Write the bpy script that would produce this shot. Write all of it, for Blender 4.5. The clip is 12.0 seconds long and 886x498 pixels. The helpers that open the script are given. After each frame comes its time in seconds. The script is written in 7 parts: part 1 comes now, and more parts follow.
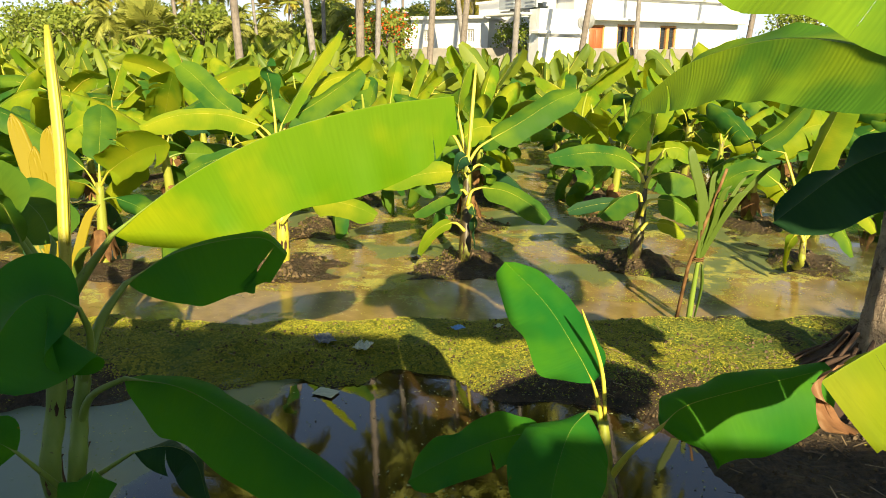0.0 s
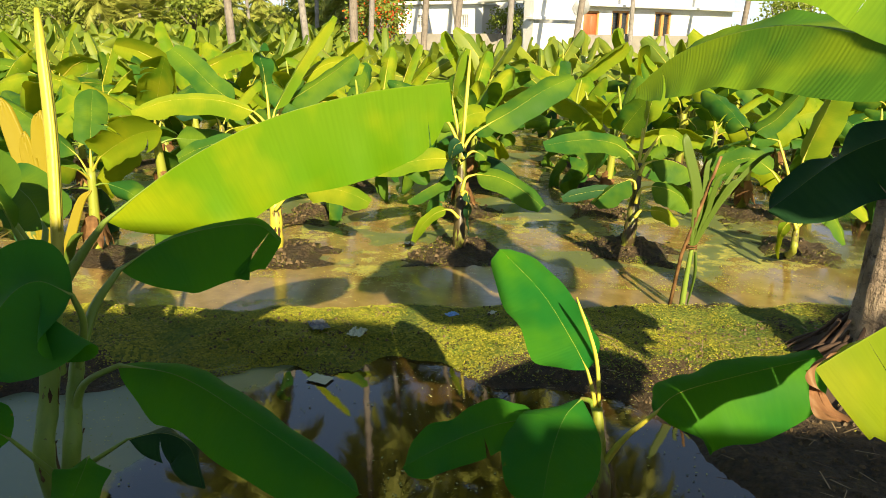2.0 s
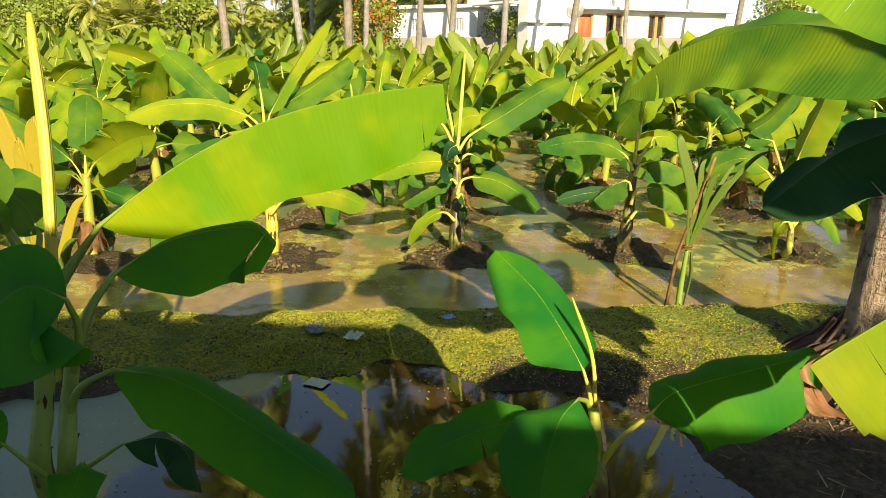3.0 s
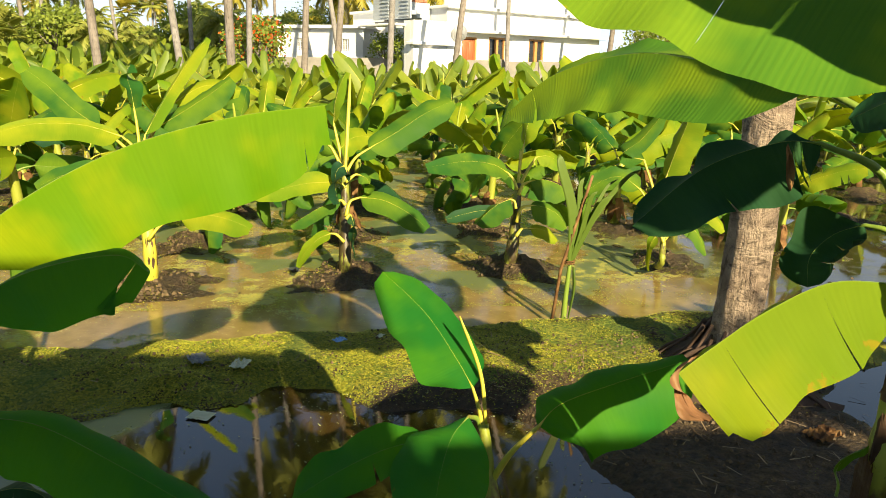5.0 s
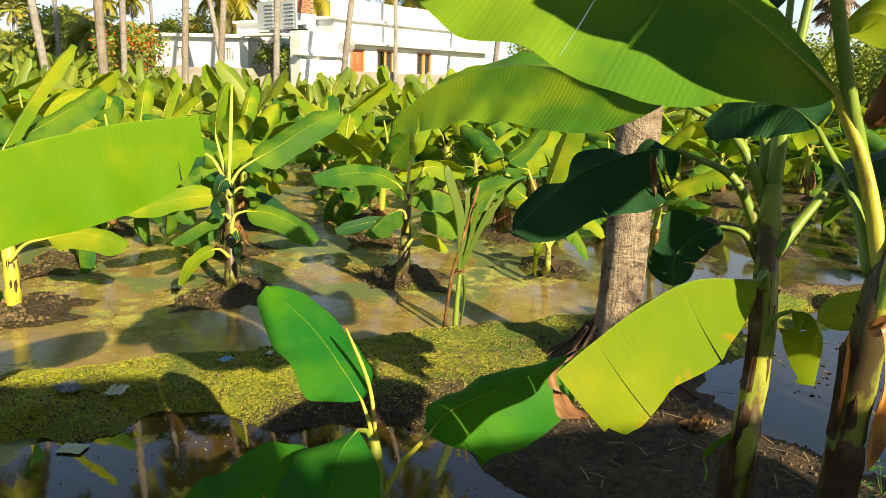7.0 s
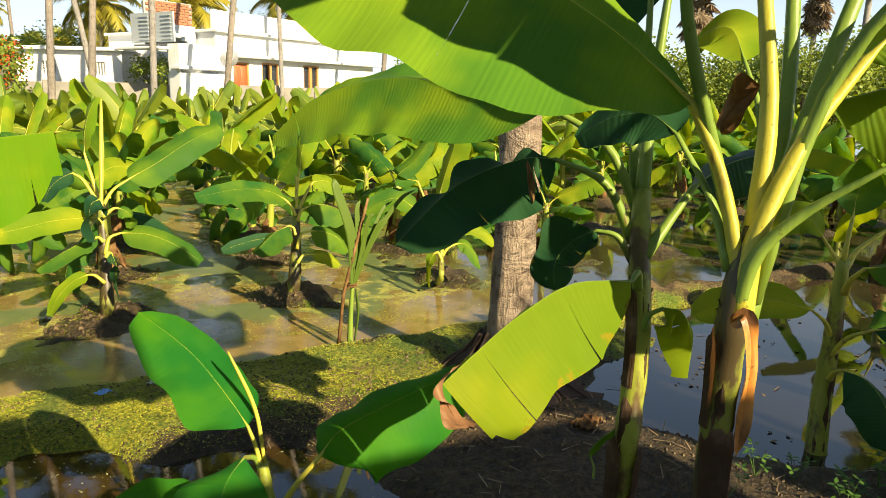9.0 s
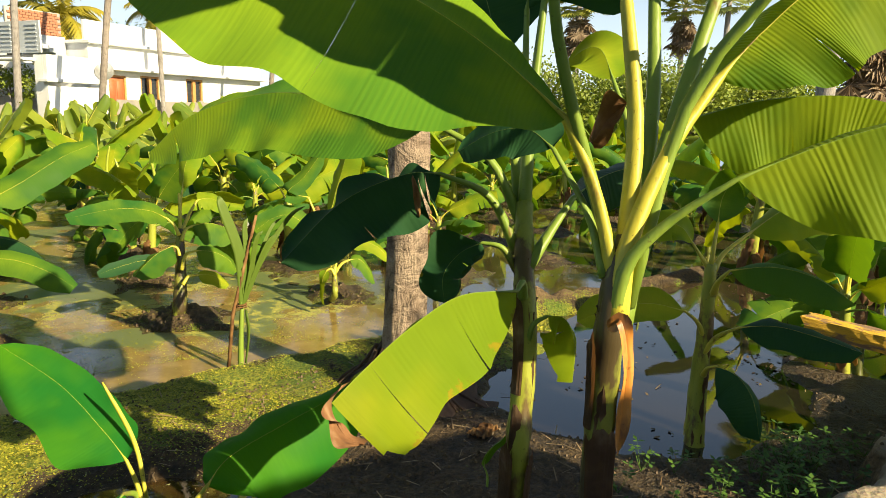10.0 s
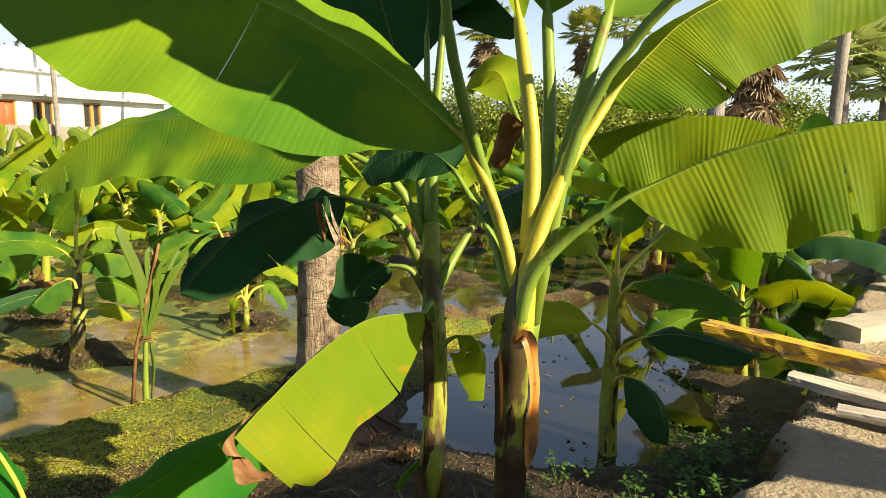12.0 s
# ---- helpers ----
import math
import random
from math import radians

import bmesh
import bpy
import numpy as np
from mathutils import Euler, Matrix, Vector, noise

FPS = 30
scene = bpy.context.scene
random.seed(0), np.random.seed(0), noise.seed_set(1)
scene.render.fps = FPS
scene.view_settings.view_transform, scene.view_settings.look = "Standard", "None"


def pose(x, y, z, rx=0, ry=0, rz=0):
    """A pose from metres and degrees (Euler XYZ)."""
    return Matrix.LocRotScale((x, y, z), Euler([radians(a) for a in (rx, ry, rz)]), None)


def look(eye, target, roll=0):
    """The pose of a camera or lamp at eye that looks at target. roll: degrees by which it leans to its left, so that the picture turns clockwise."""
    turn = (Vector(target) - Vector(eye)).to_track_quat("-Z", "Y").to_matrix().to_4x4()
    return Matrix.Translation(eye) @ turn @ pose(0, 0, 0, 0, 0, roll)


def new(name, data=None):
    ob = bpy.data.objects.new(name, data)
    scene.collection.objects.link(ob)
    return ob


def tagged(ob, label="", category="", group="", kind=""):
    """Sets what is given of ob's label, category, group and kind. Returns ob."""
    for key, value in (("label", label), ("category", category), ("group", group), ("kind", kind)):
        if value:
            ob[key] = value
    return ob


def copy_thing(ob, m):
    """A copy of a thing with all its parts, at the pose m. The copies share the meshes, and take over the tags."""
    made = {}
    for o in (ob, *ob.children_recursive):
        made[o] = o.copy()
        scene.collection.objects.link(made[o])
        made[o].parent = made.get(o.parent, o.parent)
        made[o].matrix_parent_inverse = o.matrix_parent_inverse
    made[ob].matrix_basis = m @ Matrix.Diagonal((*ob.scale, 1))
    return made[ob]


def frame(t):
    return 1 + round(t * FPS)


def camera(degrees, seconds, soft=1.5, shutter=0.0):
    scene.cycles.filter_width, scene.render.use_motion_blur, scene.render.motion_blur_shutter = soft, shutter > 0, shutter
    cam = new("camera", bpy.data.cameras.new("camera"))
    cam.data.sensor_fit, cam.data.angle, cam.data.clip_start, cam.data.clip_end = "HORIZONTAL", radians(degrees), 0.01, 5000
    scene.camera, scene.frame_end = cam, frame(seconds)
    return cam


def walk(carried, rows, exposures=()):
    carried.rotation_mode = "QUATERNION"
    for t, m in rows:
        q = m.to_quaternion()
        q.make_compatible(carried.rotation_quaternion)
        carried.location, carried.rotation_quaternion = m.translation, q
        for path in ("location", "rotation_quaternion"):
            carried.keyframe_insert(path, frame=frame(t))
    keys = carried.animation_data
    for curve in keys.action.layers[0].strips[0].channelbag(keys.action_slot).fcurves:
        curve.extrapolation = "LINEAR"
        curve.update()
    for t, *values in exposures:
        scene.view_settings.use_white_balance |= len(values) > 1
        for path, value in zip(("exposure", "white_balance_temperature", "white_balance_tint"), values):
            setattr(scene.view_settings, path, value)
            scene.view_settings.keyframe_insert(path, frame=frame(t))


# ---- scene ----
cam = camera(65.6, 12.0, soft=0.65)
PATH = [
    (0, (0.597, -0.032, 1.839), (0.441, 1.883, 1.286), 0.2),
    (0.5, (0.592, -0.029, 1.841), (0.46, 1.885, 1.276), 0.5),
    (1, (0.59, -0.025, 1.839), (0.465, 1.887, 1.265), 0.7),
    (1.5, (0.592, -0.025, 1.839), (0.463, 1.886, 1.264), 0.7),
    (2, (0.592, -0.028, 1.839), (0.456, 1.878, 1.249), 0.5),
    (2.5, (0.595, -0.024, 1.838), (0.455, 1.883, 1.252), 0.5),
    (2.7, (0.595, -0.027, 1.833), (0.457, 1.88, 1.248), 0.3),
    (4.3, (0.611, -0.033, 1.839), (0.648, 1.892, 1.303), 0.5),
    (4.5, (0.61, -0.036, 1.839), (0.697, 1.89, 1.307), 0.7),
    (5, (0.614, -0.023, 1.838), (0.799, 1.898, 1.315), 1.1),
    (5.5, (0.616, -0.032, 1.838), (0.826, 1.888, 1.318), 0.9),
    (6, (0.624, -0.042, 1.84), (0.883, 1.873, 1.326), 1.0),
    (6.5, (0.632, -0.028, 1.837), (1.002, 1.875, 1.346), 1.4),
    (7, (0.644, -0.024, 1.834), (1.131, 1.854, 1.35), 1.7),
    (7.2, (0.647, -0.026, 1.833), (1.169, 1.842, 1.351), 1.6),
    (8.8, (0.676, -0.017, 1.83), (1.385, 1.799, 1.384), 1.2),
    (9, (0.682, -0.016, 1.83), (1.456, 1.775, 1.389), 1.3),
    (9.5, (0.693, -0.018, 1.831), (1.612, 1.708, 1.411), 1.5),
    (10, (0.7, -0.028, 1.832), (1.745, 1.632, 1.439), 1.4),
    (10.5, (0.707, -0.035, 1.835), (1.854, 1.564, 1.478), 1.6),
    (11, (0.718, -0.046, 1.836), (1.944, 1.498, 1.498), 1.3),
    (11.5, (0.723, -0.043, 1.839), (1.966, 1.489, 1.506), 0.9),
    (12, (0.725, -0.043, 1.838), (1.971, 1.487, 1.507), 0.7),
]
walk(cam, [(t, look(eye, target, roll)) for t, eye, target, roll in PATH])

# world, sun, exposure
SUN_EL, SUN_AZ = radians(29), math.atan2(0.32, -0.947)      # azimuth clockwise from +y
w = bpy.data.worlds.new("sky")
scene.world = w
w.use_nodes = True
wn = w.node_tree.nodes
sky = wn.new("ShaderNodeTexSky")
sky.sky_type, sky.sun_disc = "NISHITA", False
sky.sun_elevation, sky.sun_rotation = SUN_EL, SUN_AZ
sky.air_density, sky.dust_density, sky.ozone_density = 1.1, 0.9, 1.0
wn["Background"].inputs[1].default_value = 0.047
# pale haze all round the horizon
wt = w.node_tree.links.new
up = wn.new("ShaderNodeSeparateXYZ")
wt(wn.new("ShaderNodeTexCoord").outputs["Generated"], up.inputs[0])
low = wn.new("ShaderNodeMath")
low.operation, low.use_clamp = "SUBTRACT", True
low.inputs[0].default_value = 1.0
wt(up.outputs[2], low.inputs[1])
thick = wn.new("ShaderNodeMath")
thick.operation = "POWER"
thick.inputs[1].default_value = 4.6
wt(low.outputs[0], thick.inputs[0])
haze = wn.new("ShaderNodeMix")
haze.data_type = "RGBA"
haze.inputs[7].default_value = (8.8, 10.4, 12.0, 1)
wt(thick.outputs[0], haze.inputs[0])
wt(sky.outputs[0], haze.inputs[6])
wt(haze.outputs[2], wn["Background"].inputs[0])
sun = new("sun", bpy.data.lights.new("sun", "SUN"))
sun.data.energy, sun.data.angle, sun.data.color = 5.0, radians(0.55), (1.0, 0.83, 0.52)
TO_SUN = Vector((math.sin(SUN_AZ) * math.cos(SUN_EL), math.cos(SUN_AZ) * math.cos(SUN_EL), math.sin(SUN_EL)))
sun.matrix_world = look(TO_SUN * 50, (0, 0, 0))
scene.view_settings.exposure = 1.32


# ---- materials ----
class Mat:
    """A node material under construction."""

    def __init__(self, name):
        self.m = bpy.data.materials.new(name)
        self.m.use_nodes = True
        self.t = self.m.node_tree
        self.b = self.t.nodes["Principled BSDF"]
        self.o = self.t.nodes["Material Output"]

    def node(self, kind, **inputs):
        n = self.t.nodes.new("ShaderNode" + kind)
        for k, v in inputs.items():
            self.put(n, k, v)
        return n

    def put(self, n, key, v):
        slot = n.inputs[key] if not isinstance(key, str) or key in n.inputs else n.inputs[key.replace("_", " ")]
        if isinstance(v, bpy.types.NodeSocket):
            self.t.links.new(v, slot)
        else:
            slot.default_value = v

    def coord(self, which="Object"):
        return self.t.nodes.new("ShaderNodeTexCoord").outputs[which]

    def place(self):
        return self.t.nodes.new("ShaderNodeNewGeometry").outputs["Position"]

    def mapped(self, vec, scale):
        n = self.node("Mapping", Vector=vec)
        n.inputs["Scale"].default_value = scale
        return n.outputs[0]

    def noise(self, vec, scale, detail=4.0, rough=0.55, distort=0.0):
        return self.node("TexNoise", Vector=vec, Scale=scale, Detail=detail, Roughness=rough, Distortion=distort).outputs["Fac"]

    def ramp(self, fac, *stops):
        n = self.node("ValToRGB", Fac=fac)
        e = n.color_ramp.elements
        while len(e) < len(stops):
            e.new(0.5)
        for s, (p, c) in zip(e, stops):
            s.position = p
            s.color = (*c, 1) if isinstance(c, tuple) else (c, c, c, 1)
        return n.outputs[0]

    def mix(self, fac, a, b, blend="MIX"):
        n = self.t.nodes.new("ShaderNodeMix")
        n.data_type, n.blend_type = "RGBA", blend
        for k, v in ((0, fac), (6, a), (7, b)):
            if isinstance(v, tuple):
                v = (*v, 1)
            self.put(n, k, v)
        return n.outputs[2]

    def math(self, op, a, b=0.0, clamp=False):
        n = self.t.nodes.new("ShaderNodeMath")
        n.operation, n.use_clamp = op, clamp
        self.put(n, 0, a)
        self.put(n, 1, b)
        return n.outputs[0]

    def bump(self, height, strength, dist, normal=None):
        n = self.node("Bump", Height=height, Strength=strength, Distance=dist)
        if normal:
            self.put(n, "Normal", normal)
        return n.outputs[0]

    def surface(self, color=None, rough=None, normal=None, metal=0.0, spec=0.5):
        for k, v in (("Base Color", color), ("Roughness", rough), ("Normal", normal), ("Metallic", metal), ("Specular IOR Level", spec)):
            if v is not None:
                if isinstance(v, tuple):
                    v = (*v, 1)
                self.put(self.b, k, v)
        return self.m

    def translucent(self, color, share, normal=None):
        tr = self.node("BsdfTranslucent", Color=color)
        if normal:
            self.put(tr, "Normal", normal)
        mx = self.node("MixShader", Fac=share)
        self.t.links.new(self.b.outputs[0], mx.inputs[1])
        self.t.links.new(tr.outputs[0], mx.inputs[2])
        self.t.links.new(mx.outputs[0], self.o.inputs[0])
        return self.m

    def random(self):
        return self.t.nodes.new("ShaderNodeObjectInfo").outputs["Random"]


def leaf_material(name, deep, young, glow, share=0.36, dry=0.0, rough=0.44, pleat=0.0010, pitch=360.0):
    """Banana blade: pleats along the cross veins, yellowing margins, a few scorched spots; lets light through."""
    k = Mat(name)
    uv = k.coord("UV")
    sep = k.node("SeparateXYZ", Vector=uv)
    along, across = sep.outputs[0], sep.outputs[1]
    edge = k.math("ABSOLUTE", across)
    obj = k.coord("Object")
    blotch = k.noise(obj, 2.6, 3)
    fine = k.noise(k.mapped(uv, (150.0, 2.0, 1.0)), 1.0, 2)
    drift = k.noise(k.mapped(uv, (9.0, 0.35, 1.0)), 1.0, 2)
    vein = k.math("SINE", k.math("ADD", k.math("MULTIPLY", along, pitch), k.math("MULTIPLY", drift, 15.0)))
    vein = k.math("MULTIPLY", k.math("ADD", vein, 1.0), 0.5)
    depth = k.math("MULTIPLY", vein, k.ramp(drift, (0.38, 0.15), (0.62, 1.0)))
    c = k.mix(k.ramp(blotch, (0.42, 0.0), (0.56, 1.0)), deep, young)
    c = k.mix(k.math("MULTIPLY", k.random(), 0.4), c, young)
    c = k.mix(k.ramp(k.math("ADD", edge, k.math("MULTIPLY", k.noise(obj, 7.0, 3), 0.5)), (0.45, 0.0), (1.15, 0.38)), c, deep)
    c = k.mix(k.ramp(fine, (0.40, 0.14), (0.60, 0.0)), c, tuple(v * 0.6 for v in deep))
    c = k.mix(k.math("MULTIPLY", depth, 0.03 + 18 * pleat), c, tuple(min(1, v * 1.5) for v in young))
    worn = k.math("ADD", edge, k.math("MULTIPLY", k.noise(obj, 9.0, 4), 0.35))
    c = k.mix(k.ramp(edge, (0.008, 0.14), (0.022, 0.0)), c, tuple(min(1, v * 1.6 + 0.02) for v in young))
    c = k.mix(k.ramp(worn, (1.12, 0.0), (1.18, 0.7)), c, (0.30, 0.27, 0.03))
    scorch = k.ramp(k.math("ADD", k.noise(obj, 14.0, 5), k.math("MULTIPLY", edge, 0.12 + dry)), (0.84, 0.0), (0.88, 0.85))
    c = k.mix(scorch, c, (0.30, 0.245, 0.014))
    n = k.bump(k.math("ADD", depth, k.math("MULTIPLY", fine, 0.18)), 0.6, pleat)
    k.surface(c, k.ramp(blotch, (0.3, rough + 0.04), (0.75, rough + 0.2)), n, spec=0.06)
    g = k.mix(k.math("MULTIPLY", depth, 0.04 + 40 * pleat), glow, tuple(v * 0.7 for v in glow))
    g = k.mix(scorch, g, (0.10, 0.045, 0.01))
    return k.translucent(g, share, n)


LEAF = leaf_material("banana_leaf", (0.018, 0.085, 0.016), (0.100, 0.175, 0.012), (0.22, 0.42, 0.005), 0.20, pleat=0.0004)
LEAF_FRESH = leaf_material("banana_leaf_fresh", (0.010, 0.120, 0.018), (0.055, 0.190, 0.008), (0.16, 0.50, 0.004), 0.30, pleat=0.0003)
# young blades; sunlit ones take it too, their brightness put into the colour
LEAF_BRIGHT = leaf_material("banana_leaf_young_lit", (0.085, 0.185, 0.010), (0.240, 0.275, 0.012), (0.44, 0.50, 0.004), 0.25, pleat=0.0003)
LEAF_FLAG = leaf_material("banana_leaf_flag", (0.055, 0.205, 0.004), (0.245, 0.300, 0.004), (0.38, 0.52, 0.002), 0.32, pleat=0.0002)
LEAF_YELLOW = leaf_material("banana_leaf_yellowing", (0.13, 0.225, 0.010), (0.25, 0.285, 0.010), (0.44, 0.52, 0.004), 0.38, dry=0.15, pleat=0.0005)
LEAF_PLEATED = leaf_material("banana_leaf_pleated", (0.045, 0.125, 0.012), (0.19, 0.255, 0.012), (0.34, 0.46, 0.003), 0.34, pleat=0.0020, pitch=430.0)
LEAF_SOFT = leaf_material("banana_leaf_large", (0.032, 0.125, 0.014), (0.17, 0.255, 0.010), (0.10, 0.32, 0.003), 0.08, pleat=0.0010, pitch=420.0)
# old blades, and blades hanging in shade with that shade put into the colour
LEAF_DARK = leaf_material("banana_leaf_old_shaded", (0.014, 0.052, 0.024), (0.028, 0.078, 0.026), (0.05, 0.17, 0.012), 0.15, dry=0.06, rough=0.42)


def dry_leaf_material(name, a, b, c1):
    k = Mat(name)
    n = k.noise(k.coord("Object"), 12.0, 5)
    f = k.noise(k.mapped(k.coord("UV"), (16.0, 1.4, 1.0)), 1.0, 4)
    c = k.ramp(n, (0.3, a), (0.55, b), (0.8, c1))
    k.surface(c, 0.8, k.bump(k.math("ADD", n, f), 0.7, 0.012), spec=0.2)
    return k.translucent((0.25, 0.11, 0.03, 1), 0.2)


DRY = dry_leaf_material("dry_leaf", (0.06, 0.03, 0.015), (0.20, 0.105, 0.04), (0.34, 0.22, 0.09))
DRY_PALE = dry_leaf_material("dry_margin", (0.08, 0.035, 0.018), (0.26, 0.13, 0.06), (0.55, 0.42, 0.26))
DRY_DARK = dry_leaf_material("dry_sheath", (0.030, 0.018, 0.012), (0.085, 0.052, 0.030), (0.26, 0.19, 0.12))


def stalk_material(name, a, b, streak=(0.16, 0.09, 0.03), amount=0.0):
    k = Mat(name)
    p = k.coord("Object")
    long = k.noise(k.mapped(p, (30.0, 30.0, 2.5)), 1.0, 4)
    patch = k.noise(k.mapped(p, (7.0, 7.0, 3.0)), 1.0, 5, 0.65)
    c = k.mix(long, a, b)
    c = k.mix(k.ramp(patch, (0.60 - amount, 0.0), (0.68 - amount, 0.9)), c, streak)
    spots = k.noise(p, 60.0, 3)
    c = k.mix(k.ramp(spots, (0.66, 0.0), (0.72, 0.55)), c, (0.05, 0.025, 0.012))
    k.surface(c, 0.45, k.bump(k.math("ADD", long, patch), 0.45, 0.006), spec=0.4)
    return k.m


STALK = stalk_material("leaf_stalk", (0.11, 0.20, 0.025), (0.22, 0.29, 0.040))
STALK_PALE = stalk_material("pale_stalk", (0.36, 0.34, 0.032), (0.50, 0.44, 0.050))
STEM = stalk_material("banana_stem", (0.15, 0.20, 0.022), (0.34, 0.35, 0.042), (0.09, 0.050, 0.025), 0.08)
STEM_BROWN = stalk_material("banana_stem_brown", (0.12, 0.16, 0.022), (0.27, 0.27, 0.040), (0.040, 0.022, 0.016), 0.17)
STEM_OLD = stalk_material("banana_stem_old", (0.10, 0.13, 0.03), (0.22, 0.20, 0.05), (0.055, 0.032, 0.018), 0.18)
SHEATH = stalk_material("orange_sheath", (0.40, 0.13, 0.02), (0.62, 0.30, 0.06), (0.16, 0.07, 0.03), 0.10)


# ---- meshes ----
class Shape:
    """Collects vertices, faces and uv, and becomes one mesh."""

    def __init__(self):
        self.v, self.f, self.uv, self.mi = [], [], [], []

    def add(self, p, uv=(0.0, 0.0)):
        self.v.append(tuple(p))
        self.uv.append(uv)
        return len(self.v) - 1

    def face(self, *i, m=0):
        self.f.append(i)
        self.mi.append(m)

    def tube(self, pts, radii, n=8, flat=1.0, cap=True, m=0, hint=(0, 0, 1), wob=0.0, rnd=random):
        pts = [Vector(p) for p in pts]
        rows, s_old = [], None
        for i, p in enumerate(pts):
            t = (pts[min(i + 1, len(pts) - 1)] - pts[max(i - 1, 0)]).normalized()
            if s_old is None:
                h = Vector(hint) if abs(t.dot(Vector(hint))) < 0.95 else Vector((1, 0, 0))
                s = t.cross(h).normalized()
            else:
                s = (s_old - t * s_old.dot(t)).normalized()
            s_old = s
            nn = s.cross(t)
            r = radii[i] if hasattr(radii, "__len__") else radii
            row = []
            for k in range(n):
                a = 2 * math.pi * k / n
                rr = r * (1 + wob * (rnd.random() - 0.5))
                row.append(self.add(p + s * (math.cos(a) * rr) + nn * (math.sin(a) * rr * flat), (i / max(1, len(pts) - 1), k / n)))
            rows.append(row)
        for a, b in zip(rows, rows[1:]):
            for k in range(n):
                self.face(a[k], a[(k + 1) % n], b[(k + 1) % n], b[k], m=m)
        if cap:
            self.face(*reversed(rows[0]), m=m)
            self.face(*rows[-1], m=m)
        return rows

    def box(self, lo, hi, m=0, mat=None, bevel=0.0):
        """A box; with bevel its upright and level edges are cut."""
        x0, y0, z0 = lo
        x1, y1, z1 = hi
        e = bevel
        if e <= 0:
            c = [(x, y, z) for z in (z0, z1) for y in (y0, y1) for x in (x0, x1)]
            fs = [(0, 2, 3, 1), (4, 5, 7, 6), (0, 1, 5, 4), (2, 6, 7, 3), (0, 4, 6, 2), (1, 3, 7, 5)]
        else:
            ring = lambda k: [(x0 + e, y0 + k), (x1 - e, y0 + k), (x1 - k, y0 + e), (x1 - k, y1 - e), (x1 - e, y1 - k), (x0 + e, y1 - k), (x0 + k, y1 - e), (x0 + k, y0 + e)]
            c, fs = [], []
            for z, k in ((z0, e), (z0 + e, 0), (z1 - e, 0), (z1, e)):
                c += [(x, y, z) for x, y in ring(k)]
            for j in range(3):
                for i in range(8):
                    fs.append((j * 8 + i, j * 8 + (i + 1) % 8, j * 8 + 8 + (i + 1) % 8, j * 8 + 8 + i))
            fs += [tuple(range(7, -1, -1)), tuple(range(24, 32))]
        b = len(self.v)
        for p in c:
            self.add(mat @ Vector(p) if mat else p)
        for f in fs:
            self.face(*(b + i for i in f), m=m)

    def mesh(self, name, *mats, smooth=True):
        me = bpy.data.meshes.new(name)
        me.from_pydata(self.v, [], self.f)
        me.polygons.foreach_set("use_smooth", [smooth] * len(self.f))
        if len(mats) > 1:
            me.polygons.foreach_set("material_index", self.mi)
        for m in mats:
            me.materials.append(m)
        layer = me.uv_layers.new(name="UVMap")
        idx = np.empty(len(me.loops), np.int32)
        me.loops.foreach_get("vertex_index", idx)
        layer.data.foreach_set("uv", np.asarray(self.uv, np.float32)[idx].ravel())
        me.update()
        return me


def part(name, shape, material, parent=None, label="", smooth=True):
    """Links a shape as one mesh object, under a thing or a part of it."""
    mats = material if isinstance(material, (list, tuple)) else (material,)
    ob = new(name, shape.mesh(name, *mats, smooth=smooth) if isinstance(shape, Shape) else shape)
    if parent:
        ob.parent = parent
    return tagged(ob, label)


def thing(name, m, label, category, group="", kind=""):
    ob = new(name)
    ob.matrix_basis = m
    ob.empty_display_size = 0.1
    return tagged(ob, label, category, group, kind)


def curve(pts, n):
    """Points along a smooth curve through pts."""
    pts = [Vector(p) for p in pts]
    p = [pts[0] * 2 - pts[1]] + pts + [pts[-1] * 2 - pts[-2]]
    out = []
    for i in range(n + 1):
        s = i / n * (len(pts) - 1)
        j = min(int(s), len(pts) - 2)
        u = s - j
        a, b, c, d = p[j:j + 4]
        out.append(0.5 * ((2 * b) + (c - a) * u + (2 * a - 5 * b + 4 * c - d) * u * u + (3 * b - a - 3 * c + d) * u ** 3))
    return out


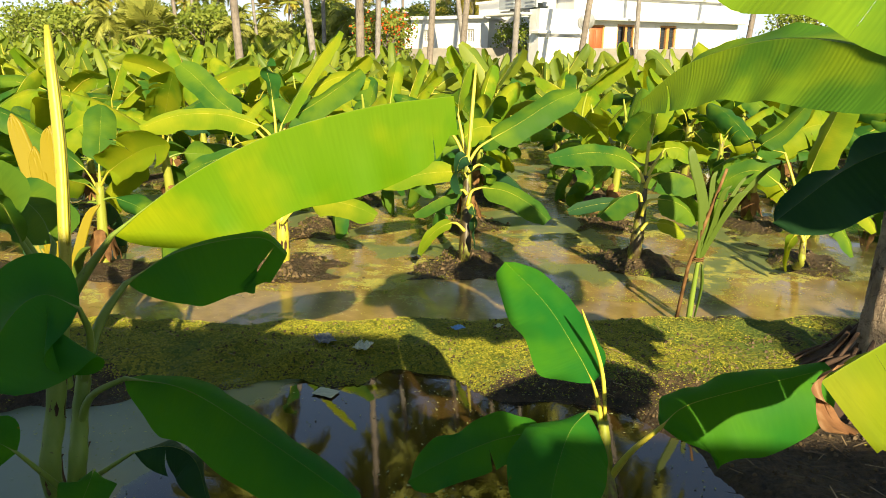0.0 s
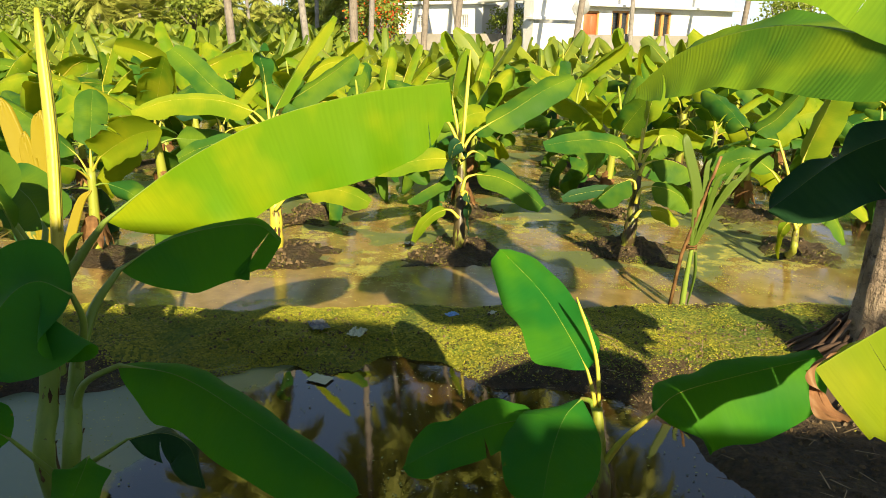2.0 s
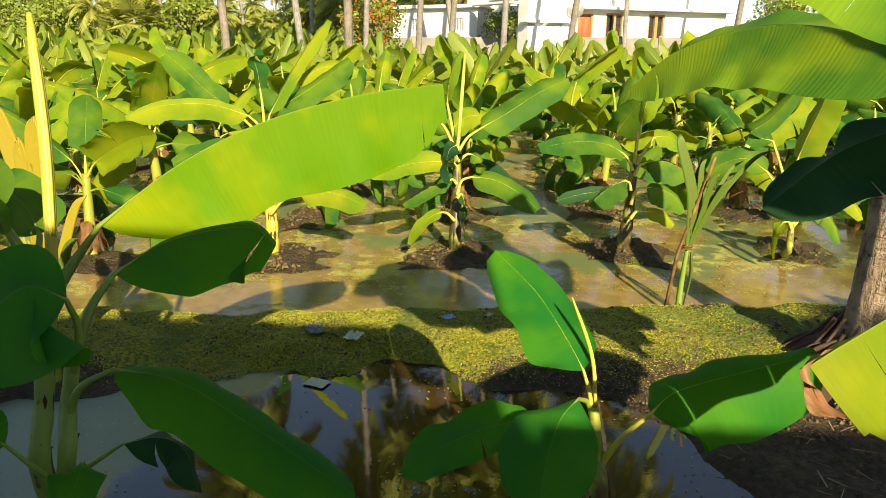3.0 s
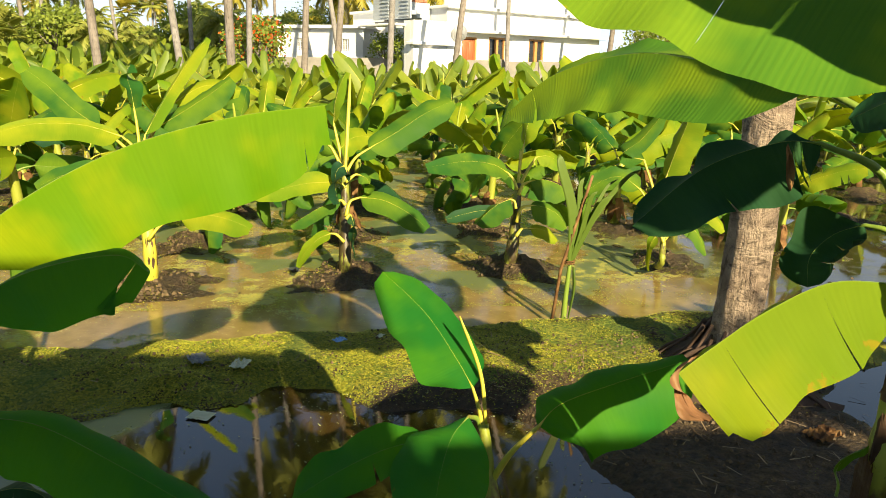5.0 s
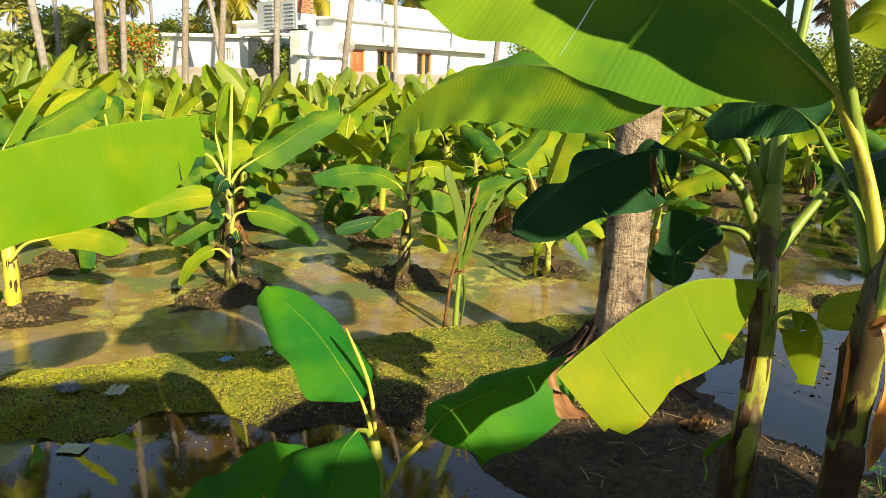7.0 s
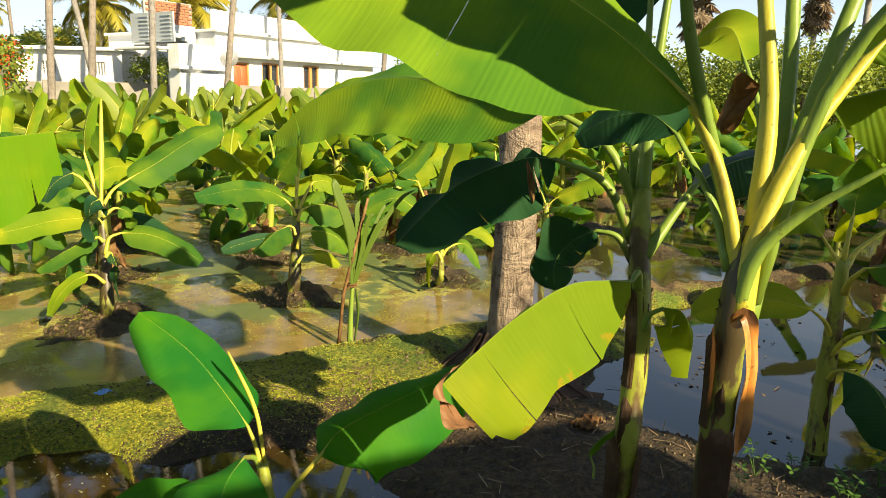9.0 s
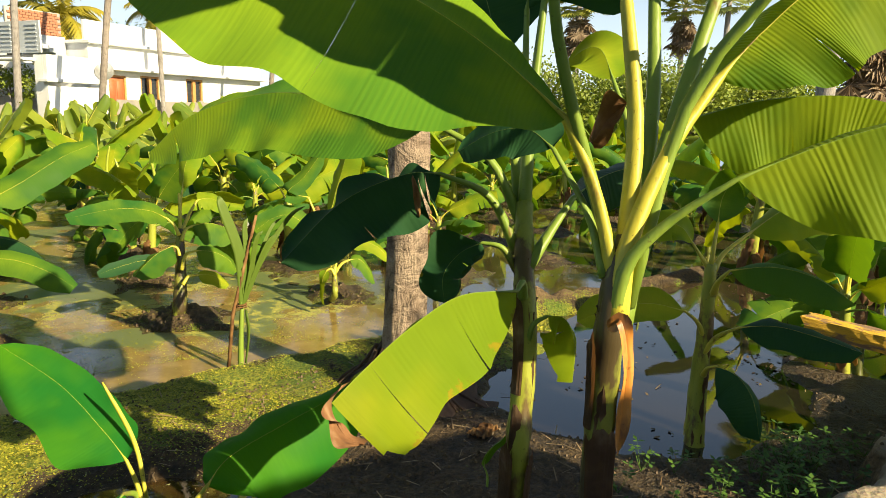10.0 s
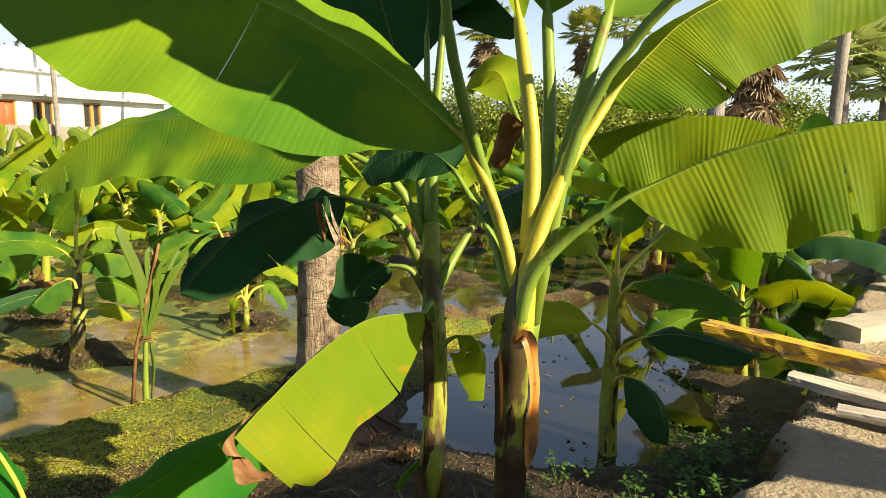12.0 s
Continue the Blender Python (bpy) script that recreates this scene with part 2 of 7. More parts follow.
def blade(pts, width, face=(0, 0, 1), fold=(0.25, 0.25), droop=(0.5, 0.5), tears=(), ruffle=0.02, seed=1, n=30, m=5, tip=0.55, lean=0.0, blunt=0.0, halves=None, start=0.30, spread=1.0):
    """A banana leaf's blade along its midrib. face: the way its upper side looks; fold: radians by which either half rises
    from the midrib; droop: how far its margin bends back down; tears: (place along, side, depth) of rips from the margin.
    halves: in place of face, for each half the way it hangs from the midrib, its width and how it curls."""
    rnd = random.Random(seed)
    mid = curve(pts, n)
    s = Shape()
    length = sum((b - a).length for a, b in zip(mid, mid[1:]))
    frames = []
    for i, p in enumerate(mid):
        t = (mid[min(i + 1, n)] - mid[max(i - 1, 0)]).normalized()
        f = Vector(face)
        side = t.cross(f).normalized()
        up = side.cross(t)
        frames.append((p, t, side, up))

    def prof(u):
        rise = min(1.0, u / start)
        a = math.sin(rise * math.pi / 2) ** 0.75
        fall = max(0.0, (u - tip) / (1 - tip))
        b = math.sqrt(max(0.0, 1 - fall ** 2.3))
        return a * max(b, blunt)

    ph = [rnd.uniform(0, 6.28) for _ in range(8)]
    rip = {-1: sorted(x[0] for x in tears if x[1] < 0), 1: sorted(x[0] for x in tears if x[1] > 0)}
    deep = {(x[0], x[1]): x[2] for x in tears}
    for k, sg in ((0, -1), (1, 1)):
        cuts = [0.0] + rip[sg] + [1.0]
        for ci, (a, b) in enumerate(zip(cuts, cuts[1:])):
            steps = max(2, round((b - a) * n))
            extra = 0.0 if len(cuts) == 2 else spread * rnd.uniform(-0.05, 0.07)
            rows = []
            for i in range(steps + 1):
                u = a + (b - a) * i / steps
                x = u * n
                j = min(int(x), n - 1)
                q = x - j
                p, t, side, up = (frames[j][z].lerp(frames[j + 1][z], q) for z in range(4))
                if halves:
                    way = Vector(halves[k][0])
                    side = (way - t * way.dot(t)).normalized() * sg
                    up = t.cross(side) * sg
                wv = (halves[k][1] if halves else width) * prof(u) * (1 + 0.035 * math.sin(u * 17 + ph[0] + k * 2))
                row = []
                for c in range(m + 1):
                    v = c / m
                    d = v * wv
                    ang = (halves[k][2] * v + extra * v) if halves else fold[k] - (droop[k] + extra * v) * v
                    ang += ruffle * 5 * v * math.sin(u * length * 26 + ph[1 + k]) * 0.4
                    lift = ruffle * v * v * (math.sin(u * length * 34 + ph[3 + k]) + 0.6 * math.sin(u * length * 61 + ph[5 + k])) * 0.22
                    # the halves of a rip stand a little apart towards the margin
                    gap = 0.0
                    for e, sgn in ((a, 1), (b, -1)):
                        dp = deep.get((e, sg))
                        if dp:
                            near = max(0.0, 1 - abs(u - e) * n / 1.6)
                            gap += sgn * near * max(0.0, v - (1 - dp)) * 0.009 * spread
                    pos = p + side * (sg * d * math.cos(ang)) + up * (d * math.sin(ang) + lift) + t * (gap + lean * d)
                    row.append(s.add(pos, (u * length, sg * v)))
                rows.append(row)
            for r0, r1 in zip(rows, rows[1:]):
                for c in range(m):
                    if sg > 0:
                        s.face(r0[c], r0[c + 1], r1[c + 1], r1[c])
                    else:
                        s.face(r0[c], r1[c], r1[c + 1], r0[c + 1])
    return s


def rib(stalk_pts, blade_pts, r0, r1, n=8):
    """The stalk and midrib of a leaf: a tapered, slightly flattened tube under the blade."""
    a = curve(stalk_pts, 10)[:-1] if stalk_pts else []
    b = curve(blade_pts, 22)
    pts = a + b
    rad = [r0 + (r1 - r0) * (i / max(1, len(a))) for i in range(len(a))] + [r1 * (1.0, 0.60, 0.34, 0.22, 0.16)[min(i, 4)] * (1 - 0.85 * i / 22) for i in range(23)]
    s = Shape()
    s.tube([p - Vector((0, 0, (0.35 if i < len(a) + 3 else 0.8) * r)) for i, (p, r) in enumerate(zip(pts, rad))], rad, n, 0.8)
    return s


def leaf(parent, stalk, mid, width, material=LEAF, r0=0.016, r1=0.010, stalk_mat=STALK, name="leaf", label="", **kw):
    """One leaf: the blade is the part, its stalk and midrib the piece under it."""
    ob = part(name, blade(mid, width, **kw), material, parent, label)
    part("stalk", rib(stalk, mid, r0, r1 * 0.68), stalk_mat, ob)
    return ob


def spear(parent, pts, r, material=STALK_PALE, name="rolled_leaf"):
    c = curve(pts, 16)
    rad = [r * (0.55 + 0.45 * math.sin(math.pi * min(1, 0.25 + 0.5 * i / 16))) * (1 - (i / 16) ** 10 * 0.55) for i in range(17)]
    s = Shape()
    s.tube(c, rad, 8)
    # the overlapping margin of the rolled blade
    s.tube([p + Vector((rr * 0.8, -rr * 0.5, 0)) for p, rr in zip(c[3:15], rad[3:15])], [0.3 * x for x in rad[3:15]], 5)
    return part(name, s, material, parent)

# ---- ground and water ----
COLUMN, ROW = 1.52, 1.45          # spacing of the planted rows


def bank_edge(x):
    """Where the raised gravel path ends towards the field."""
    return 0.42 + 0.27 * (x - 0.6)


def channel_mid(x):
    return 4.78 + 0.10 * (x + 0.5)


def smooth(a, b, x):
    t = min(1.0, max(0.0, (x - a) / (b - a)))
    return t * t * (3 - 2 * t)


def bumps(x, y, f):
    return noise.noise(Vector((x * f, y * f, 0.3)))


def height(x, y):
    """The lie of the land: path, foot of the path, pool, weedy strip, channel, planted ridges, rising land behind."""
    n1, n2, n3, n4 = bumps(x, y, 0.9), bumps(x + 7, y, 3.1), bumps(x, y + 3, 9.0), bumps(x + 2, y, 21.0)
    z = 0.02 + 0.035 * n1 + 0.024 * n2 + 0.016 * n3 + 0.010 * n4
    cy = channel_mid(x)
    d = abs(y - cy) + 0.10 * n2
    z -= 0.14 * (1 - smooth(0.28, 0.62, d)) * smooth(-7, -5, x)
    if y < cy:
        z += 0.075 * smooth(0.95, 0.6, abs(y - (cy - 0.78)))
    else:
        # ridges under the plants, water between them
        row = (y - 5.75 - 0.12 * x) / ROW
        col = (x - 0.31) / COLUMN
        ridge = math.cos(2 * math.pi * col) * 0.5 + 0.5
        clump = (math.cos(2 * math.pi * row) * 0.5 + 0.5) * ridge
        far = smooth(5.3, 5.8, y)
        z += far * (-0.115 + 0.045 * ridge + 0.128 * clump ** 1.2 + 0.055 * n2 + 0.038 * n3)
    pool = smooth(1.15, 0.75, math.hypot((x + 0.15) / 1.9, (y - 2.28) / 1.40) + 0.12 * n2)
    z -= 0.16 * pool
    pool2 = smooth(1.2, 0.8, math.hypot((x - 4.35) / 1.1, (y - 3.05) / 0.92) + 0.12 * n2)
    pool3 = smooth(1.2, 0.8, math.hypot((x - 7.4) / 3.0, (y - 4.1) / 1.6) + 0.20 * n2)
    z -= 0.17 * max(pool2, pool3)
    # mud ridge between the right-hand pools
    dam = abs(y - 4.95 - 0.10 * (x - 5.5)) + 0.16 * n2
    z += 0.21 * smooth(0.42, 0.10, dam) * smooth(4.0, 4.8, x) * smooth(8.6, 7.6, x)
    mound = math.exp(-((x - 2.75) ** 2 + (y - 2.2) ** 2) / 0.9)
    z += 0.06 * mound
    e = bank_edge(x) + 0.10 * n2 + 0.04 * n3
    z += (0.34 + 0.02 * n2 - z) * smooth(e + 0.15, e - 0.03, y)
    z += 1.0 * smooth(30, 37, y) + 0.5 * smooth(30, 60, abs(x))
    return z


def axis(lo, hi, near0, near1, step, fine0, fine1):
    a = [v for v in np.arange(near0, near1, step) if not fine0 < v < fine1] + list(np.arange(fine0, fine1, step / 2))
    a = sorted(set(round(float(v), 4) for v in a))
    d, p = step, near1
    while p < hi:
        a.append(p)
        d *= 1.22
        p += d
    a.append(hi)
    d, p = step, near0
    while p > lo:
        d *= 1.22
        p -= d
        a.insert(0, max(p, lo))
    return a


def build_ground():
    xs, ys = axis(-900, 900, -4.6, 9.0, 0.08, -2.6, 5.4), axis(-300, 1500, 0.2, 10.0, 0.08, 1.2, 6.6)
    s = Shape()
    for y in ys:
        for x in xs:
            s.v.append((x, y, height(x, y)))
    s.uv = [(0.0, 0.0)] * len(s.v)
    nx = len(xs)
    for j in range(len(ys) - 1):
        for i in range(nx - 1):
            a = j * nx + i
            s.f.append((a, a + 1, a + 1 + nx, a + nx))
    s.mi = [0] * len(s.f)
    return s


def mud_material():
    """Wet mud that dries on the humps, weed left lying on it, gravel on the path, meadow far behind."""
    k = Mat("mud")
    p = k.place()
    X, Y, Z = k.node("SeparateXYZ", Vector=p).outputs
    big, mid, fine = k.noise(p, 0.8, 4), k.noise(p, 6.0, 5, 0.6), k.noise(p, 70.0, 4, 0.7)
    clod = k.noise(p, 24.0, 6, 0.75)
    crumb = k.node("TexVoronoi", Vector=p, Scale=38.0).outputs["Distance"]
    wet = k.mix(k.ramp(clod, (0.35, 0.0), (0.68, 1.0)), (0.022, 0.015, 0.008), (0.100, 0.067, 0.031))
    dry = k.mix(k.ramp(clod, (0.35, 0.0), (0.68, 1.0)), (0.075, 0.048, 0.022), (0.26, 0.175, 0.085))
    c = k.mix(k.ramp(k.math("ADD", Z, k.math("MULTIPLY", k.math("SUBTRACT", mid, 0.5), 0.12)), (0.05, 0.0), (0.16, 1.0)), wet, dry)
    # stranded duckweed: a thick carpet on the strip beside the pool, drifts among the plants
    strip = k.ramp(k.math("ABSOLUTE", k.math("SUBTRACT", Y, k.math("ADD", 3.92, k.math("MULTIPLY", X, 0.07)))), (0.34, 1.0), (0.62, 0.0))
    field = k.math("MULTIPLY", k.ramp(k.math("MULTIPLY", Y, 0.1), (0.48, 0.0), (0.56, 1.0)), k.ramp(Z, (0.01, 0.50), (0.06, 0.22)))
    drift = k.math("ADD", k.math("MULTIPLY", mid, 0.6), k.math("MULTIPLY", big, 0.4))
    cover = k.math("ADD", k.math("MULTIPLY", k.math("MAXIMUM", strip, field), 0.55), k.math("MULTIPLY", k.math("SUBTRACT", drift, 0.5), 1.7))
    cell = k.node("TexVoronoi", Vector=p, Scale=75.0)
    speck = k.math("GREATER_THAN", k.math("ADD", cover, k.math("MULTIPLY", k.math("SUBTRACT", 0.5, cell.outputs["Distance"]), 0.55)), 0.36)
    shade = k.node("SeparateXYZ", Vector=cell.outputs["Color"]).outputs[0]
    hue = k.mix(shade, (0.10, 0.145, 0.012), (0.44, 0.40, 0.035))
    hue = k.mix(k.ramp(k.noise(p, 3.0, 4), (0.42, 0.0), (0.62, 0.7)), hue, (0.075, 0.15, 0.016))
    c = k.mix(speck, c, hue)
    # gravel path
    grav = k.node("TexVoronoi", Vector=p, Scale=130.0).outputs["Color"]
    sand = k.mix(0.35, k.mix(fine, (0.36, 0.28, 0.18), (0.62, 0.51, 0.35)), k.mix(0.75, grav, (0.50, 0.41, 0.28)))
    sand = k.mix(k.ramp(clod, (0.52, 0.0), (0.70, 0.45)), sand, (0.20, 0.15, 0.09))
    sand = k.mix(k.ramp(mid, (0.50, 0.0), (0.66, 0.35)), sand, (0.27, 0.205, 0.13))
    c = k.mix(k.ramp(k.math("ADD", Z, k.math("MULTIPLY", k.math("SUBTRACT", mid, 0.5), 0.12)), (0.22, 0.0), (0.30, 1.0)), c, sand)
    c = k.mix(k.ramp(k.math("MULTIPLY", Y, 0.02), (0.52, 0.0), (0.62, 1.0)), c, k.mix(big, (0.07, 0.10, 0.02), (0.16, 0.17, 0.04)))
    rough = k.ramp(k.math("ADD", Z, k.math("MULTIPLY", mid, 0.05)), (0.02, 0.25), (0.11, 0.85))
    h = k.math("ADD", k.math("ADD", clod, k.math("MULTIPLY", crumb, 0.5)), k.math("ADD", k.math("MULTIPLY", fine, 0.45), k.math("MULTIPLY", speck, 0.30)))
    k.surface(c, rough, k.bump(h, 1.0, 0.045), spec=0.4)
    return k.m


ground = part("ground", build_ground(), mud_material())
tagged(ground, "wet brown mud with yellow-green duckweed and a gravel path", "ground", kind="structure")


def water_material():
    """Shallow water: clear in the pools, brown at left and darkened at right to bring out reflections, silty in the
    channel and field, with duckweed and algae afloat.
    """
    k = Mat("murky_water")
    p = k.place()
    X, Y, Z = k.node("SeparateXYZ", Vector=p).outputs
    big, mid, fine = k.noise(p, 0.9, 4, 0.6, 0.6), k.noise(p, 5.0, 5, 0.65), k.noise(p, 40.0, 3)
    c = k.mix(k.ramp(big, (0.4, 0.0), (0.65, 1.0)), (0.026, 0.016, 0.005), (0.058, 0.034, 0.010))
    # base darkened towards the right pools so the sky reflection stands out
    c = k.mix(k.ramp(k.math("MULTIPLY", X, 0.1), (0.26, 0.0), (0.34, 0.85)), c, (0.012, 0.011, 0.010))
    fieldward = k.ramp(k.math("MULTIPLY", Y, 0.1), (0.40, 0.0), (0.44, 1.0))
    west = k.ramp(k.math("MULTIPLY", X, 0.1), (0.30, 1.0), (0.42, 0.12))
    silt = k.math("MULTIPLY", fieldward, west)
    c = k.mix(silt, c, k.mix(k.ramp(mid, (0.35, 0.0), (0.65, 1.0)), (0.175, 0.118, 0.036), (0.290, 0.200, 0.070)))
    # green algae: a smooth film in still corners
    still = k.ramp(k.math("ADD", k.math("MULTIPLY", k.math("ADD", X, 0.75), -0.55), k.math("MULTIPLY", k.math("SUBTRACT", Y, 2.7), 0.22)), (-0.12, 0.0), (0.15, 0.75))
    still = k.math("MULTIPLY", still, k.ramp(k.math("MULTIPLY", Y, 0.1), (0.37, 1.0), (0.40, 0.0)))
    among = k.ramp(k.math("MULTIPLY", Y, 0.1), (0.50, 0.0), (0.56, 1.0))
    film = k.ramp(k.math("ADD", k.math("MAXIMUM", k.math("MULTIPLY", among, k.ramp(k.noise(p, 0.75, 3), (0.46, 0.0), (0.58, 0.6))), still), k.math("MULTIPLY", k.math("SUBTRACT", mid, 0.5), 0.8)), (0.22, 0.0), (0.42, 0.85))
    film = k.math("MULTIPLY", film, west)
    c = k.mix(film, c, k.mix(mid, (0.060, 0.105, 0.030), (0.12, 0.165, 0.050)))
    # duckweed in single cells
    cell = k.node("TexVoronoi", Vector=p, Scale=80.0)
    patch = k.ramp(k.math("ADD", k.math("MULTIPLY", k.noise(p, 1.3, 4, 0.6), 0.55), k.math("MULTIPLY", mid, 0.45)), (0.47, 0.0), (0.62, 1.0))
    line = k.math("MULTIPLY", fieldward, k.ramp(k.math("MULTIPLY", X, 0.1), (-0.03, 0.8), (0.06, 0.12)))
    cover = k.math("ADD", k.math("MULTIPLY", patch, k.math("MAXIMUM", among, line)), k.math("MULTIPLY", k.ramp(mid, (0.58, 0.0), (0.72, 1.0)), 0.30))
    cover = k.math("ADD", cover, k.math("MULTIPLY", still, 0.25))
    weed = k.ramp(k.math("ADD", cover, k.math("MULTIPLY", k.math("SUBTRACT", 0.45, cell.outputs["Distance"]), 0.6)), (0.46, 0.0), (0.52, 1.0))
    weed = k.math("MULTIPLY", weed, west)
    tint = k.node("SeparateXYZ", Vector=cell.outputs["Color"]).outputs[0]
    hue = k.mix(tint, (0.14, 0.17, 0.018), (0.42, 0.37, 0.035))
    c = k.mix(weed, c, hue)
    rough = k.mix(k.math("MAXIMUM", weed, k.math("MULTIPLY", film, 0.6)), k.mix(silt, (0.02, 0.02, 0.02), (0.16, 0.16, 0.16)), (0.65, 0.65, 0.65))
    h = k.math("ADD", k.math("MULTIPLY", mid, 0.16), k.math("MULTIPLY", weed, 0.5))
    k.surface(c, rough, k.bump(h, 0.20, 0.01), spec=1.0)
    k.put(k.b, "IOR", 1.7)
    return k.m


def build_water():
    s = Shape()
    for x, y in ((-34, 0.5), (40, 0.5), (40, 33.0), (-34, 33.0)):
        s.add((x, y, 0.0))
    s.face(0, 1, 2, 3)
    return s


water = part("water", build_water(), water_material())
tagged(water, "shallow muddy flood water with duckweed and sky reflections", "water", kind="structure")

# ---- house, walls and trees round the field ----
def plaster(name, a, b, stain):
    k = Mat(name)
    p = k.place()
    big, fine = k.noise(k.mapped(p, (1.0, 1.0, 0.35)), 1.2, 5, 0.65), k.noise(p, 30.0, 3)
    c = k.mix(big, a, b)
    c = k.mix(k.ramp(k.noise(k.mapped(p, (2.2, 2.2, 0.4)), 1.0, 6, 0.7), (0.58, 0.0), (0.75, 0.6)), c, stain)
    k.surface(c, 0.85, k.bump(k.math("ADD", big, fine), 0.3, 0.01), spec=0.25)
    return k.m


WHITE = plaster("white_plaster", (0.74, 0.75, 0.76), (0.80, 0.80, 0.79), (0.52, 0.53, 0.52))
GREY = plaster("grey_cement", (0.30, 0.30, 0.29), (0.42, 0.41, 0.38), (0.18, 0.17, 0.15))
PANEL = plaster("grey_panel", (0.36, 0.40, 0.44), (0.46, 0.50, 0.54), (0.26, 0.28, 0.30))


def plain(name, color, rough=0.6, metal=0.0, vary=0.25, scale=8.0):
    k = Mat(name)
    n = k.noise(k.coord("Object"), scale, 4)
    k.surface(k.mix(n, tuple(v * (1 - vary) for v in color), tuple(min(1, v * (1 + vary)) for v in color)), rough, k.bump(n, 0.2, 0.005), metal)
    return k.m


DOOR_WOOD = plain("door_wood", (0.34, 0.11, 0.045), 0.5)
FRAME_WOOD = plain("frame_wood", (0.46, 0.23, 0.075), 0.5)
DARK_GLASS = plain("dark_glass", (0.03, 0.035, 0.04), 0.08)
IRON = plain("iron_bar", (0.05, 0.05, 0.055), 0.5, 0.6)
BRICK = plain("brick_red", (0.36, 0.15, 0.085), 0.9, 0.0, 0.45, 5.0)
DISH = plain("dish_metal", (0.36, 0.37, 0.39), 0.4, 0.3)
BLUE = plain("blue_tarp", (0.12, 0.27, 0.62), 0.5)

HOUSE = pose(3.94, 34.4, 0, 0, 0, 34.8)      # x along the front, y into the house


def wall_with_openings(s, x0, x1, z0, z1, y0, y1, holes):
    """A wall slab between y0 and y1 with rectangular holes right through it."""
    xs = sorted({x0, x1, *[h[0] for h in holes], *[h[1] for h in holes]})
    for a, b in zip(xs, xs[1:]):
        cut = [h for h in holes if h[0] <= a and h[1] >= b]
        z = z0
        for h in sorted(cut, key=lambda h: h[2]):
            if h[2] > z:
                s.box((a, y0, z), (b, y1, h[2]))
            z = h[3]
        if z < z1:
            s.box((a, y0, z), (b, y1, z1))


def build_house():
    h = thing("house", HOUSE, "white plastered two-level house behind a low wall", "house")
    holes = [(0.95, 1.95, 0.95, 3.08), (2.77, 3.93, 1.75, 3.13), (5.72, 6.92, 1.75, 3.13)]
    s = Shape()
    wall_with_openings(s, 0.0, 11.7, 0.3, 3.30, 0.0, 0.25, holes)
    s.box((0.0, 0.25, 0.3), (0.22, 8.0, 4.45))
    s.box((11.45, 0.25, 0.3), (11.70, 8.0, 4.45))
    s.box((0.0, 8.0, 0.3), (11.7, 8.25, 4.45))
    s.box((0.22, 0.25, 0.3), (11.45, 8.0, 0.95))
    part("wall", s, WHITE, h, smooth=False)
    s = Shape()
    s.box((-0.1, -0.50, 3.28), (11.95, 0.30, 3.40), bevel=0.02)
    part("sunshade", s, WHITE, h, smooth=False)
    s = Shape()
    s.box((0.0, 0.02, 3.40), (11.7, 0.27, 4.36))
    part("upper_wall", s, WHITE, h, smooth=False)
    s = Shape()
    s.box((-0.15, -0.25, 4.36), (12.0, 8.4, 4.50), bevel=0.02)
    part("roof_slab", s, WHITE, h, smooth=False)
    s = Shape()
    s.box((-0.05, 0.12, 4.50), (11.8, 0.27, 5.35), bevel=0.015)
    s.box((11.62, 0.27, 4.50), (11.8, 8.2, 5.35), bevel=0.015)
    part("parapet", s, WHITE, h, smooth=False)
    # forward wing with the open stair
    s = Shape()
    s.box((-2.75, -0.9, 0.3), (-0.05, -0.7, 2.45))
    part("wing", s, WHITE, h, smooth=False)
    for lo, hi in (((-2.75, -0.7, 0.3), (-2.55, -0.2, 3.65)), ((-2.75, -0.92, 2.75), (-0.3, -0.72, 3.66)), ((-1.2, -0.70, 0.3), (-0.02, 2.0, 2.40))):
        part("wing_wall", shape_box(lo, hi), WHITE, h, smooth=False)
    s = Shape()
    s.box((-2.95, -1.15, 2.60), (-0.02, -0.6, 2.74), bevel=0.02)
    part("wing_shade", s, WHITE, h, smooth=False)
    stair = part("stair", shape_box((-2.5, 1.25, 3.4), (-0.1, 1.4, 4.6)), PANEL, h, smooth=False)
    for i in range(7):
        part("step", shape_box((-2.3 + 0.3 * i, 0.2, 3.60 - 0.13 * i + 0.5), (-2.0 + 0.3 * i, 1.2, 3.78 - 0.13 * i + 0.5)), PANEL, stair, smooth=False)
    s = Shape()
    s.box((-2.55, 1.45, 3.6), (-0.1, 1.62, 5.6))
    mortar = part("brick_wall", s, GREY, h, "bare red brick wall")
    for r in range(10):
        for c in range(9):
            s = None
            x = -2.52 + c * 0.268 + (0.13 if r % 2 else 0.0)
            if x + 0.25 > -0.1:
                continue
            b = new("brick", BRICK_MESH)
            b.parent, b.location = mortar, (x, 1.40, 4.42 + r * 0.115)
    # balcony with panelled rail on the left
    s = Shape()
    s.box((-2.62, -0.75, 3.56), (-2.35, 2.3, 3.66))
    part("balcony_floor", s, GREY, h, smooth=False)
    for i in range(2):
        s = Shape()
        y0 = -0.7 + 1.5 * i
        s.box((-2.78, y0, 3.72), (-2.70, y0 + 1.4, 4.95), bevel=0.01)
        pan = part("panel", s, PANEL, h, smooth=False)
        for j in range(7):
            part("slat", shape_box((-2.82, y0 + 0.15, 3.82 + 0.16 * j), (-2.78, y0 + 0.75, 3.86 + 0.16 * j)), PANEL, pan, smooth=False)
    s = Shape()
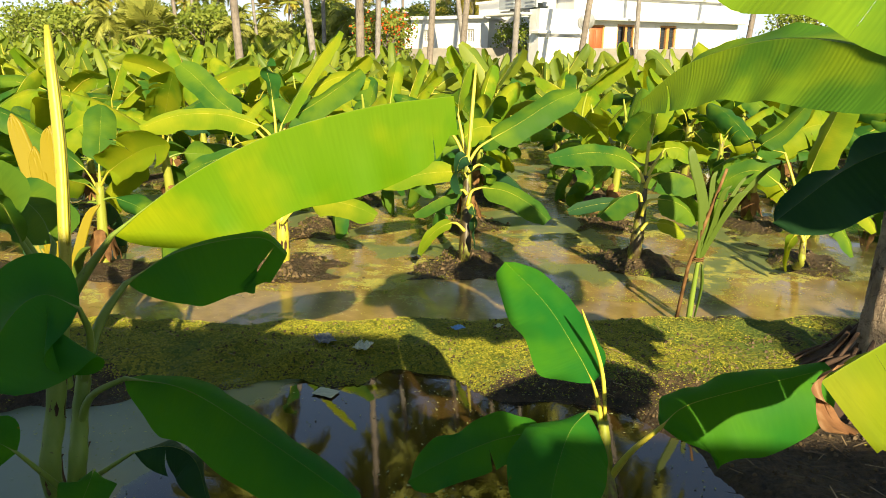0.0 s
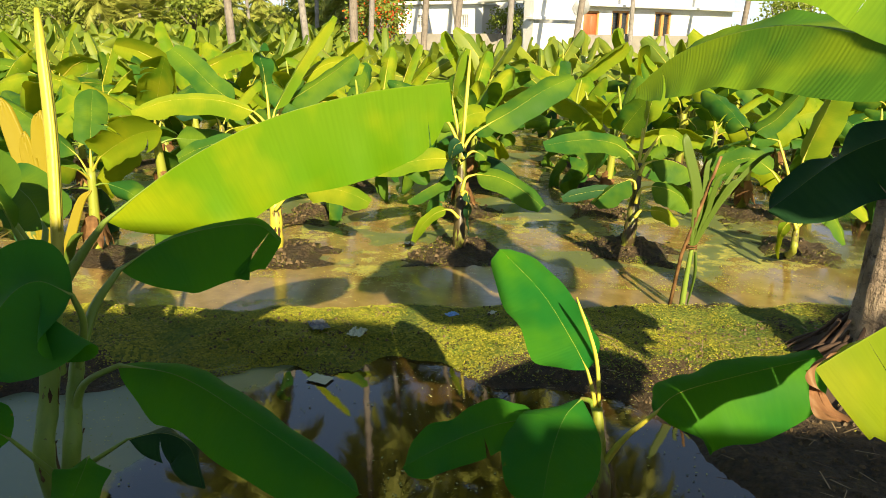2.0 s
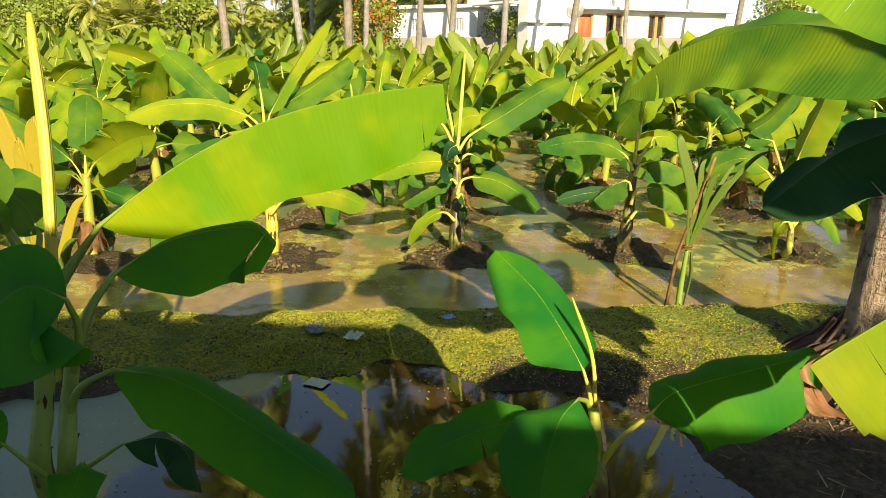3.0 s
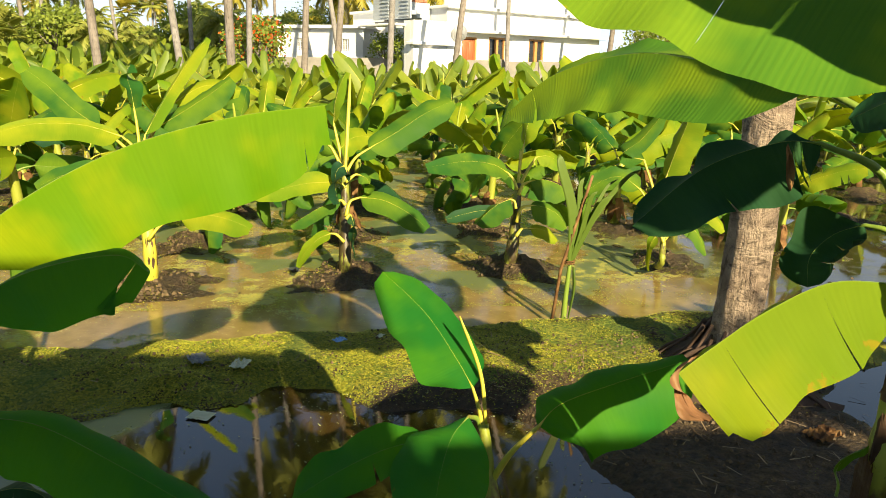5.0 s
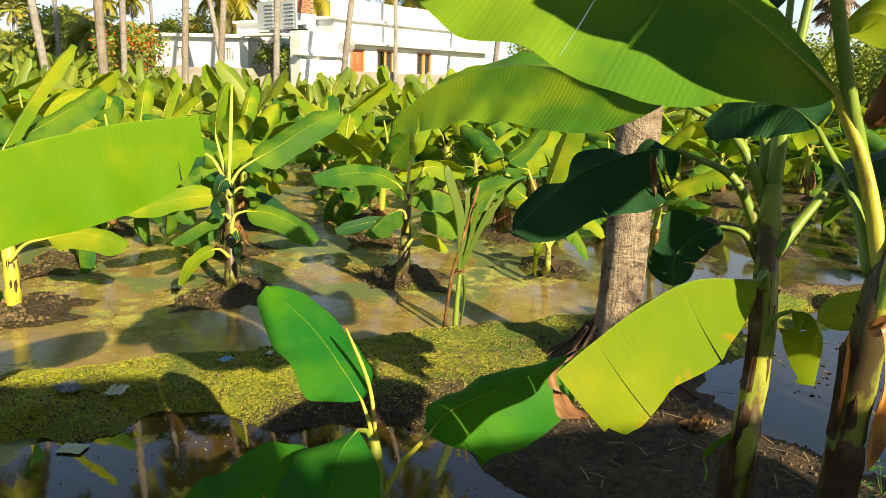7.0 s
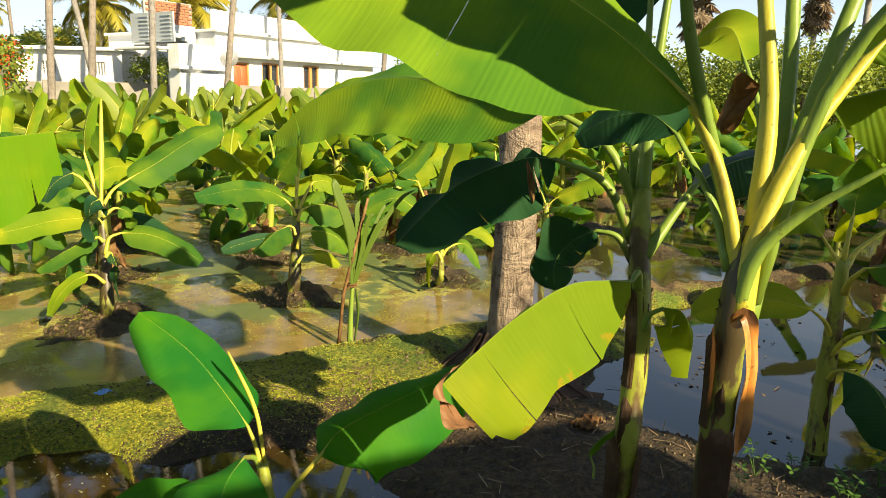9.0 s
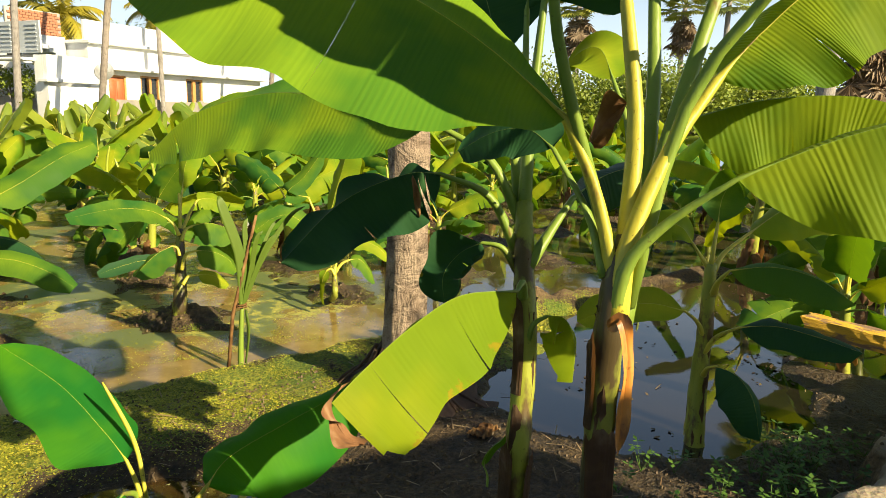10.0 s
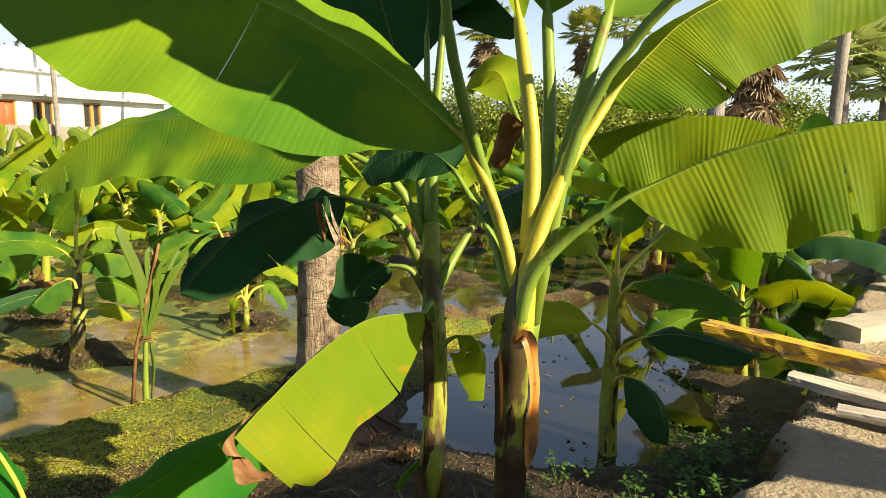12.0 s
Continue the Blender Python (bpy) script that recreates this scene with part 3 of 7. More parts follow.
    s.box((-3.35, -0.4, 3.40), (-2.78, 2.5, 3.52), bevel=0.03)
    part("canopy", s, WHITE, h, smooth=False)
    # door and windows
    d = part("door", shape_box((0.0, 0.0, 0.0), (0.84, 0.05, 2.05), 0.006), DOOR_WOOD, h)
    d.location = (1.03, 0.12, 0.96)
    for x0 in (0.06, 0.46):
        for z0, z1 in ((0.12, 0.85), (0.98, 1.9)):
            q = part("door_panel", shape_box((x0, -0.022, z0), (x0 + 0.32, 0.0, z1), 0.01), DOOR_WOOD, d)
    fr = Shape()
    fr.box((0.95, 0.05, 0.95), (1.03, 0.20, 3.08))
    fr.box((1.87, 0.05, 0.95), (1.95, 0.20, 3.08))
    fr.box((1.03, 0.05, 3.00), (1.87, 0.20, 3.08))
    part("door_frame", fr, FRAME_WOOD, h, smooth=False)
    for x in (2.77, 5.72):
        wd = 1.18
        fr = Shape()
        for a, b in (((0, 0.03, 0), (0.09, 0.2, 1.38)), ((wd - 0.09, 0.03, 0), (wd, 0.2, 1.38)), ((0.09, 0.03, 1.29), (wd - 0.09, 0.2, 1.38)), ((0.09, 0.03, 0), (wd - 0.09, 0.2, 0.08)), ((wd / 2 - 0.10, 0.02, 0.08), (wd / 2 + 0.10, 0.2, 1.29))):
            fr.box(a, b)
        win = part("window", fr, FRAME_WOOD, h, "brown wooden double casement window", smooth=False)
        win.location = (x, 0.0, 1.75)
        for a in (0.09, wd / 2 + 0.10):
            part("pane", shape_box((a, 0.13, 0.08), (a + wd / 2 - 0.19, 0.145, 1.29)), DARK_GLASS, win, smooth=False)
            for j in range(4):
                part("bar", shape_box((a, 0.10, 0.28 + 0.27 * j), (a + wd / 2 - 0.19, 0.115, 0.31 + 0.27 * j)), IRON, win, smooth=False)
    # satellite dish on the wing
    s = Shape()
    rows = []
    for i in range(6):
        r = 0.40 * i / 5
        rows.append([s.add((r * math.cos(a * math.pi / 10), -0.25 + 0.9 * r * r, r * math.sin(a * math.pi / 10))) for a in range(20)])
    for a, b in zip(rows, rows[1:]):
        for k in range(20):
            s.face(a[k], a[(k + 1) % 20], b[(k + 1) % 20], b[k])
    s.tube([(0, -0.25, 0), (0, -0.7, 0.1)], 0.02, 6)
    s.tube([(0, -0.2, -0.05), (0, 0.1, -0.4)], 0.03, 6)
    ds = part("satellite_dish", s, DISH)
    ds.matrix_basis = HOUSE @ pose(-0.20, -1.05, 3.2, 15, 0, -20)
    tagged(ds, "round grey satellite dish fixed to the house front", "satellite dish")


def shape_box(lo, hi, bevel=0.0):
    s = Shape()
    s.box(lo, hi, bevel=bevel)
    return s


BRICK_MESH = shape_box((0, 0, 0), (0.245, 0.10, 0.10), 0.006).mesh("brick", BRICK, smooth=False)
build_house()


def build_shed():
    h = thing("shed", pose(-4.75, 39.2, 0, 0, 0, -23), "small white flat-roofed shed with vent openings", "shed")
    s = Shape()
    wall_with_openings(s, 0.0, 5.0, 0.5, 3.45, 0.0, 0.2, [(1.15, 1.85, 2.30, 2.95), (3.5, 4.2, 2.30, 2.95)])
    part("wall", s, WHITE, h, smooth=False)
    for lo, hi in (((0, 0.2, 0.5), (0.2, 4.0, 3.45)), ((4.8, 0.2, 0.5), (5.0, 4.0, 3.45)), ((0, 4.0, 0.5), (5.0, 4.2, 3.45))):
        part("wall", shape_box(lo, hi), WHITE, h, smooth=False)
    part("roof", shape_box((-0.35, -0.3, 3.45), (5.2, 4.4, 3.62), 0.02), WHITE, h, smooth=False)
    for x in (1.15, 3.5):
        v = Shape()
        v.box((x, 0.06, 2.30), (x + 0.7, 0.14, 2.34))
        for i in range(5):
            v.box((x + 0.14 * i, 0.06, 2.34), (x + 0.03 + 0.14 * i, 0.14, 2.95))
            v.box((x, 0.08, 2.40 + 0.12 * i), (x + 0.7, 0.12, 2.43 + 0.12 * i))
        part("vent", v, WHITE, h, "white concrete lattice vent", smooth=False)
    part("room_floor", shape_box((0.2, 0.2, 0.5), (4.8, 4.0, 0.6)), GREY, h, smooth=False)
    tw = Shape()
    tw.box((0, 0, 3.6), (1.7, 1.6, 6.4), bevel=0.03)
    tower = part("water_tower", tw, WHITE, smooth=False)
    tower.matrix_basis = pose(0.9, 44.0, 0.9, 0, 0, -20) @ Matrix.Translation((0, 0, -3.6))
    tagged(tower, "plain white stair tower behind the shed", "tower")


build_shed()


WALL_GREY = plain("grey_cement", (0.24, 0.225, 0.20), 0.9, 0.0, 0.4, 2.5)


def build_boundary_wall():
    w0 = thing("wall_north", Matrix(), "low grey cement boundary wall in front of the house", "wall", kind="structure")
    for i in range(12):
        x = -5.2 + 2.0 * i
        s = Shape()
        s.box((x, 35.3, 0.2), (x + 1.98, 35.48, 1.96 + 0.02 * (i % 3)), bevel=0.015)
        part("wall_panel", s, WALL_GREY, w0, smooth=False)
        s = Shape()
        s.box((x - 0.12, 35.24, 0.2), (x + 0.12, 35.54, 2.05), bevel=0.02)
        part("pillar", s, WALL_GREY, w0, smooth=False)


build_boundary_wall()


# palms
def bark_material(name, a, b, ring=9.0):
    k = Mat(name)
    p = k.coord("Object")
    z = k.node("SeparateXYZ", Vector=p).outputs[2]
    n = k.noise(k.mapped(p, (14.0, 14.0, 3.0)), 1.0, 5, 0.65)
    wob = k.math("ADD", k.math("MULTIPLY", z, ring), k.math("MULTIPLY", n, 1.3))
    rings = k.math("FRACT", wob)
    crack = k.noise(k.mapped(p, (40.0, 40.0, 5.0)), 1.0, 4)
    c = k.mix(n, a, b)
    c = k.mix(k.ramp(rings, (0.0, 0.28), (0.25, 0.0)), c, tuple(v * 0.5 for v in a))
    c = k.mix(k.ramp(k.noise(p, 1.1, 4), (0.42, 0.0), (0.66, 0.6)), c, tuple(v * 0.6 for v in a))
    c = k.mix(k.ramp(crack, (0.30, 0.7), (0.46, 0.0)), c, tuple(v * 0.3 for v in a))
    h = k.math("ADD", k.math("MULTIPLY", crack, 1.0), k.math("MULTIPLY", k.ramp(rings, (0.0, 0.0), (0.3, 1.0)), 0.15))
    k.surface(c, 0.9, k.bump(h, 0.9, 0.02), spec=0.2)
    return k.m


PALM_BARK = bark_material("palm_bark", (0.17, 0.145, 0.125), (0.33, 0.29, 0.25), 5.0)
PALM_BARK_GREY = bark_material("palm_bark_grey", (0.19, 0.175, 0.165), (0.36, 0.34, 0.32), 4.0)


def frond_material(name, a, b, glow):
    k = Mat(name)
    n = k.noise(k.place(), 1.4, 4)
    isl = k.t.nodes.new("ShaderNodeNewGeometry").outputs["Random Per Island"]
    c = k.mix(k.math("MULTIPLY", k.math("ADD", n, isl), 0.5), a, b)
    k.surface(c, 0.5, None, spec=0.3)
    return k.translucent((*glow, 1), 0.24)


FROND = frond_material("palm_frond", (0.13, 0.17, 0.03), (0.36, 0.36, 0.07), (0.38, 0.42, 0.05))
FAN = frond_material("fan_palm_leaf", (0.24, 0.31, 0.11), (0.46, 0.52, 0.22), (0.45, 0.52, 0.15))
FROND_YELLOW = frond_material("palm_frond_yellow", (0.20, 0.19, 0.02), (0.36, 0.30, 0.035), (0.40, 0.34, 0.02))
FROND_DEAD = frond_material("palm_frond_dead", (0.12, 0.085, 0.05), (0.30, 0.23, 0.15), (0.20, 0.13, 0.06))
BUSH = frond_material("tree_leaf", (0.085, 0.15, 0.022), (0.29, 0.33, 0.05), (0.32, 0.40, 0.03))
FLOWER = frond_material("red_flower", (0.62, 0.05, 0.012), (0.75, 0.16, 0.02), (0.6, 0.08, 0.01))


def coconut_crown(s, at, size, rnd, fronds=20, leaflets=26):
    for f in range(fronds):
        a = f * 2.4 + rnd.uniform(-0.2, 0.2)
        el = 1.2 - 1.9 * f / fronds + rnd.uniform(-0.15, 0.15)
        d = Vector((math.cos(a), math.sin(a), 0))
        pts, q = [Vector(at)], Vector(at)
        for j in range(5):
            e = el - 0.34 * j
            q = q + (d * math.cos(e) + Vector((0, 0, math.sin(e)))) * size / 5
            pts.append(q)
        c = curve(pts, leaflets)
        s.tube(c[::3], [0.02 * size * (1 - 0.85 * i / len(c[::3])) for i in range(len(c[::3]))], 4)
        side = Vector((-d.y, d.x, 0))
        for i in range(3, leaflets):
            ln = 0.30 * size * math.sin(math.pi * (0.18 + 0.72 * i / leaflets))
            t = (c[min(i + 1, leaflets)] - c[i - 1]).normalized()
            for sg in (-1, 1):
                tip = c[i] + (side * sg * 0.75 + t * 0.55 + Vector((0, 0, -0.55 + rnd.uniform(-0.2, 0.2)))) * ln
                w = t * 0.028 * size
                b = [s.add(c[i] - w), s.add(c[i] + w), s.add(tip)]
                s.face(*b)


def fan_crown(s, at, size, rnd, leaves=26, dead=False):
    """Round fan leaves on stiff stalks; dead ones hang down as a skirt."""
    for f in range(leaves):
        a = f * 2.4 + rnd.uniform(-0.2, 0.2)
        el = rnd.uniform(-1.35, -0.7) if dead else 1.35 - 1.9 * f / leaves
        d = Vector((math.cos(a) * math.cos(el), math.sin(a) * math.cos(el), math.sin(el)))
        hub = Vector(at) + d * size * rnd.uniform(0.42, 0.6)
        s.tube([at, hub], [0.014 * size, 0.008 * size], 4)
        side = d.cross(Vector((0, 0, 1))).normalized()
        up = side.cross(d)
        r = size * rnd.uniform(0.42, 0.55)
        for k in range(18):
            ang = -2.0 + 4.0 * k / 17
            w = (d * math.cos(ang) + side * math.sin(ang) * (0.45 if dead else 1.0) + up * (0.12 * math.cos(ang * 2))).normalized()
            x = w.cross(up).normalized() * r * 0.075
            tip = hub + w * r * rnd.uniform(0.85, 1.05) + Vector((0, 0, -0.10 * r))
            m0 = hub + w * r * 0.6
            s.face(s.add(hub), s.add(m0 - x), s.add(tip), s.add(m0 + x))


def palm(x, y, z0, z1, r, lean, crown=2.6, seed=1, kind="coconut", bark=PALM_BARK_GREY, material=FROND, label="tall coconut palm with a bare grey trunk"):
    rnd = random.Random(seed)
    ob = thing("palm_tree", pose(x, y, z0), label, "palm tree", "palms round the field")
    pts = [Vector((0, 0, -0.3)), Vector((lean[0] * 0.3, lean[1] * 0.3, (z1 - z0) * 0.4)), Vector((lean[0], lean[1], z1 - z0))]
    s = Shape()
    c = curve(pts, 18)
    s.tube(c, [r * (1.25 if i == 0 else 1.0) * (1 - 0.22 * i / 18) for i in range(19)], 10, wob=0.06, rnd=rnd)
    part("trunk", s, bark, ob)
    s = Shape()
    if kind == "coconut":
        coconut_crown(s, c[-1], crown, rnd)
    else:
        fan_crown(s, c[-1], crown, rnd)
    part("crown", s, material, ob, smooth=False)
    if kind == "skirt":
        s = Shape()
        for k in range(3):
            fan_crown(s, c[-1] - Vector((0, 0, 0.5 + 0.6 * k)), crown * 0.85, rnd, 12, True)
        part("dead_skirt", s, FROND_DEAD, ob, "skirt of grey-brown hanging dead fan leaves", smooth=False)
    return ob


# trunks in front of the house and along the field: foot, lean over the whole height, girth
for i, (x, y, r, lx, ly) in enumerate(((-8.15, 23.4, 0.14, -0.8, 0.6), (-5.85, 24.7, 0.125, -2.0, 0.7), (-3.72, 21.5, 0.135, 0.05, 0.4), (-5.0, 31.4, 0.13, 0.9, 0.4), (-2.4, 28.5, 0.13, 1.1, 0.5),
                                      (-1.0, 34.2, 0.13, -2.2, 0.4), (-1.15, 28.2, 0.13, 1.7, 0.4), (1.0, 28.0, 0.13, 0.7, 0.5), (3.4, 27.9, 0.125, 2.6, 0.4), (7.0, 34.9, 0.115, -0.1, 0.5),
                                      (11.9, 34.6, 0.13, 1.4, 0.3), (-19.7, 58.5, 0.14, -1.2, 0.5), (-26.9, 64.8, 0.15, -3.0, 0.5), (-25.6, 60.0, 0.16, -1.0, 0.6), (-27.5, 60.5, 0.17, -0.8, 0.4), (-15.5, 64.5, 0.15, -0.2, 0.4),
                                      (-8.2, 64.0, 0.14, -0.3, 0.4), (-10.5, 44.0, 0.13, 0.2, 0.3), (-7.8, 48.0, 0.13, 0.1, 0.3))):
    palm(x, y, height(x, y), 15.0 + (i * 37 % 23) * 0.26, r, (lx * 1.45, ly * 1.45), 3.9, 200 + i, bark=(PALM_BARK, PALM_BARK_GREY)[i % 2])
# far grove with its crowns in sight
for i in range(64):
    rnd = random.Random(900 + i)
    near = i % 2
    y = rnd.uniform(52, 76) if near else rnd.uniform(84, 130)
    x = -0.04 * y - (0.60 * y) * ((i * 0.618) % 1.0)
    if x > -6.5:
        continue
    fan = i % 7 == 4
    top = rnd.uniform(2.6, 4.6) if near else rnd.uniform(5.0, 9.5)
    palm(x, y, 0.4, top, 0.14, (rnd.uniform(-0.5, 0.5), 0), rnd.uniform(2.2, 3.0), 900 + i, "fan" if fan else "coconut", material=FROND_YELLOW if i % 4 == 0 else FROND, label="distant palm with a full round crown")
# palms beyond the right-hand pools
palm(16.9, 9.2, 0.0, 6.6, 0.23, (0.25, 0.1), 1.8, 31, "fan", material=FAN, label="stout fan palm with a ringed grey trunk")
palm(19.2, 9.5, 0.0, 4.9, 0.22, (0.2, 0.1), 1.6, 32, "skirt", PALM_BARK, label="fan palm with a skirt of dead leaves")
palm(21.1, 8.1, 0.0, 9.5, 0.19, (1.6, 0.5), 2.4, 33, "coconut", label="tall bare palm trunk leaning slightly")
palm(27.4, 10.3, 0.0, 4.8, 0.2, (0.1, 0.1), 2.2, 34, "fan", material=FAN, label="leafy green fan palm beside the path")
palm(29.2, 9.6, 0.0, 4.0, 0.2, (0.1, 0.1), 2.2, 35, "fan", material=FAN, label="leafy green fan palm beside the path")
palm(39.5, 28.8, 0.0, 9.0, 0.2, (0.1, 0.1), 2.1, 36, "fan", material=FAN, label="distant fan palm against the sky")
palm(29.8, 31.8, 0.0, 8.2, 0.22, (0.1, 0.1), 2.0, 37, "skirt", label="distant fan palm with dead leaves")
palm(40.5, 33.0, 0.0, 9.2, 0.2, (0.1, 0.1), 2.0, 38, "skirt", label="distant fan palm with dead leaves")
palm(3.6, 47.0, 0.9, 6.6, 0.16, (0.2, 0.1), 3.2, 39, "coconut", material=FROND_YELLOW, label="coconut palm with yellowing fronds behind the house")
palm(-1.5, 47.0, 0.9, 6.4, 0.16, (0.2, 0.1), 3.0, 40, "coconut", material=FROND_YELLOW, label="coconut palm with yellowing fronds behind the shed")
palm(10.0, 48.0, 0.9, 7.4, 0.16, (0.2, 0.1), 3.2, 41, "coconut", material=FROND_YELLOW, label="coconut palm with yellowing fronds behind the house")


def tree(x, y, z, w, h, seed, leaves=1500, size=0.16, material=BUSH, label="leafy green tree at the field's edge", flowers=0, lift=0.55, spread=0.36):
    """A broadleaf tree or bush: trunk, limbs and a crown of many small leaves in uneven clumps."""
    rnd = random.Random(seed)
    ob = thing("tree", pose(x, y, z), label, "tree", "trees round the field")
    s = Shape()
    s.tube(curve([(0, 0, -0.2), (0.05, 0, 0.3 * h), (0, 0, lift * h)], 6), [0.05 * h * (1 - 0.1 * i) for i in range(7)], 7)
    clumps = []
    for i in range(16):
        a, e = rnd.uniform(0, 6.28), rnd.uniform(-0.5, 1.2)
        c = Vector((math.cos(a) * math.cos(e) * w * 0.42, math.sin(a) * math.cos(e) * w * 0.42, h * lift + math.sin(e) * h * spread))
        clumps.append((c, rnd.uniform(0.16, 0.30) * w))
        s.tube([(0, 0, 0.35 * h), c * 0.6 + Vector((0, 0, 0.12 * h)), c], [0.02 * h, 0.012 * h, 0.005 * h], 5)
    part("trunk", s, PALM_BARK, ob)
    for name, count, mat, sz in (("crown", leaves, material, size), ("blossom", flowers, FLOWER, size * 0.8)):
        if not count:
            continue
        s = Shape()
        for i in range(count):
            c, r = clumps[rnd.randrange(len(clumps))]
            v = Vector((rnd.gauss(0, 1), rnd.gauss(0, 1), rnd.gauss(0, 0.8))).normalized() * r * rnd.uniform(0.5, 1.1)
            p = c + v
            d = Vector((rnd.gauss(0, 1), rnd.gauss(0, 1), rnd.gauss(-0.3, 0.6))).normalized()
            x2 = d.cross(Vector((rnd.gauss(0, 1), rnd.gauss(0, 1), rnd.gauss(0, 1)))).normalized() * sz * 0.35
            s.face(s.add(p), s.add(p + d * sz * 0.5 + x2), s.add(p + d * sz), s.add(p + d * sz * 0.5 - x2))
        tagged(part(name, s, mat, ob, smooth=False), kind="stuff" if name == "blossom" else "")
    return ob


tree(-4.9, 33.6, 0.4, 3.0, 3.2, 3, 1700, 0.17, label="green bush with bright red flowers by the wall", flowers=420)
tree(1.0, 35.9, 0.9, 1.6, 2.5, 4, 1200, 0.15, label="small bright green tree beside the house")
tree(2.5, 36.9, 0.9, 1.8, 2.6, 5, 700, 0.16, label="small bright green tree beside the house")
tree(17.5, 41.5, 0.8, 4.0, 4.6, 6, 1400, 0.22, label="dark green tree beside the house")
tree(15.4, 39.0, 0.8, 2.6, 3.6, 14, 900, 0.20, label="dark green tree beside the house")
for i, (x, y, w2, h2) in enumerate(((20.5, 16.5, 4.0, 3.6), (23.5, 16.0, 4.5, 4.0), (32.0, 20.0, 6.0, 4.6), (36.0, 17.0, 6.0, 4.2), (26.0, 12.0, 4.0, 2.8), (30.0, 9.5, 4.0, 2.8), (34.0, 9.0, 5.0, 3.4), (24.0, 22.0, 5.0, 4.2), (29.0, 26.0, 6.0, 4.8), (20.0, 24.0, 5.0, 3.8), (17.0, 29.0, 5.0, 3.6), (-3.0, 49.0, 5.0, 4.6), (9.0, 50.0, 7.0, 6.0))):
    tree(x, y, 0.0 if y < 30 else 0.9, w2, h2 * 0.92, 50 + i, 8000, 0.15)
for i in range(16):
    tree(-7.0 - 3.0 * i - (i * 7 % 3), 56.0 + (i * 11 % 9) * 1.6, 0.5, 4.5, 4.0 + (i * 5 % 4) * 0.6, 400 + i, 1500, 0.34, label="leafy green tree in the far palm grove")
# backdrop of far woods, too far to tell apart
s = Shape()
rnd = random.Random(77)
for i in range(26000):
    a = rnd.uniform(-1.15, 1.45)
    d = rnd.uniform(125, 165)
    x, y = math.sin(a) * d, math.cos(a) * d
    top = 4.2 + 2.6 * noise.noise(Vector((a * 9, 0, 0))) + 1.2 * noise.noise(Vector((a * 31, 3, 0)))
    p = Vector((x, y, rnd.uniform(0.2, 1.0) * top))
    d2 = Vector((rnd.gauss(0, 1), rnd.gauss(0, 1), rnd.gauss(0, 1))).normalized()
    x2 = d2.cross(Vector((rnd.gauss(0, 1), rnd.gauss(0, 1), rnd.gauss(0, 1)))).normalized() * 0.35
    s.face(s.add(p), s.add(p + d2 * 0.5 + x2), s.add(p + d2 * 1.0), s.add(p + d2 * 0.5 - x2))
woods = part("far_woods", s, BUSH, smooth=False)
tagged(woods, "hazy green woods along the horizon", "woods", kind="stuff")

# unseen walls and coping, added behind the path to shade the foreground
s = Shape()
s.box((-9.0, -3.0, 0.2), (2.19, -2.6, 3.68))
tagged(part("wall_south", s, WHITE, smooth=False), "plain unseen wall added behind the path to cast shade", "wall", kind="structure")
s = Shape()
s.box((2.22, -3.0, 0.2), (4.72, -2.6, 3.33), bevel=0.02)
tagged(part("wall_low", s, WHITE, smooth=False), "lower unseen wall added beside it to cast shade", "wall", kind="structure")
s = Shape()
s.box((-9.2, -3.8, 3.68), (2.22, -2.6, 3.96), bevel=0.02)
tagged(part("wall_coping", s, GREY, smooth=False), "flat unseen coping added on the wall to cast shade", "wall", kind="structure")

# unseen tree, its crown placed to shade the plant in the right pool
tree(5.55, -3.1, 0.3, 1.3, 4.6, 303, 2600, 0.14, label="unseen leafy tree added behind the path for shade", lift=0.80, spread=0.06)

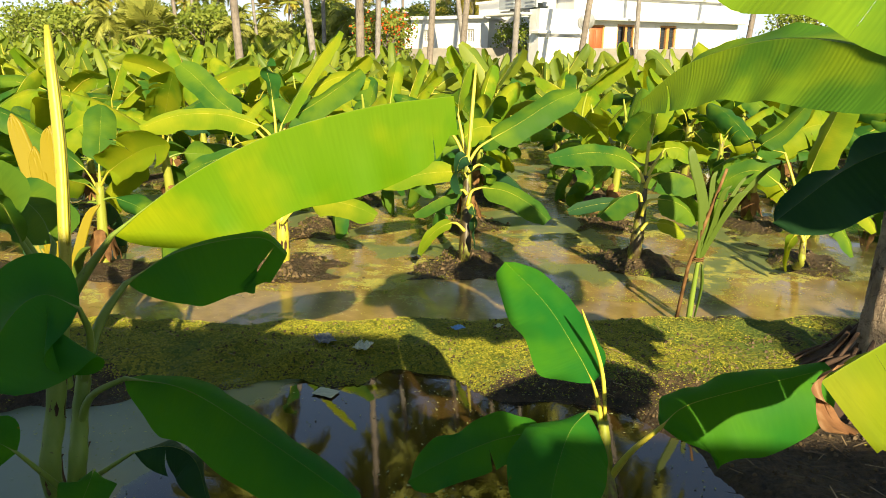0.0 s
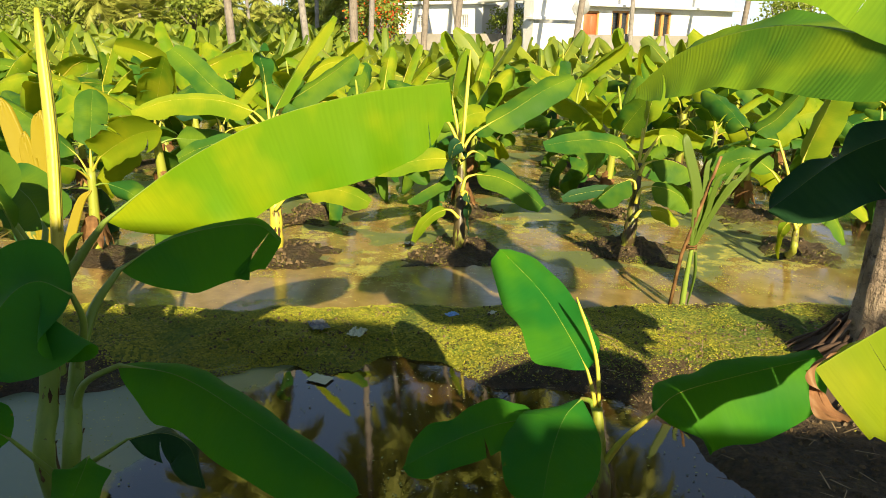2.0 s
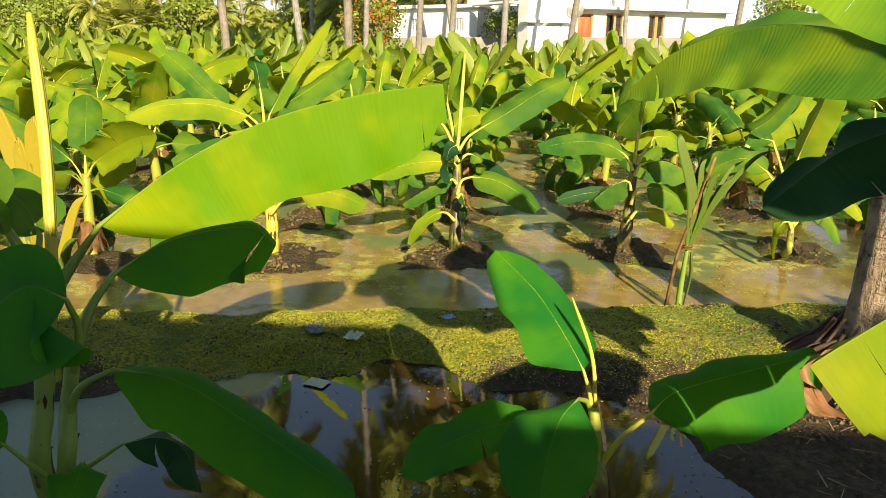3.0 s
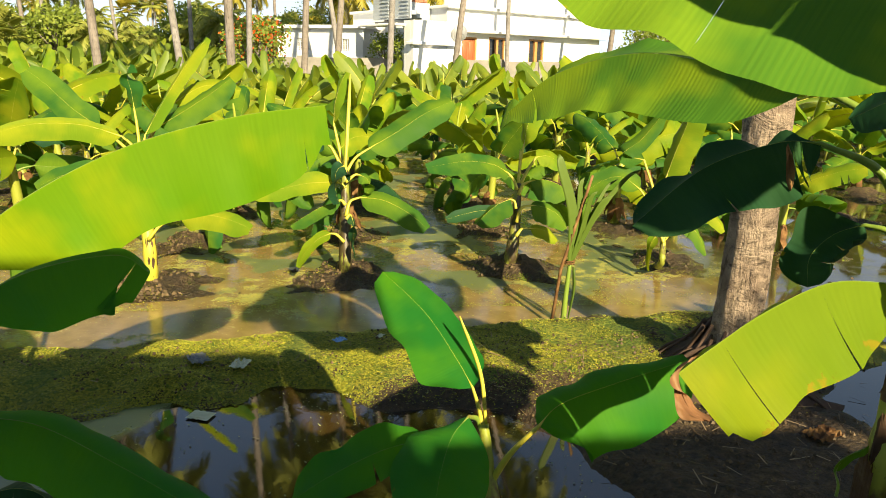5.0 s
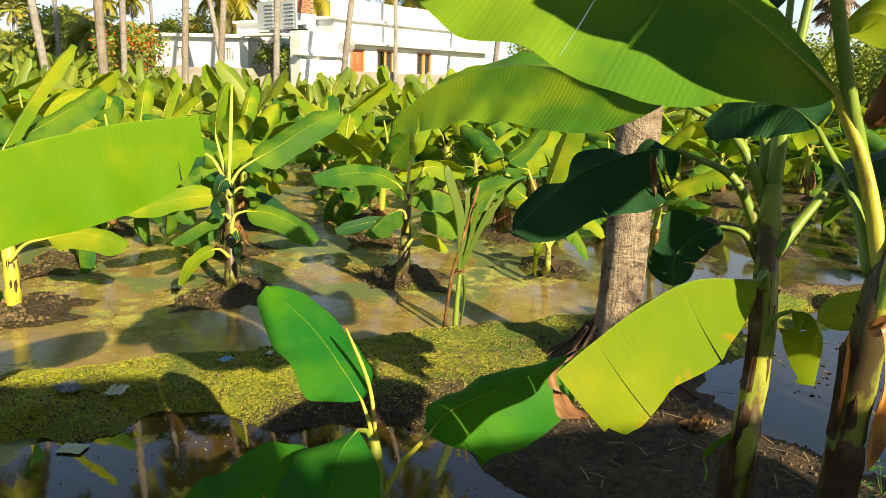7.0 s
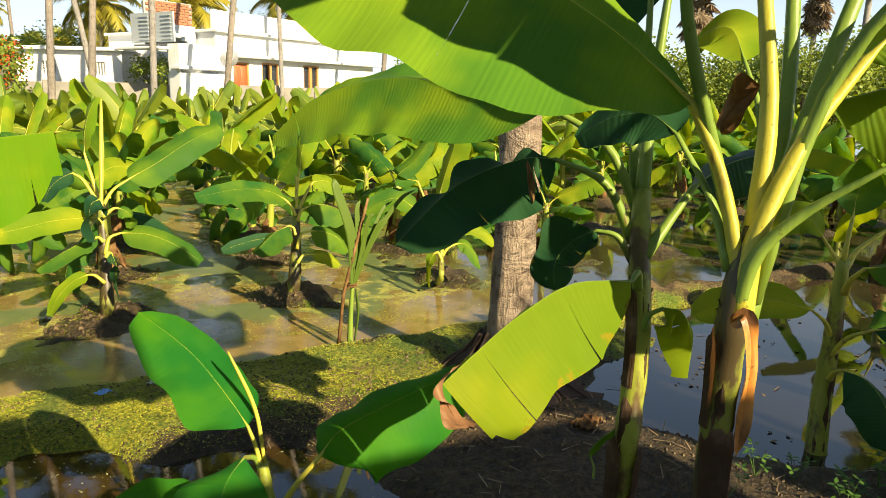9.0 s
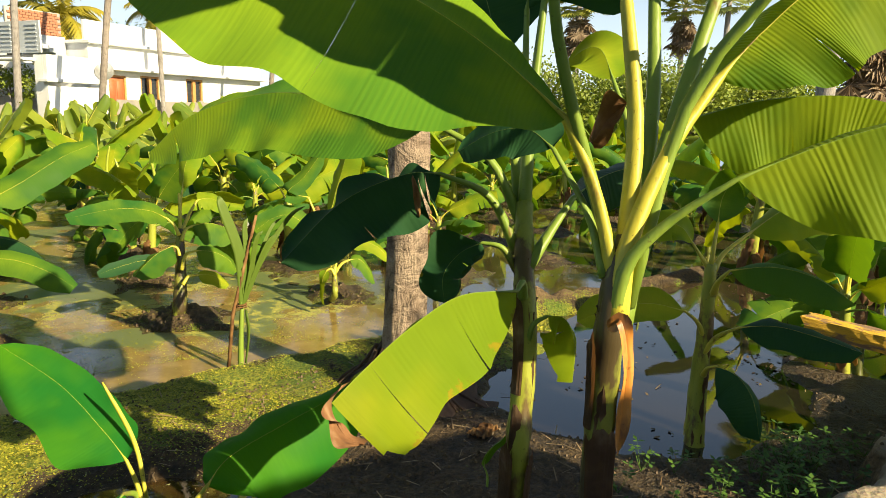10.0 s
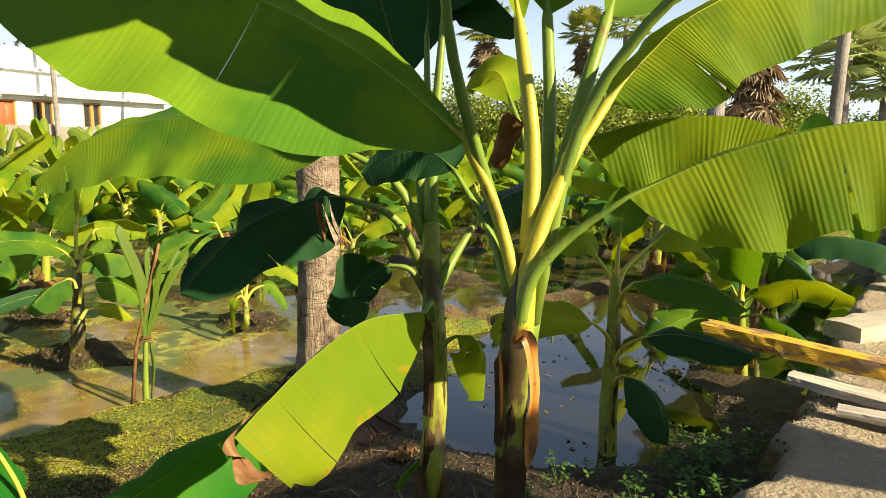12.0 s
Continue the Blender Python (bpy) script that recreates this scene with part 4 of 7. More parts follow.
# ---- the field of young banana plants ----
SPEAR = stalk_material("rolled_leaf", (0.20, 0.29, 0.03), (0.38, 0.40, 0.05))
def young_plant(seed, h=0.55, leaves=8, size=1.0, plain_leaf=False):
    """A young banana plant at the origin, with leaves of every age."""
    rnd = random.Random(seed)
    root = thing("banana_plant", Matrix(), "young green banana plant in wet mud among many", "banana plant", "field of banana plants")
    s = Shape()
    lean = Vector((rnd.uniform(-0.05, 0.05), rnd.uniform(-0.05, 0.05), 0))
    pts = [Vector((0, 0, -0.12)), Vector((0, 0, 0.05)) , lean * 0.5 + Vector((0, 0, h * 0.5)), lean + Vector((0, 0, h))]
    c = curve(pts, 10)
    s.tube(c, [0.068 * size * (1 - 0.45 * i / 10) for i in range(11)], 9, wob=0.08, rnd=rnd)
    part("stem", s, STEM, root)
    top = pts[-1]
    # dead sheaths hanging round the foot
    for i in range(0 if plain_leaf else 7):
        a = rnd.uniform(0, 6.28)
        d = Vector((math.cos(a), math.sin(a), 0))
        up = rnd.uniform(0.22, 0.42) * size
        mid = [d * 0.05 + Vector((0, 0, up)), d * 0.09 + Vector((0, 0, up * 0.8)), d * rnd.uniform(0.10, 0.17) + Vector((0, 0, 0.04))]
        part("dead_leaf", blade(mid, rnd.uniform(0.035, 0.06), face=tuple(d), ruffle=0.05, seed=seed + i, n=8, m=2), DRY, root, "shrivelled brown dead leaf")
    a0 = rnd.uniform(0, 6.28)
    for i in range(leaves):
        f = i / (leaves - 1)                      # 0 oldest, 1 youngest
        a = a0 + i * 2.4 + rnd.uniform(-0.6, 0.6)
        el = -0.28 + 1.30 * f + rnd.uniform(-0.3, 0.3)
        ln = size * (0.50 + 0.42 * math.sin(math.pi * (0.15 + 0.7 * f))) * rnd.uniform(0.80, 1.30)
        d = Vector((math.cos(a), math.sin(a), 0))
        base = Vector((top.x * 0.9, top.y * 0.9, h * (0.72 + 0.28 * f)))
        st = 0.17 * size * (0.8 + 0.4 * rnd.random())
        p0 = base + d * 0.02
        p1 = p0 + (d * math.cos(el + 0.25) + Vector((0, 0, math.sin(el + 0.25)))) * st
        sag = rnd.uniform(0.25, 0.85) * (1.2 - f)
        dirs = [el + 0.10, el - 0.25 * sag - 0.05, el - 1.0 * sag, el - 1.9 * sag]
        q, mids = p1, [p1]
        for e in dirs[1:]:
            q = q + (d * math.cos(e) + Vector((0, 0, math.sin(e)))) * ln / 3
            mids.append(q)
        face = (Vector((0, 0, 1)) * math.cos(el) - d * math.sin(el) + Vector((-d.y, d.x, 0)) * rnd.uniform(-1.7, 1.7)).normalized()
        tears = [(rnd.uniform(0.2, 0.85), rnd.choice((-1, 1)), rnd.uniform(0.4, 0.9)) for _ in range(rnd.choice((0, 1, 2, 3, 4, 5)))]
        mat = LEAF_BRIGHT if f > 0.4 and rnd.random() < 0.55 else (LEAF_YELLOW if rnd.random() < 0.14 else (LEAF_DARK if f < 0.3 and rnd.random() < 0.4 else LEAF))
        if plain_leaf:
            b = blade(mids, size * rnd.uniform(0.15, 0.22), tuple(face), (-0.1, -0.1), (rnd.uniform(0.1, 1.0), rnd.uniform(0.1, 1.0)), tears, 0.014, seed * 31 + i, 11, 3, tip=0.74, start=0.13, blunt=rnd.choice((0.25, 0.4, 0.6)))
            k0 = len(b.f)
            b.tube([p0, p1, mids[1], mids[2]], [0.016 * size, 0.010 * size, 0.006 * size, 0.003 * size], 4)
            b.mi = [0] * k0 + [1] * (len(b.f) - k0)
            part("leaf", b, (mat, STALK_PALE), root)
            continue
        leaf(root, [p0, (p0 + p1) / 2 + Vector((0, 0, 0.01)), p1], mids, size * rnd.uniform(0.145, 0.215), mat, 0.017 * size, 0.009 * size, STALK_PALE if f > 0.4 else STALK,
             face=tuple(face), fold=(0.3 * f * rnd.random() - 0.25 * (1 - f), 0.3 * f * rnd.random() - 0.25 * (1 - f)), droop=(rnd.uniform(0.1, 1.2), rnd.uniform(0.1, 1.2)), tears=tears, ruffle=0.022, spread=2.5, seed=seed * 31 + i, n=18, m=4, tip=0.74, start=0.13, blunt=rnd.choice((0.25, 0.4, 0.6)))
    if rnd.random() < 0.4:
        spear(root, [top, top + Vector((0.01, 0, 0.35 * size)), top + Vector((rnd.uniform(-0.06, 0.06), rnd.uniform(-0.06, 0.06), rnd.uniform(0.5, 0.8) * size))], 0.017 * size, SPEAR)
    return root


VARIANTS = [young_plant(100 + i, 0.66 + 0.06 * (i % 4), 7 + i % 3) for i in range(10)]


FAR_VARIANTS = [young_plant(300 + i, 0.72 + 0.07 * (i % 4), 7 + i % 3, 1.08, True) for i in range(9)]
ROW_ONE = ((-1.30, 5.68), (0.31, 5.86), (1.82, 6.00), (3.29, 6.10))      # plants built leaf by leaf


def plant_field():
    rnd = random.Random(5)
    used, first, rows = {0: 0, 1: 0}, [], []
    for r in range(0, 17):
        y0 = 5.8 + r * ROW
        for c in range(-22, 24):
            x = 0.31 + c * COLUMN + rnd.uniform(-0.15, 0.15)
            y = y0 + 0.12 * x + rnd.uniform(-0.28, 0.28)
            if x < -3.5 - 0.66 * y or x > 4.5 + 0.95 * y or y > 31:
                continue
            if r >= 6 and rnd.random() < 0.10 or (x > 5.2 and y < 8.5) or (r == 0 and any(math.hypot(x - a, y - b) < 0.6 for a, b in ROW_ONE)):
                continue
            far = 2 if y > 14.5 else (1 if y > 10.5 else 0)
            pool = FAR_VARIANTS if far else VARIANTS
            m = pose(x, y, height(x, y) - 0.01, rnd.uniform(-6, 6), rnd.uniform(-6, 6), rnd.uniform(0, 360)) @ Matrix.Scale(rnd.uniform(0.80, 1.06) + (0.06 if far else 0.0), 4)
            if far == 2:
                rows.append((rnd.randrange(9), m))
                continue
            if used[far] < len(pool):
                first.append((pool[used[far]], m))
            else:
                copy_thing(pool[rnd.randrange(len(pool))], m)
            used[far] += 1
    # plants round the right-hand pools
    for i, (x, y, k) in enumerate(((5.75, 2.45, 0.85), (8.0, 3.5, 1.35), (8.2, 4.9, 1.25), (9.6, 4.2, 1.3), (10.2, 5.8, 1.25), (11.8, 5.0, 1.3), (8.6, 6.9, 1.15), (12.8, 6.8, 1.3), (14.5, 6.2, 1.3), (11.0, 7.6, 1.2))):
        copy_thing(VARIANTS[(i * 3 + 1) % len(VARIANTS)], pose(x, y, max(-0.05, height(x, y)), rnd.uniform(-5, 5), rnd.uniform(-5, 5), rnd.uniform(0, 360)) @ Matrix.Scale(k, 4))
    # older, taller plants beyond the near field
    for i in range(170):
        y = rnd.uniform(29, 60)
        x = rnd.uniform(-0.78 * y, -6.5)
        rows.append((i % 9, pose(x, y, 0.0, 0, 0, rnd.uniform(0, 360)) @ Matrix.Scale(rnd.uniform(1.0, 1.3) + (y - 29) * 0.022, 4)))
    # the far rows, which nobody could count, are one sheet of plants
    s, mats = Shape(), (FAR_LEAF, STALK_PALE, STEM)
    for v, m in rows:
        for o in FAR_VARIANTS[v].children:
            base = len(s.v)
            s.v += [tuple(m @ p.co) for p in o.data.vertices]
            for f in o.data.polygons:
                s.face(*(base + i for i in f.vertices), m=2 if o.name.startswith("stem") else (1 if f.material_index or o.name.startswith("rolled") else 0))
    s.uv = [(0.0, 0.0)] * len(s.v)
    ob = part("banana_rows", s, mats)
    tagged(ob, "dense rows of sunlit banana plants towards the house", "banana plants", kind="stuff")
    for ob, m in first:
        ob.matrix_basis = m


FAR_LEAF = frond_material("far_banana_leaf", (0.040, 0.110, 0.018), (0.24, 0.275, 0.020), (0.34, 0.44, 0.007))
plant_field()

# ---- the stump-like palm trunk by the channel ----
def old_palm():
    ob = thing("old_palm", pose(2.73, 3.60, 0), "rough grey-brown palm trunk rising from a root mound", "palm trunk")
    rnd = random.Random(12)
    pts = [Vector((-0.03, 0.0, 0.05)), Vector((-0.03, -0.02, 0.5)), Vector((0.0, 0.0, 1.3)), Vector((0.03, 0.08, 2.6)), Vector((0.1, 0.2, 5.5))]
    c = curve(pts, 60)
    s = Shape()
    rows = []
    for i, p in enumerate(c):
        z = p.z
        row = []
        for k in range(28):
            a = 2 * math.pi * k / 28
            flare = 0.10 * math.exp(-max(0, z - 0.12) / 0.11)
            r = 0.122 + flare + 0.016 * noise.noise(Vector((math.cos(a) * 3, math.sin(a) * 3, z * 2.2))) + 0.015 * noise.noise(Vector((math.cos(a) * 11, math.sin(a) * 11, z * 5)))
            r += 0.05 * flare / 0.13 * math.sin(a * 9 + z * 3)
            row.append(s.add(p + Vector((math.cos(a) * r, math.sin(a) * r, 0)), (z, a)))
        rows.append(row)
    for a, b in zip(rows, rows[1:]):
        for k in range(28):
            s.face(a[k], a[(k + 1) % 28], b[(k + 1) % 28], b[k])
    part("trunk", s, OLD_BARK, ob)
    # roots of the mound
    for i in range(110):
        a = rnd.uniform(0, 6.28)
        d = Vector((math.cos(a), math.sin(a), 0))
        r0 = rnd.uniform(0.12, 0.2)
        ln = rnd.uniform(0.12, 0.45)
        q = curve([d * r0 + Vector((0, 0, rnd.uniform(0.2, 0.42))), d * (r0 + ln * 0.4) + Vector((0, 0, rnd.uniform(0.10, 0.22))), d * (r0 + ln) + Vector((rnd.uniform(-0.06, 0.06), rnd.uniform(-0.06, 0.06), 0.0))], 6)
        t = Shape()
        t.tube(q, [rnd.uniform(0.010, 0.018) * (1 - 0.08 * j) for j in range(7)], 5)
        part("root", t, ROOT, ob)
    m = Shape()
    rings = []
    for i in range(9):
        f = i / 8
        rr = 0.10 + 0.52 * f
        row = []
        for k in range(30):
            a = 2 * math.pi * k / 30
            n1 = noise.noise(Vector((math.cos(a) * 2 * rr * 5, math.sin(a) * 2 * rr * 5, 4)))
            row.append(m.add((math.cos(a) * rr * (1 + 0.12 * n1), math.sin(a) * rr * (1 + 0.12 * n1), 0.34 * (1 - f) ** 1.2 + 0.06 * n1 - 0.04 * f)))
        rings.append(row)
    for a, b in zip(rings, rings[1:]):
        for k in range(30):
            m.face(a[k], b[k], b[(k + 1) % 30], a[(k + 1) % 30])
    part("root_mound", m, ROOT, ob, "dark mound of matted roots and soil")


def scarred_bark(name, a, b):
    """Old palm bark: ragged level scars, cracks and pale weathered patches."""
    k = Mat(name)
    p = k.coord("Object")
    scar = k.noise(k.mapped(p, (5.0, 5.0, 11.0)), 1.0, 6, 0.7, 0.8)
    fibre = k.noise(k.mapped(p, (30.0, 30.0, 5.0)), 1.0, 5, 0.7)
    patch = k.noise(p, 4.0, 5, 0.65)
    c = k.mix(k.ramp(patch, (0.35, 0.0), (0.65, 1.0)), a, b)
    c = k.mix(k.ramp(scar, (0.36, 0.85), (0.47, 0.0)), c, tuple(v * 0.28 for v in a))
    c = k.mix(k.ramp(fibre, (0.32, 0.7), (0.46, 0.0)), c, tuple(v * 0.4 for v in a))
    k.surface(c, 0.92, k.bump(k.math("ADD", k.math("MULTIPLY", scar, 1.4), fibre), 1.0, 0.045), spec=0.15)
    return k.m


OLD_BARK = scarred_bark("old_bark", (0.21, 0.155, 0.115), (0.48, 0.385, 0.285))
ROOT = plain("root_soil", (0.075, 0.045, 0.03), 0.9, 0.0, 0.5, 30.0)
old_palm()


def strap_leaf(parent, pts, w, material, seed, pleats=True, name="leaf"):
    """A long pleated strap-shaped leaf of a palm seedling."""
    c = curve(pts, 14)
    s = Shape()
    rows = []
    for i, p in enumerate(c):
        t = (c[min(i + 1, 14)] - c[max(i - 1, 0)]).normalized()
        side = t.cross(Vector((0.3, -1, 0.4))).normalized()
        up = side.cross(t)
        u = i / 14
        ww = w * math.sin(math.pi * min(1, 0.12 + 0.88 * u)) ** 0.7
        rows.append([s.add(p + side * ww * v / 4 + up * (0.26 * w * (1 if v % 2 else -1) + 0.12 * ww * abs(v) / 4), (u, v / 4)) for v in range(-4, 5)])
    for a, b in zip(rows, rows[1:]):
        for k in range(8):
            s.face(a[k], a[k + 1], b[k + 1], b[k])
    return part(name, s, material, parent)


SEEDLING_YELLOW = frond_material("seedling_yellow", (0.20, 0.19, 0.010), (0.36, 0.27, 0.014), (0.42, 0.34, 0.010))
SEEDLING_GREEN = frond_material("seedling_green", (0.045, 0.10, 0.016), (0.13, 0.19, 0.02), (0.20, 0.30, 0.015))


def seedling(at, heads, material, label, seed, stake=False):
    """A palm seedling: straps fanning from one foot; some tied to a stake."""
    ob = thing("palm_seedling", pose(*at), label, "palm seedling")
    rnd = random.Random(seed)
    s = Shape()
    s.tube(curve([(0, 0, -0.1), (0.01, 0, 0.2), (0.03, 0.01, 0.48)], 8), [0.024 * (1 - 0.05 * i) for i in range(9)], 8, wob=0.1, rnd=rnd)
    part("stem", s, STALK, ob)
    for i, (dx, dy, dz, w) in enumerate(heads):
        strap_leaf(ob, [(0.03, 0, 0.44), (0.05 + dx * 0.25, dy * 0.3, 0.40 + (dz - 0.40) * 0.5), (dx * 0.75, dy * 0.8, 0.35 + (dz - 0.35) * 0.9), (dx, dy, dz)], w, material[i % len(material)], seed + i)
    if stake:
        s = Shape()
        s.tube([(-0.10, 0.0, -0.15), (-0.04, 0.0, 0.4), (0.15, 0.02, 1.08)], [0.014, 0.013, 0.010], 7, wob=0.15, rnd=rnd)
        part("stake", s, DRY, ob, "thin brown wooden stake")
        s = Shape()
        s.tube([(0.02 + 0.035 * math.cos(a * 0.8), 0.035 * math.sin(a * 0.8), 0.44 + 0.002 * a) for a in range(17)], 0.006, 5)
        part("tie", s, DRY, ob)
        s = Shape()
        s.tube(curve([(0.05, -0.01, 0.42), (0.06, -0.02, 0.25), (0.03, -0.02, 0.02)], 8), [0.016, 0.02, 0.024, 0.024, 0.022, 0.02, 0.018, 0.014, 0.01], 6, 0.4)
        part("dead_leaf", s, SEEDLING_GREEN, ob)
    return ob


seedling((1.95, 4.60, 0.02), ((-0.09, 0.05, 1.22, 0.040), (0.50, 0.0, 1.13, 0.018), (0.28, -0.05, 0.95, 0.020), (0.10, 0.05, 1.06, 0.022), (0.36, 0.1, 1.04, 0.014), (0.22, 0.05, 0.84, 0.016), (0.17, -0.05, 0.98, 0.020)),
         (SEEDLING_GREEN,), "green palm seedling tied to a thin stake in mud", 5, True)
seedling((-1.72, 3.20, 0.02), ((-0.07, 0.0, 1.52, 0.050), (0.10, 0.03, 1.46, 0.046), (0.02, 0.0, 1.36, 0.040), (-0.30, 0.05, 1.26, 0.050), (0.02, -0.05, 1.20, 0.034), (0.26, 0.1, 1.05, 0.026), (-0.18, 0.0, 1.0, 0.032), (0.24, 0.0, 0.85, 0.026)),
         (SEEDLING_YELLOW, SEEDLING_YELLOW, SEEDLING_YELLOW, SEEDLING_GREEN), "yellow-green palm seedling with pleated strap leaves", 6)


# ---- the large plants beside the path ----
def trunk(parent, pts, radii, material, name="stem"):
    """A stem of wrapped leaf sheaths, with dead ones peeling from it."""
    rnd = random.Random(len(pts) * 7 + int(radii[0] * 1e4))
    n = 26
    c = curve(pts, n)
    rr = np.interp(np.linspace(0, len(radii) - 1, n + 1), range(len(radii)), radii)
    s = Shape()
    s.tube(c, [float(r) * (1 + 0.05 * math.sin(i * 1.7)) for i, r in enumerate(rr)], 14, wob=0.05, rnd=rnd)
    ob = part(name, s, material, parent)
    for i in range(12):
        j = rnd.randrange(2, n - 9)
        k = min(n, j + rnd.randrange(5, 9))
        a = rnd.uniform(0, 6.28)
        d = Vector((math.cos(a), math.sin(a), 0))
        mid = [c[q] + d * float(rr[q]) * (1.0 + 0.05 * (q - j) / (k - j)) for q in (j, (j + k) // 2, k)]
        w2 = float(rr[j]) * rnd.uniform(0.4, 0.8)
        part("sheath", blade(mid, w2, face=tuple(d), fold=(-0.25, -0.25), droop=(0.5, 0.5), ruffle=0.02, seed=i, n=10, m=3), DRY_DARK if j < 10 or i % 3 == 0 else STEM_OLD, ob, "")
    return ob


def dry_wrap(parent, pts, radii, u0, u1, a0, a1, seed, material=None):
    """A dead leaf sheath wrapped round part of the stem, ragged at its top and lifting at the edges."""
    rnd = random.Random(seed)
    c = curve(pts, 40)
    rr = np.interp(np.linspace(0, len(radii) - 1, 41), range(len(radii)), radii)
    s = Shape()
    grid = []
    for k in range(11):
        f = k / 10
        a = a0 + (a1 - a0) * f
        end = u1 - (u1 - u0) * (0.12 * rnd.random() + 0.45 * abs(f - 0.5) ** 1.5)
        col = []
        for i in range(13):
            x = (u0 + (end - u0) * i / 12) * 40
            j = min(39, int(x))
            p = c[j].lerp(c[j + 1], x - j)
            r = float(np.interp(x, range(41), rr)) * (1.05 + 0.05 * noise.noise(Vector((k, i * 0.5, seed)))) + 0.002 + 0.005 * (i / 12) ** 4 + 0.006 * abs(f - 0.5) ** 3 * 8 * (i / 12)
            col.append(s.add(p + Vector((math.cos(a) * r, math.sin(a) * r, 0)), (f * 0.35, x * 0.1)))
        grid.append(col)
    for p, q in zip(grid, grid[1:]):
        for i in range(12):
            s.face(p[i], q[i], q[i + 1], p[i + 1])
    part("dry_sheath", s, material or DRY_DARK, parent, "brown dried leaf sheath round the stem")


D_STEM = [(1.9, 1.09, 0.1), (1.865, 1.085, 0.943), (1.862, 1.08, 1.155), (1.851, 1.063, 1.334), (1.865, 1.067, 1.468), (1.891, 1.079, 1.559)]
D_RADII = [0.043, 0.038, 0.036, 0.036, 0.031, 0.016]
plant_d = thing("banana_plant", Matrix(), "tall green banana plant with thick yellow-green stalks", "banana plant")
trunk(plant_d, D_STEM, D_RADII, STEM_BROWN, "stem")
dry_wrap(plant_d, D_STEM, D_RADII, 0.03, 0.34, 3.3, 4.9, 1)
dry_wrap(plant_d, D_STEM, D_RADII, 0.03, 0.52, 4.9, 5.9, 3, DRY)
dry_wrap(plant_d, D_STEM, D_RADII, 0.30, 0.62, 2.6, 3.4, 4)
leaf(plant_d, [(1.852, 1.052, 1.336), (1.856, 1.074, 1.482), (1.839, 1.129, 1.668), (1.78, 1.174, 1.823)], [(1.78, 1.174, 1.823), (1.598, 1.251, 1.979), (1.399, 1.351, 2.098), (1.174, 1.491, 2.179), (0.941, 1.678, 2.202)], 0, LEAF_SOFT, 0.0230, 0.0186, STALK_PALE, halves=(((-0.18, -0.49, -0.85), 0.411, 0.25), ((0.47, 0.88, -0.01), 0.274, -0.4)), tears=((0.53, -1, 1.0),), spread=0.04, seed=3, n=40, m=8, ruffle=0.012, tip=0.45, start=0.42)
leaf(plant_d, [(1.86, 1.052, 1.355), (1.898, 1.078, 1.544), (1.954, 1.127, 1.82), (1.986, 1.214, 2.102)], [(1.986, 1.214, 2.102), (1.979, 1.283, 2.372), (1.902, 1.322, 2.602), (1.766, 1.368, 2.731)], 0, LEAF_BRIGHT, 0.0300, 0.0258, STALK_PALE, halves=(((-0.95, 0.24, -0.17), 0.057, 0.3), ((0.8, -0.58, -0.15), 0.076, -0.3)), tears=(), seed=4)
leaf(plant_d, [(1.882, 1.062, 1.349), (1.972, 1.106, 1.534), (2.151, 1.177, 1.836), (2.327, 1.22, 2.162)], [(2.327, 1.22, 2.162), (2.49, 1.251, 2.406), (2.622, 1.227, 2.597), (2.814, 1.151, 2.704)], 0, LEAF, 0.0294, 0.0277, STALK, halves=(((-0.84, -0.09, -0.53), 0.222, 0.3), ((0.75, -0.41, -0.52), 0.222, -0.3)), tears=(), seed=5)
leaf(plant_d, [(1.895, 1.081, 1.356), (2.02, 1.153, 1.549), (2.185, 1.285, 1.878), (2.259, 1.376, 2.177)], [(2.259, 1.376, 2.177), (2.331, 1.469, 2.476), (2.312, 1.549, 2.765), (2.231, 1.643, 2.976)], 0, LEAF, 0.0267, 0.0243, STALK, halves=(((-0.95, 0.24, -0.17), 0.234, 0.3), ((0.8, -0.58, -0.15), 0.234, -0.3)), tears=(), seed=6)
leaf(plant_d, [(1.845, 1.048, 1.366), (1.876, 1.05, 1.551), (1.991, 1.054, 1.76), (2.118, 1.038, 1.923)], [(2.118, 1.038, 1.923), (2.227, 1.001, 2.04), (2.329, 0.94, 2.142), (2.538, 0.817, 2.242), (2.815, 0.632, 2.245)], 0, LEAF_PLEATED, 0.0289, 0.0207, STALK_PALE, halves=(((-0.22, -0.44, -0.87), 0.21, 0.2), ((0.23, 0.97, 0.11), 0.182, -0.4)), tears=((0.33, -1, 0.6),), seed=7, n=36, m=7, ruffle=0.03)
leaf(plant_d, [(1.845, 1.053, 1.33), (1.854, 1.031, 1.503), (1.912, 0.969, 1.611), (1.982, 0.866, 1.708)], [(1.982, 0.866, 1.708), (2.115, 0.75, 1.791), (2.221, 0.636, 1.843), (2.338, 0.508, 1.874), (2.474, 0.367, 1.853)], 0, LEAF_PLEATED, 0.0239, 0.0090, STALK, halves=(((-0.23, -0.38, -0.9), 0.226, 0.15), ((0.62, 0.77, 0.12), 0.179, -0.5)), tears=((0.62, -1, 0.7),), seed=8, n=40, m=8, ruffle=0.035, tip=0.6)
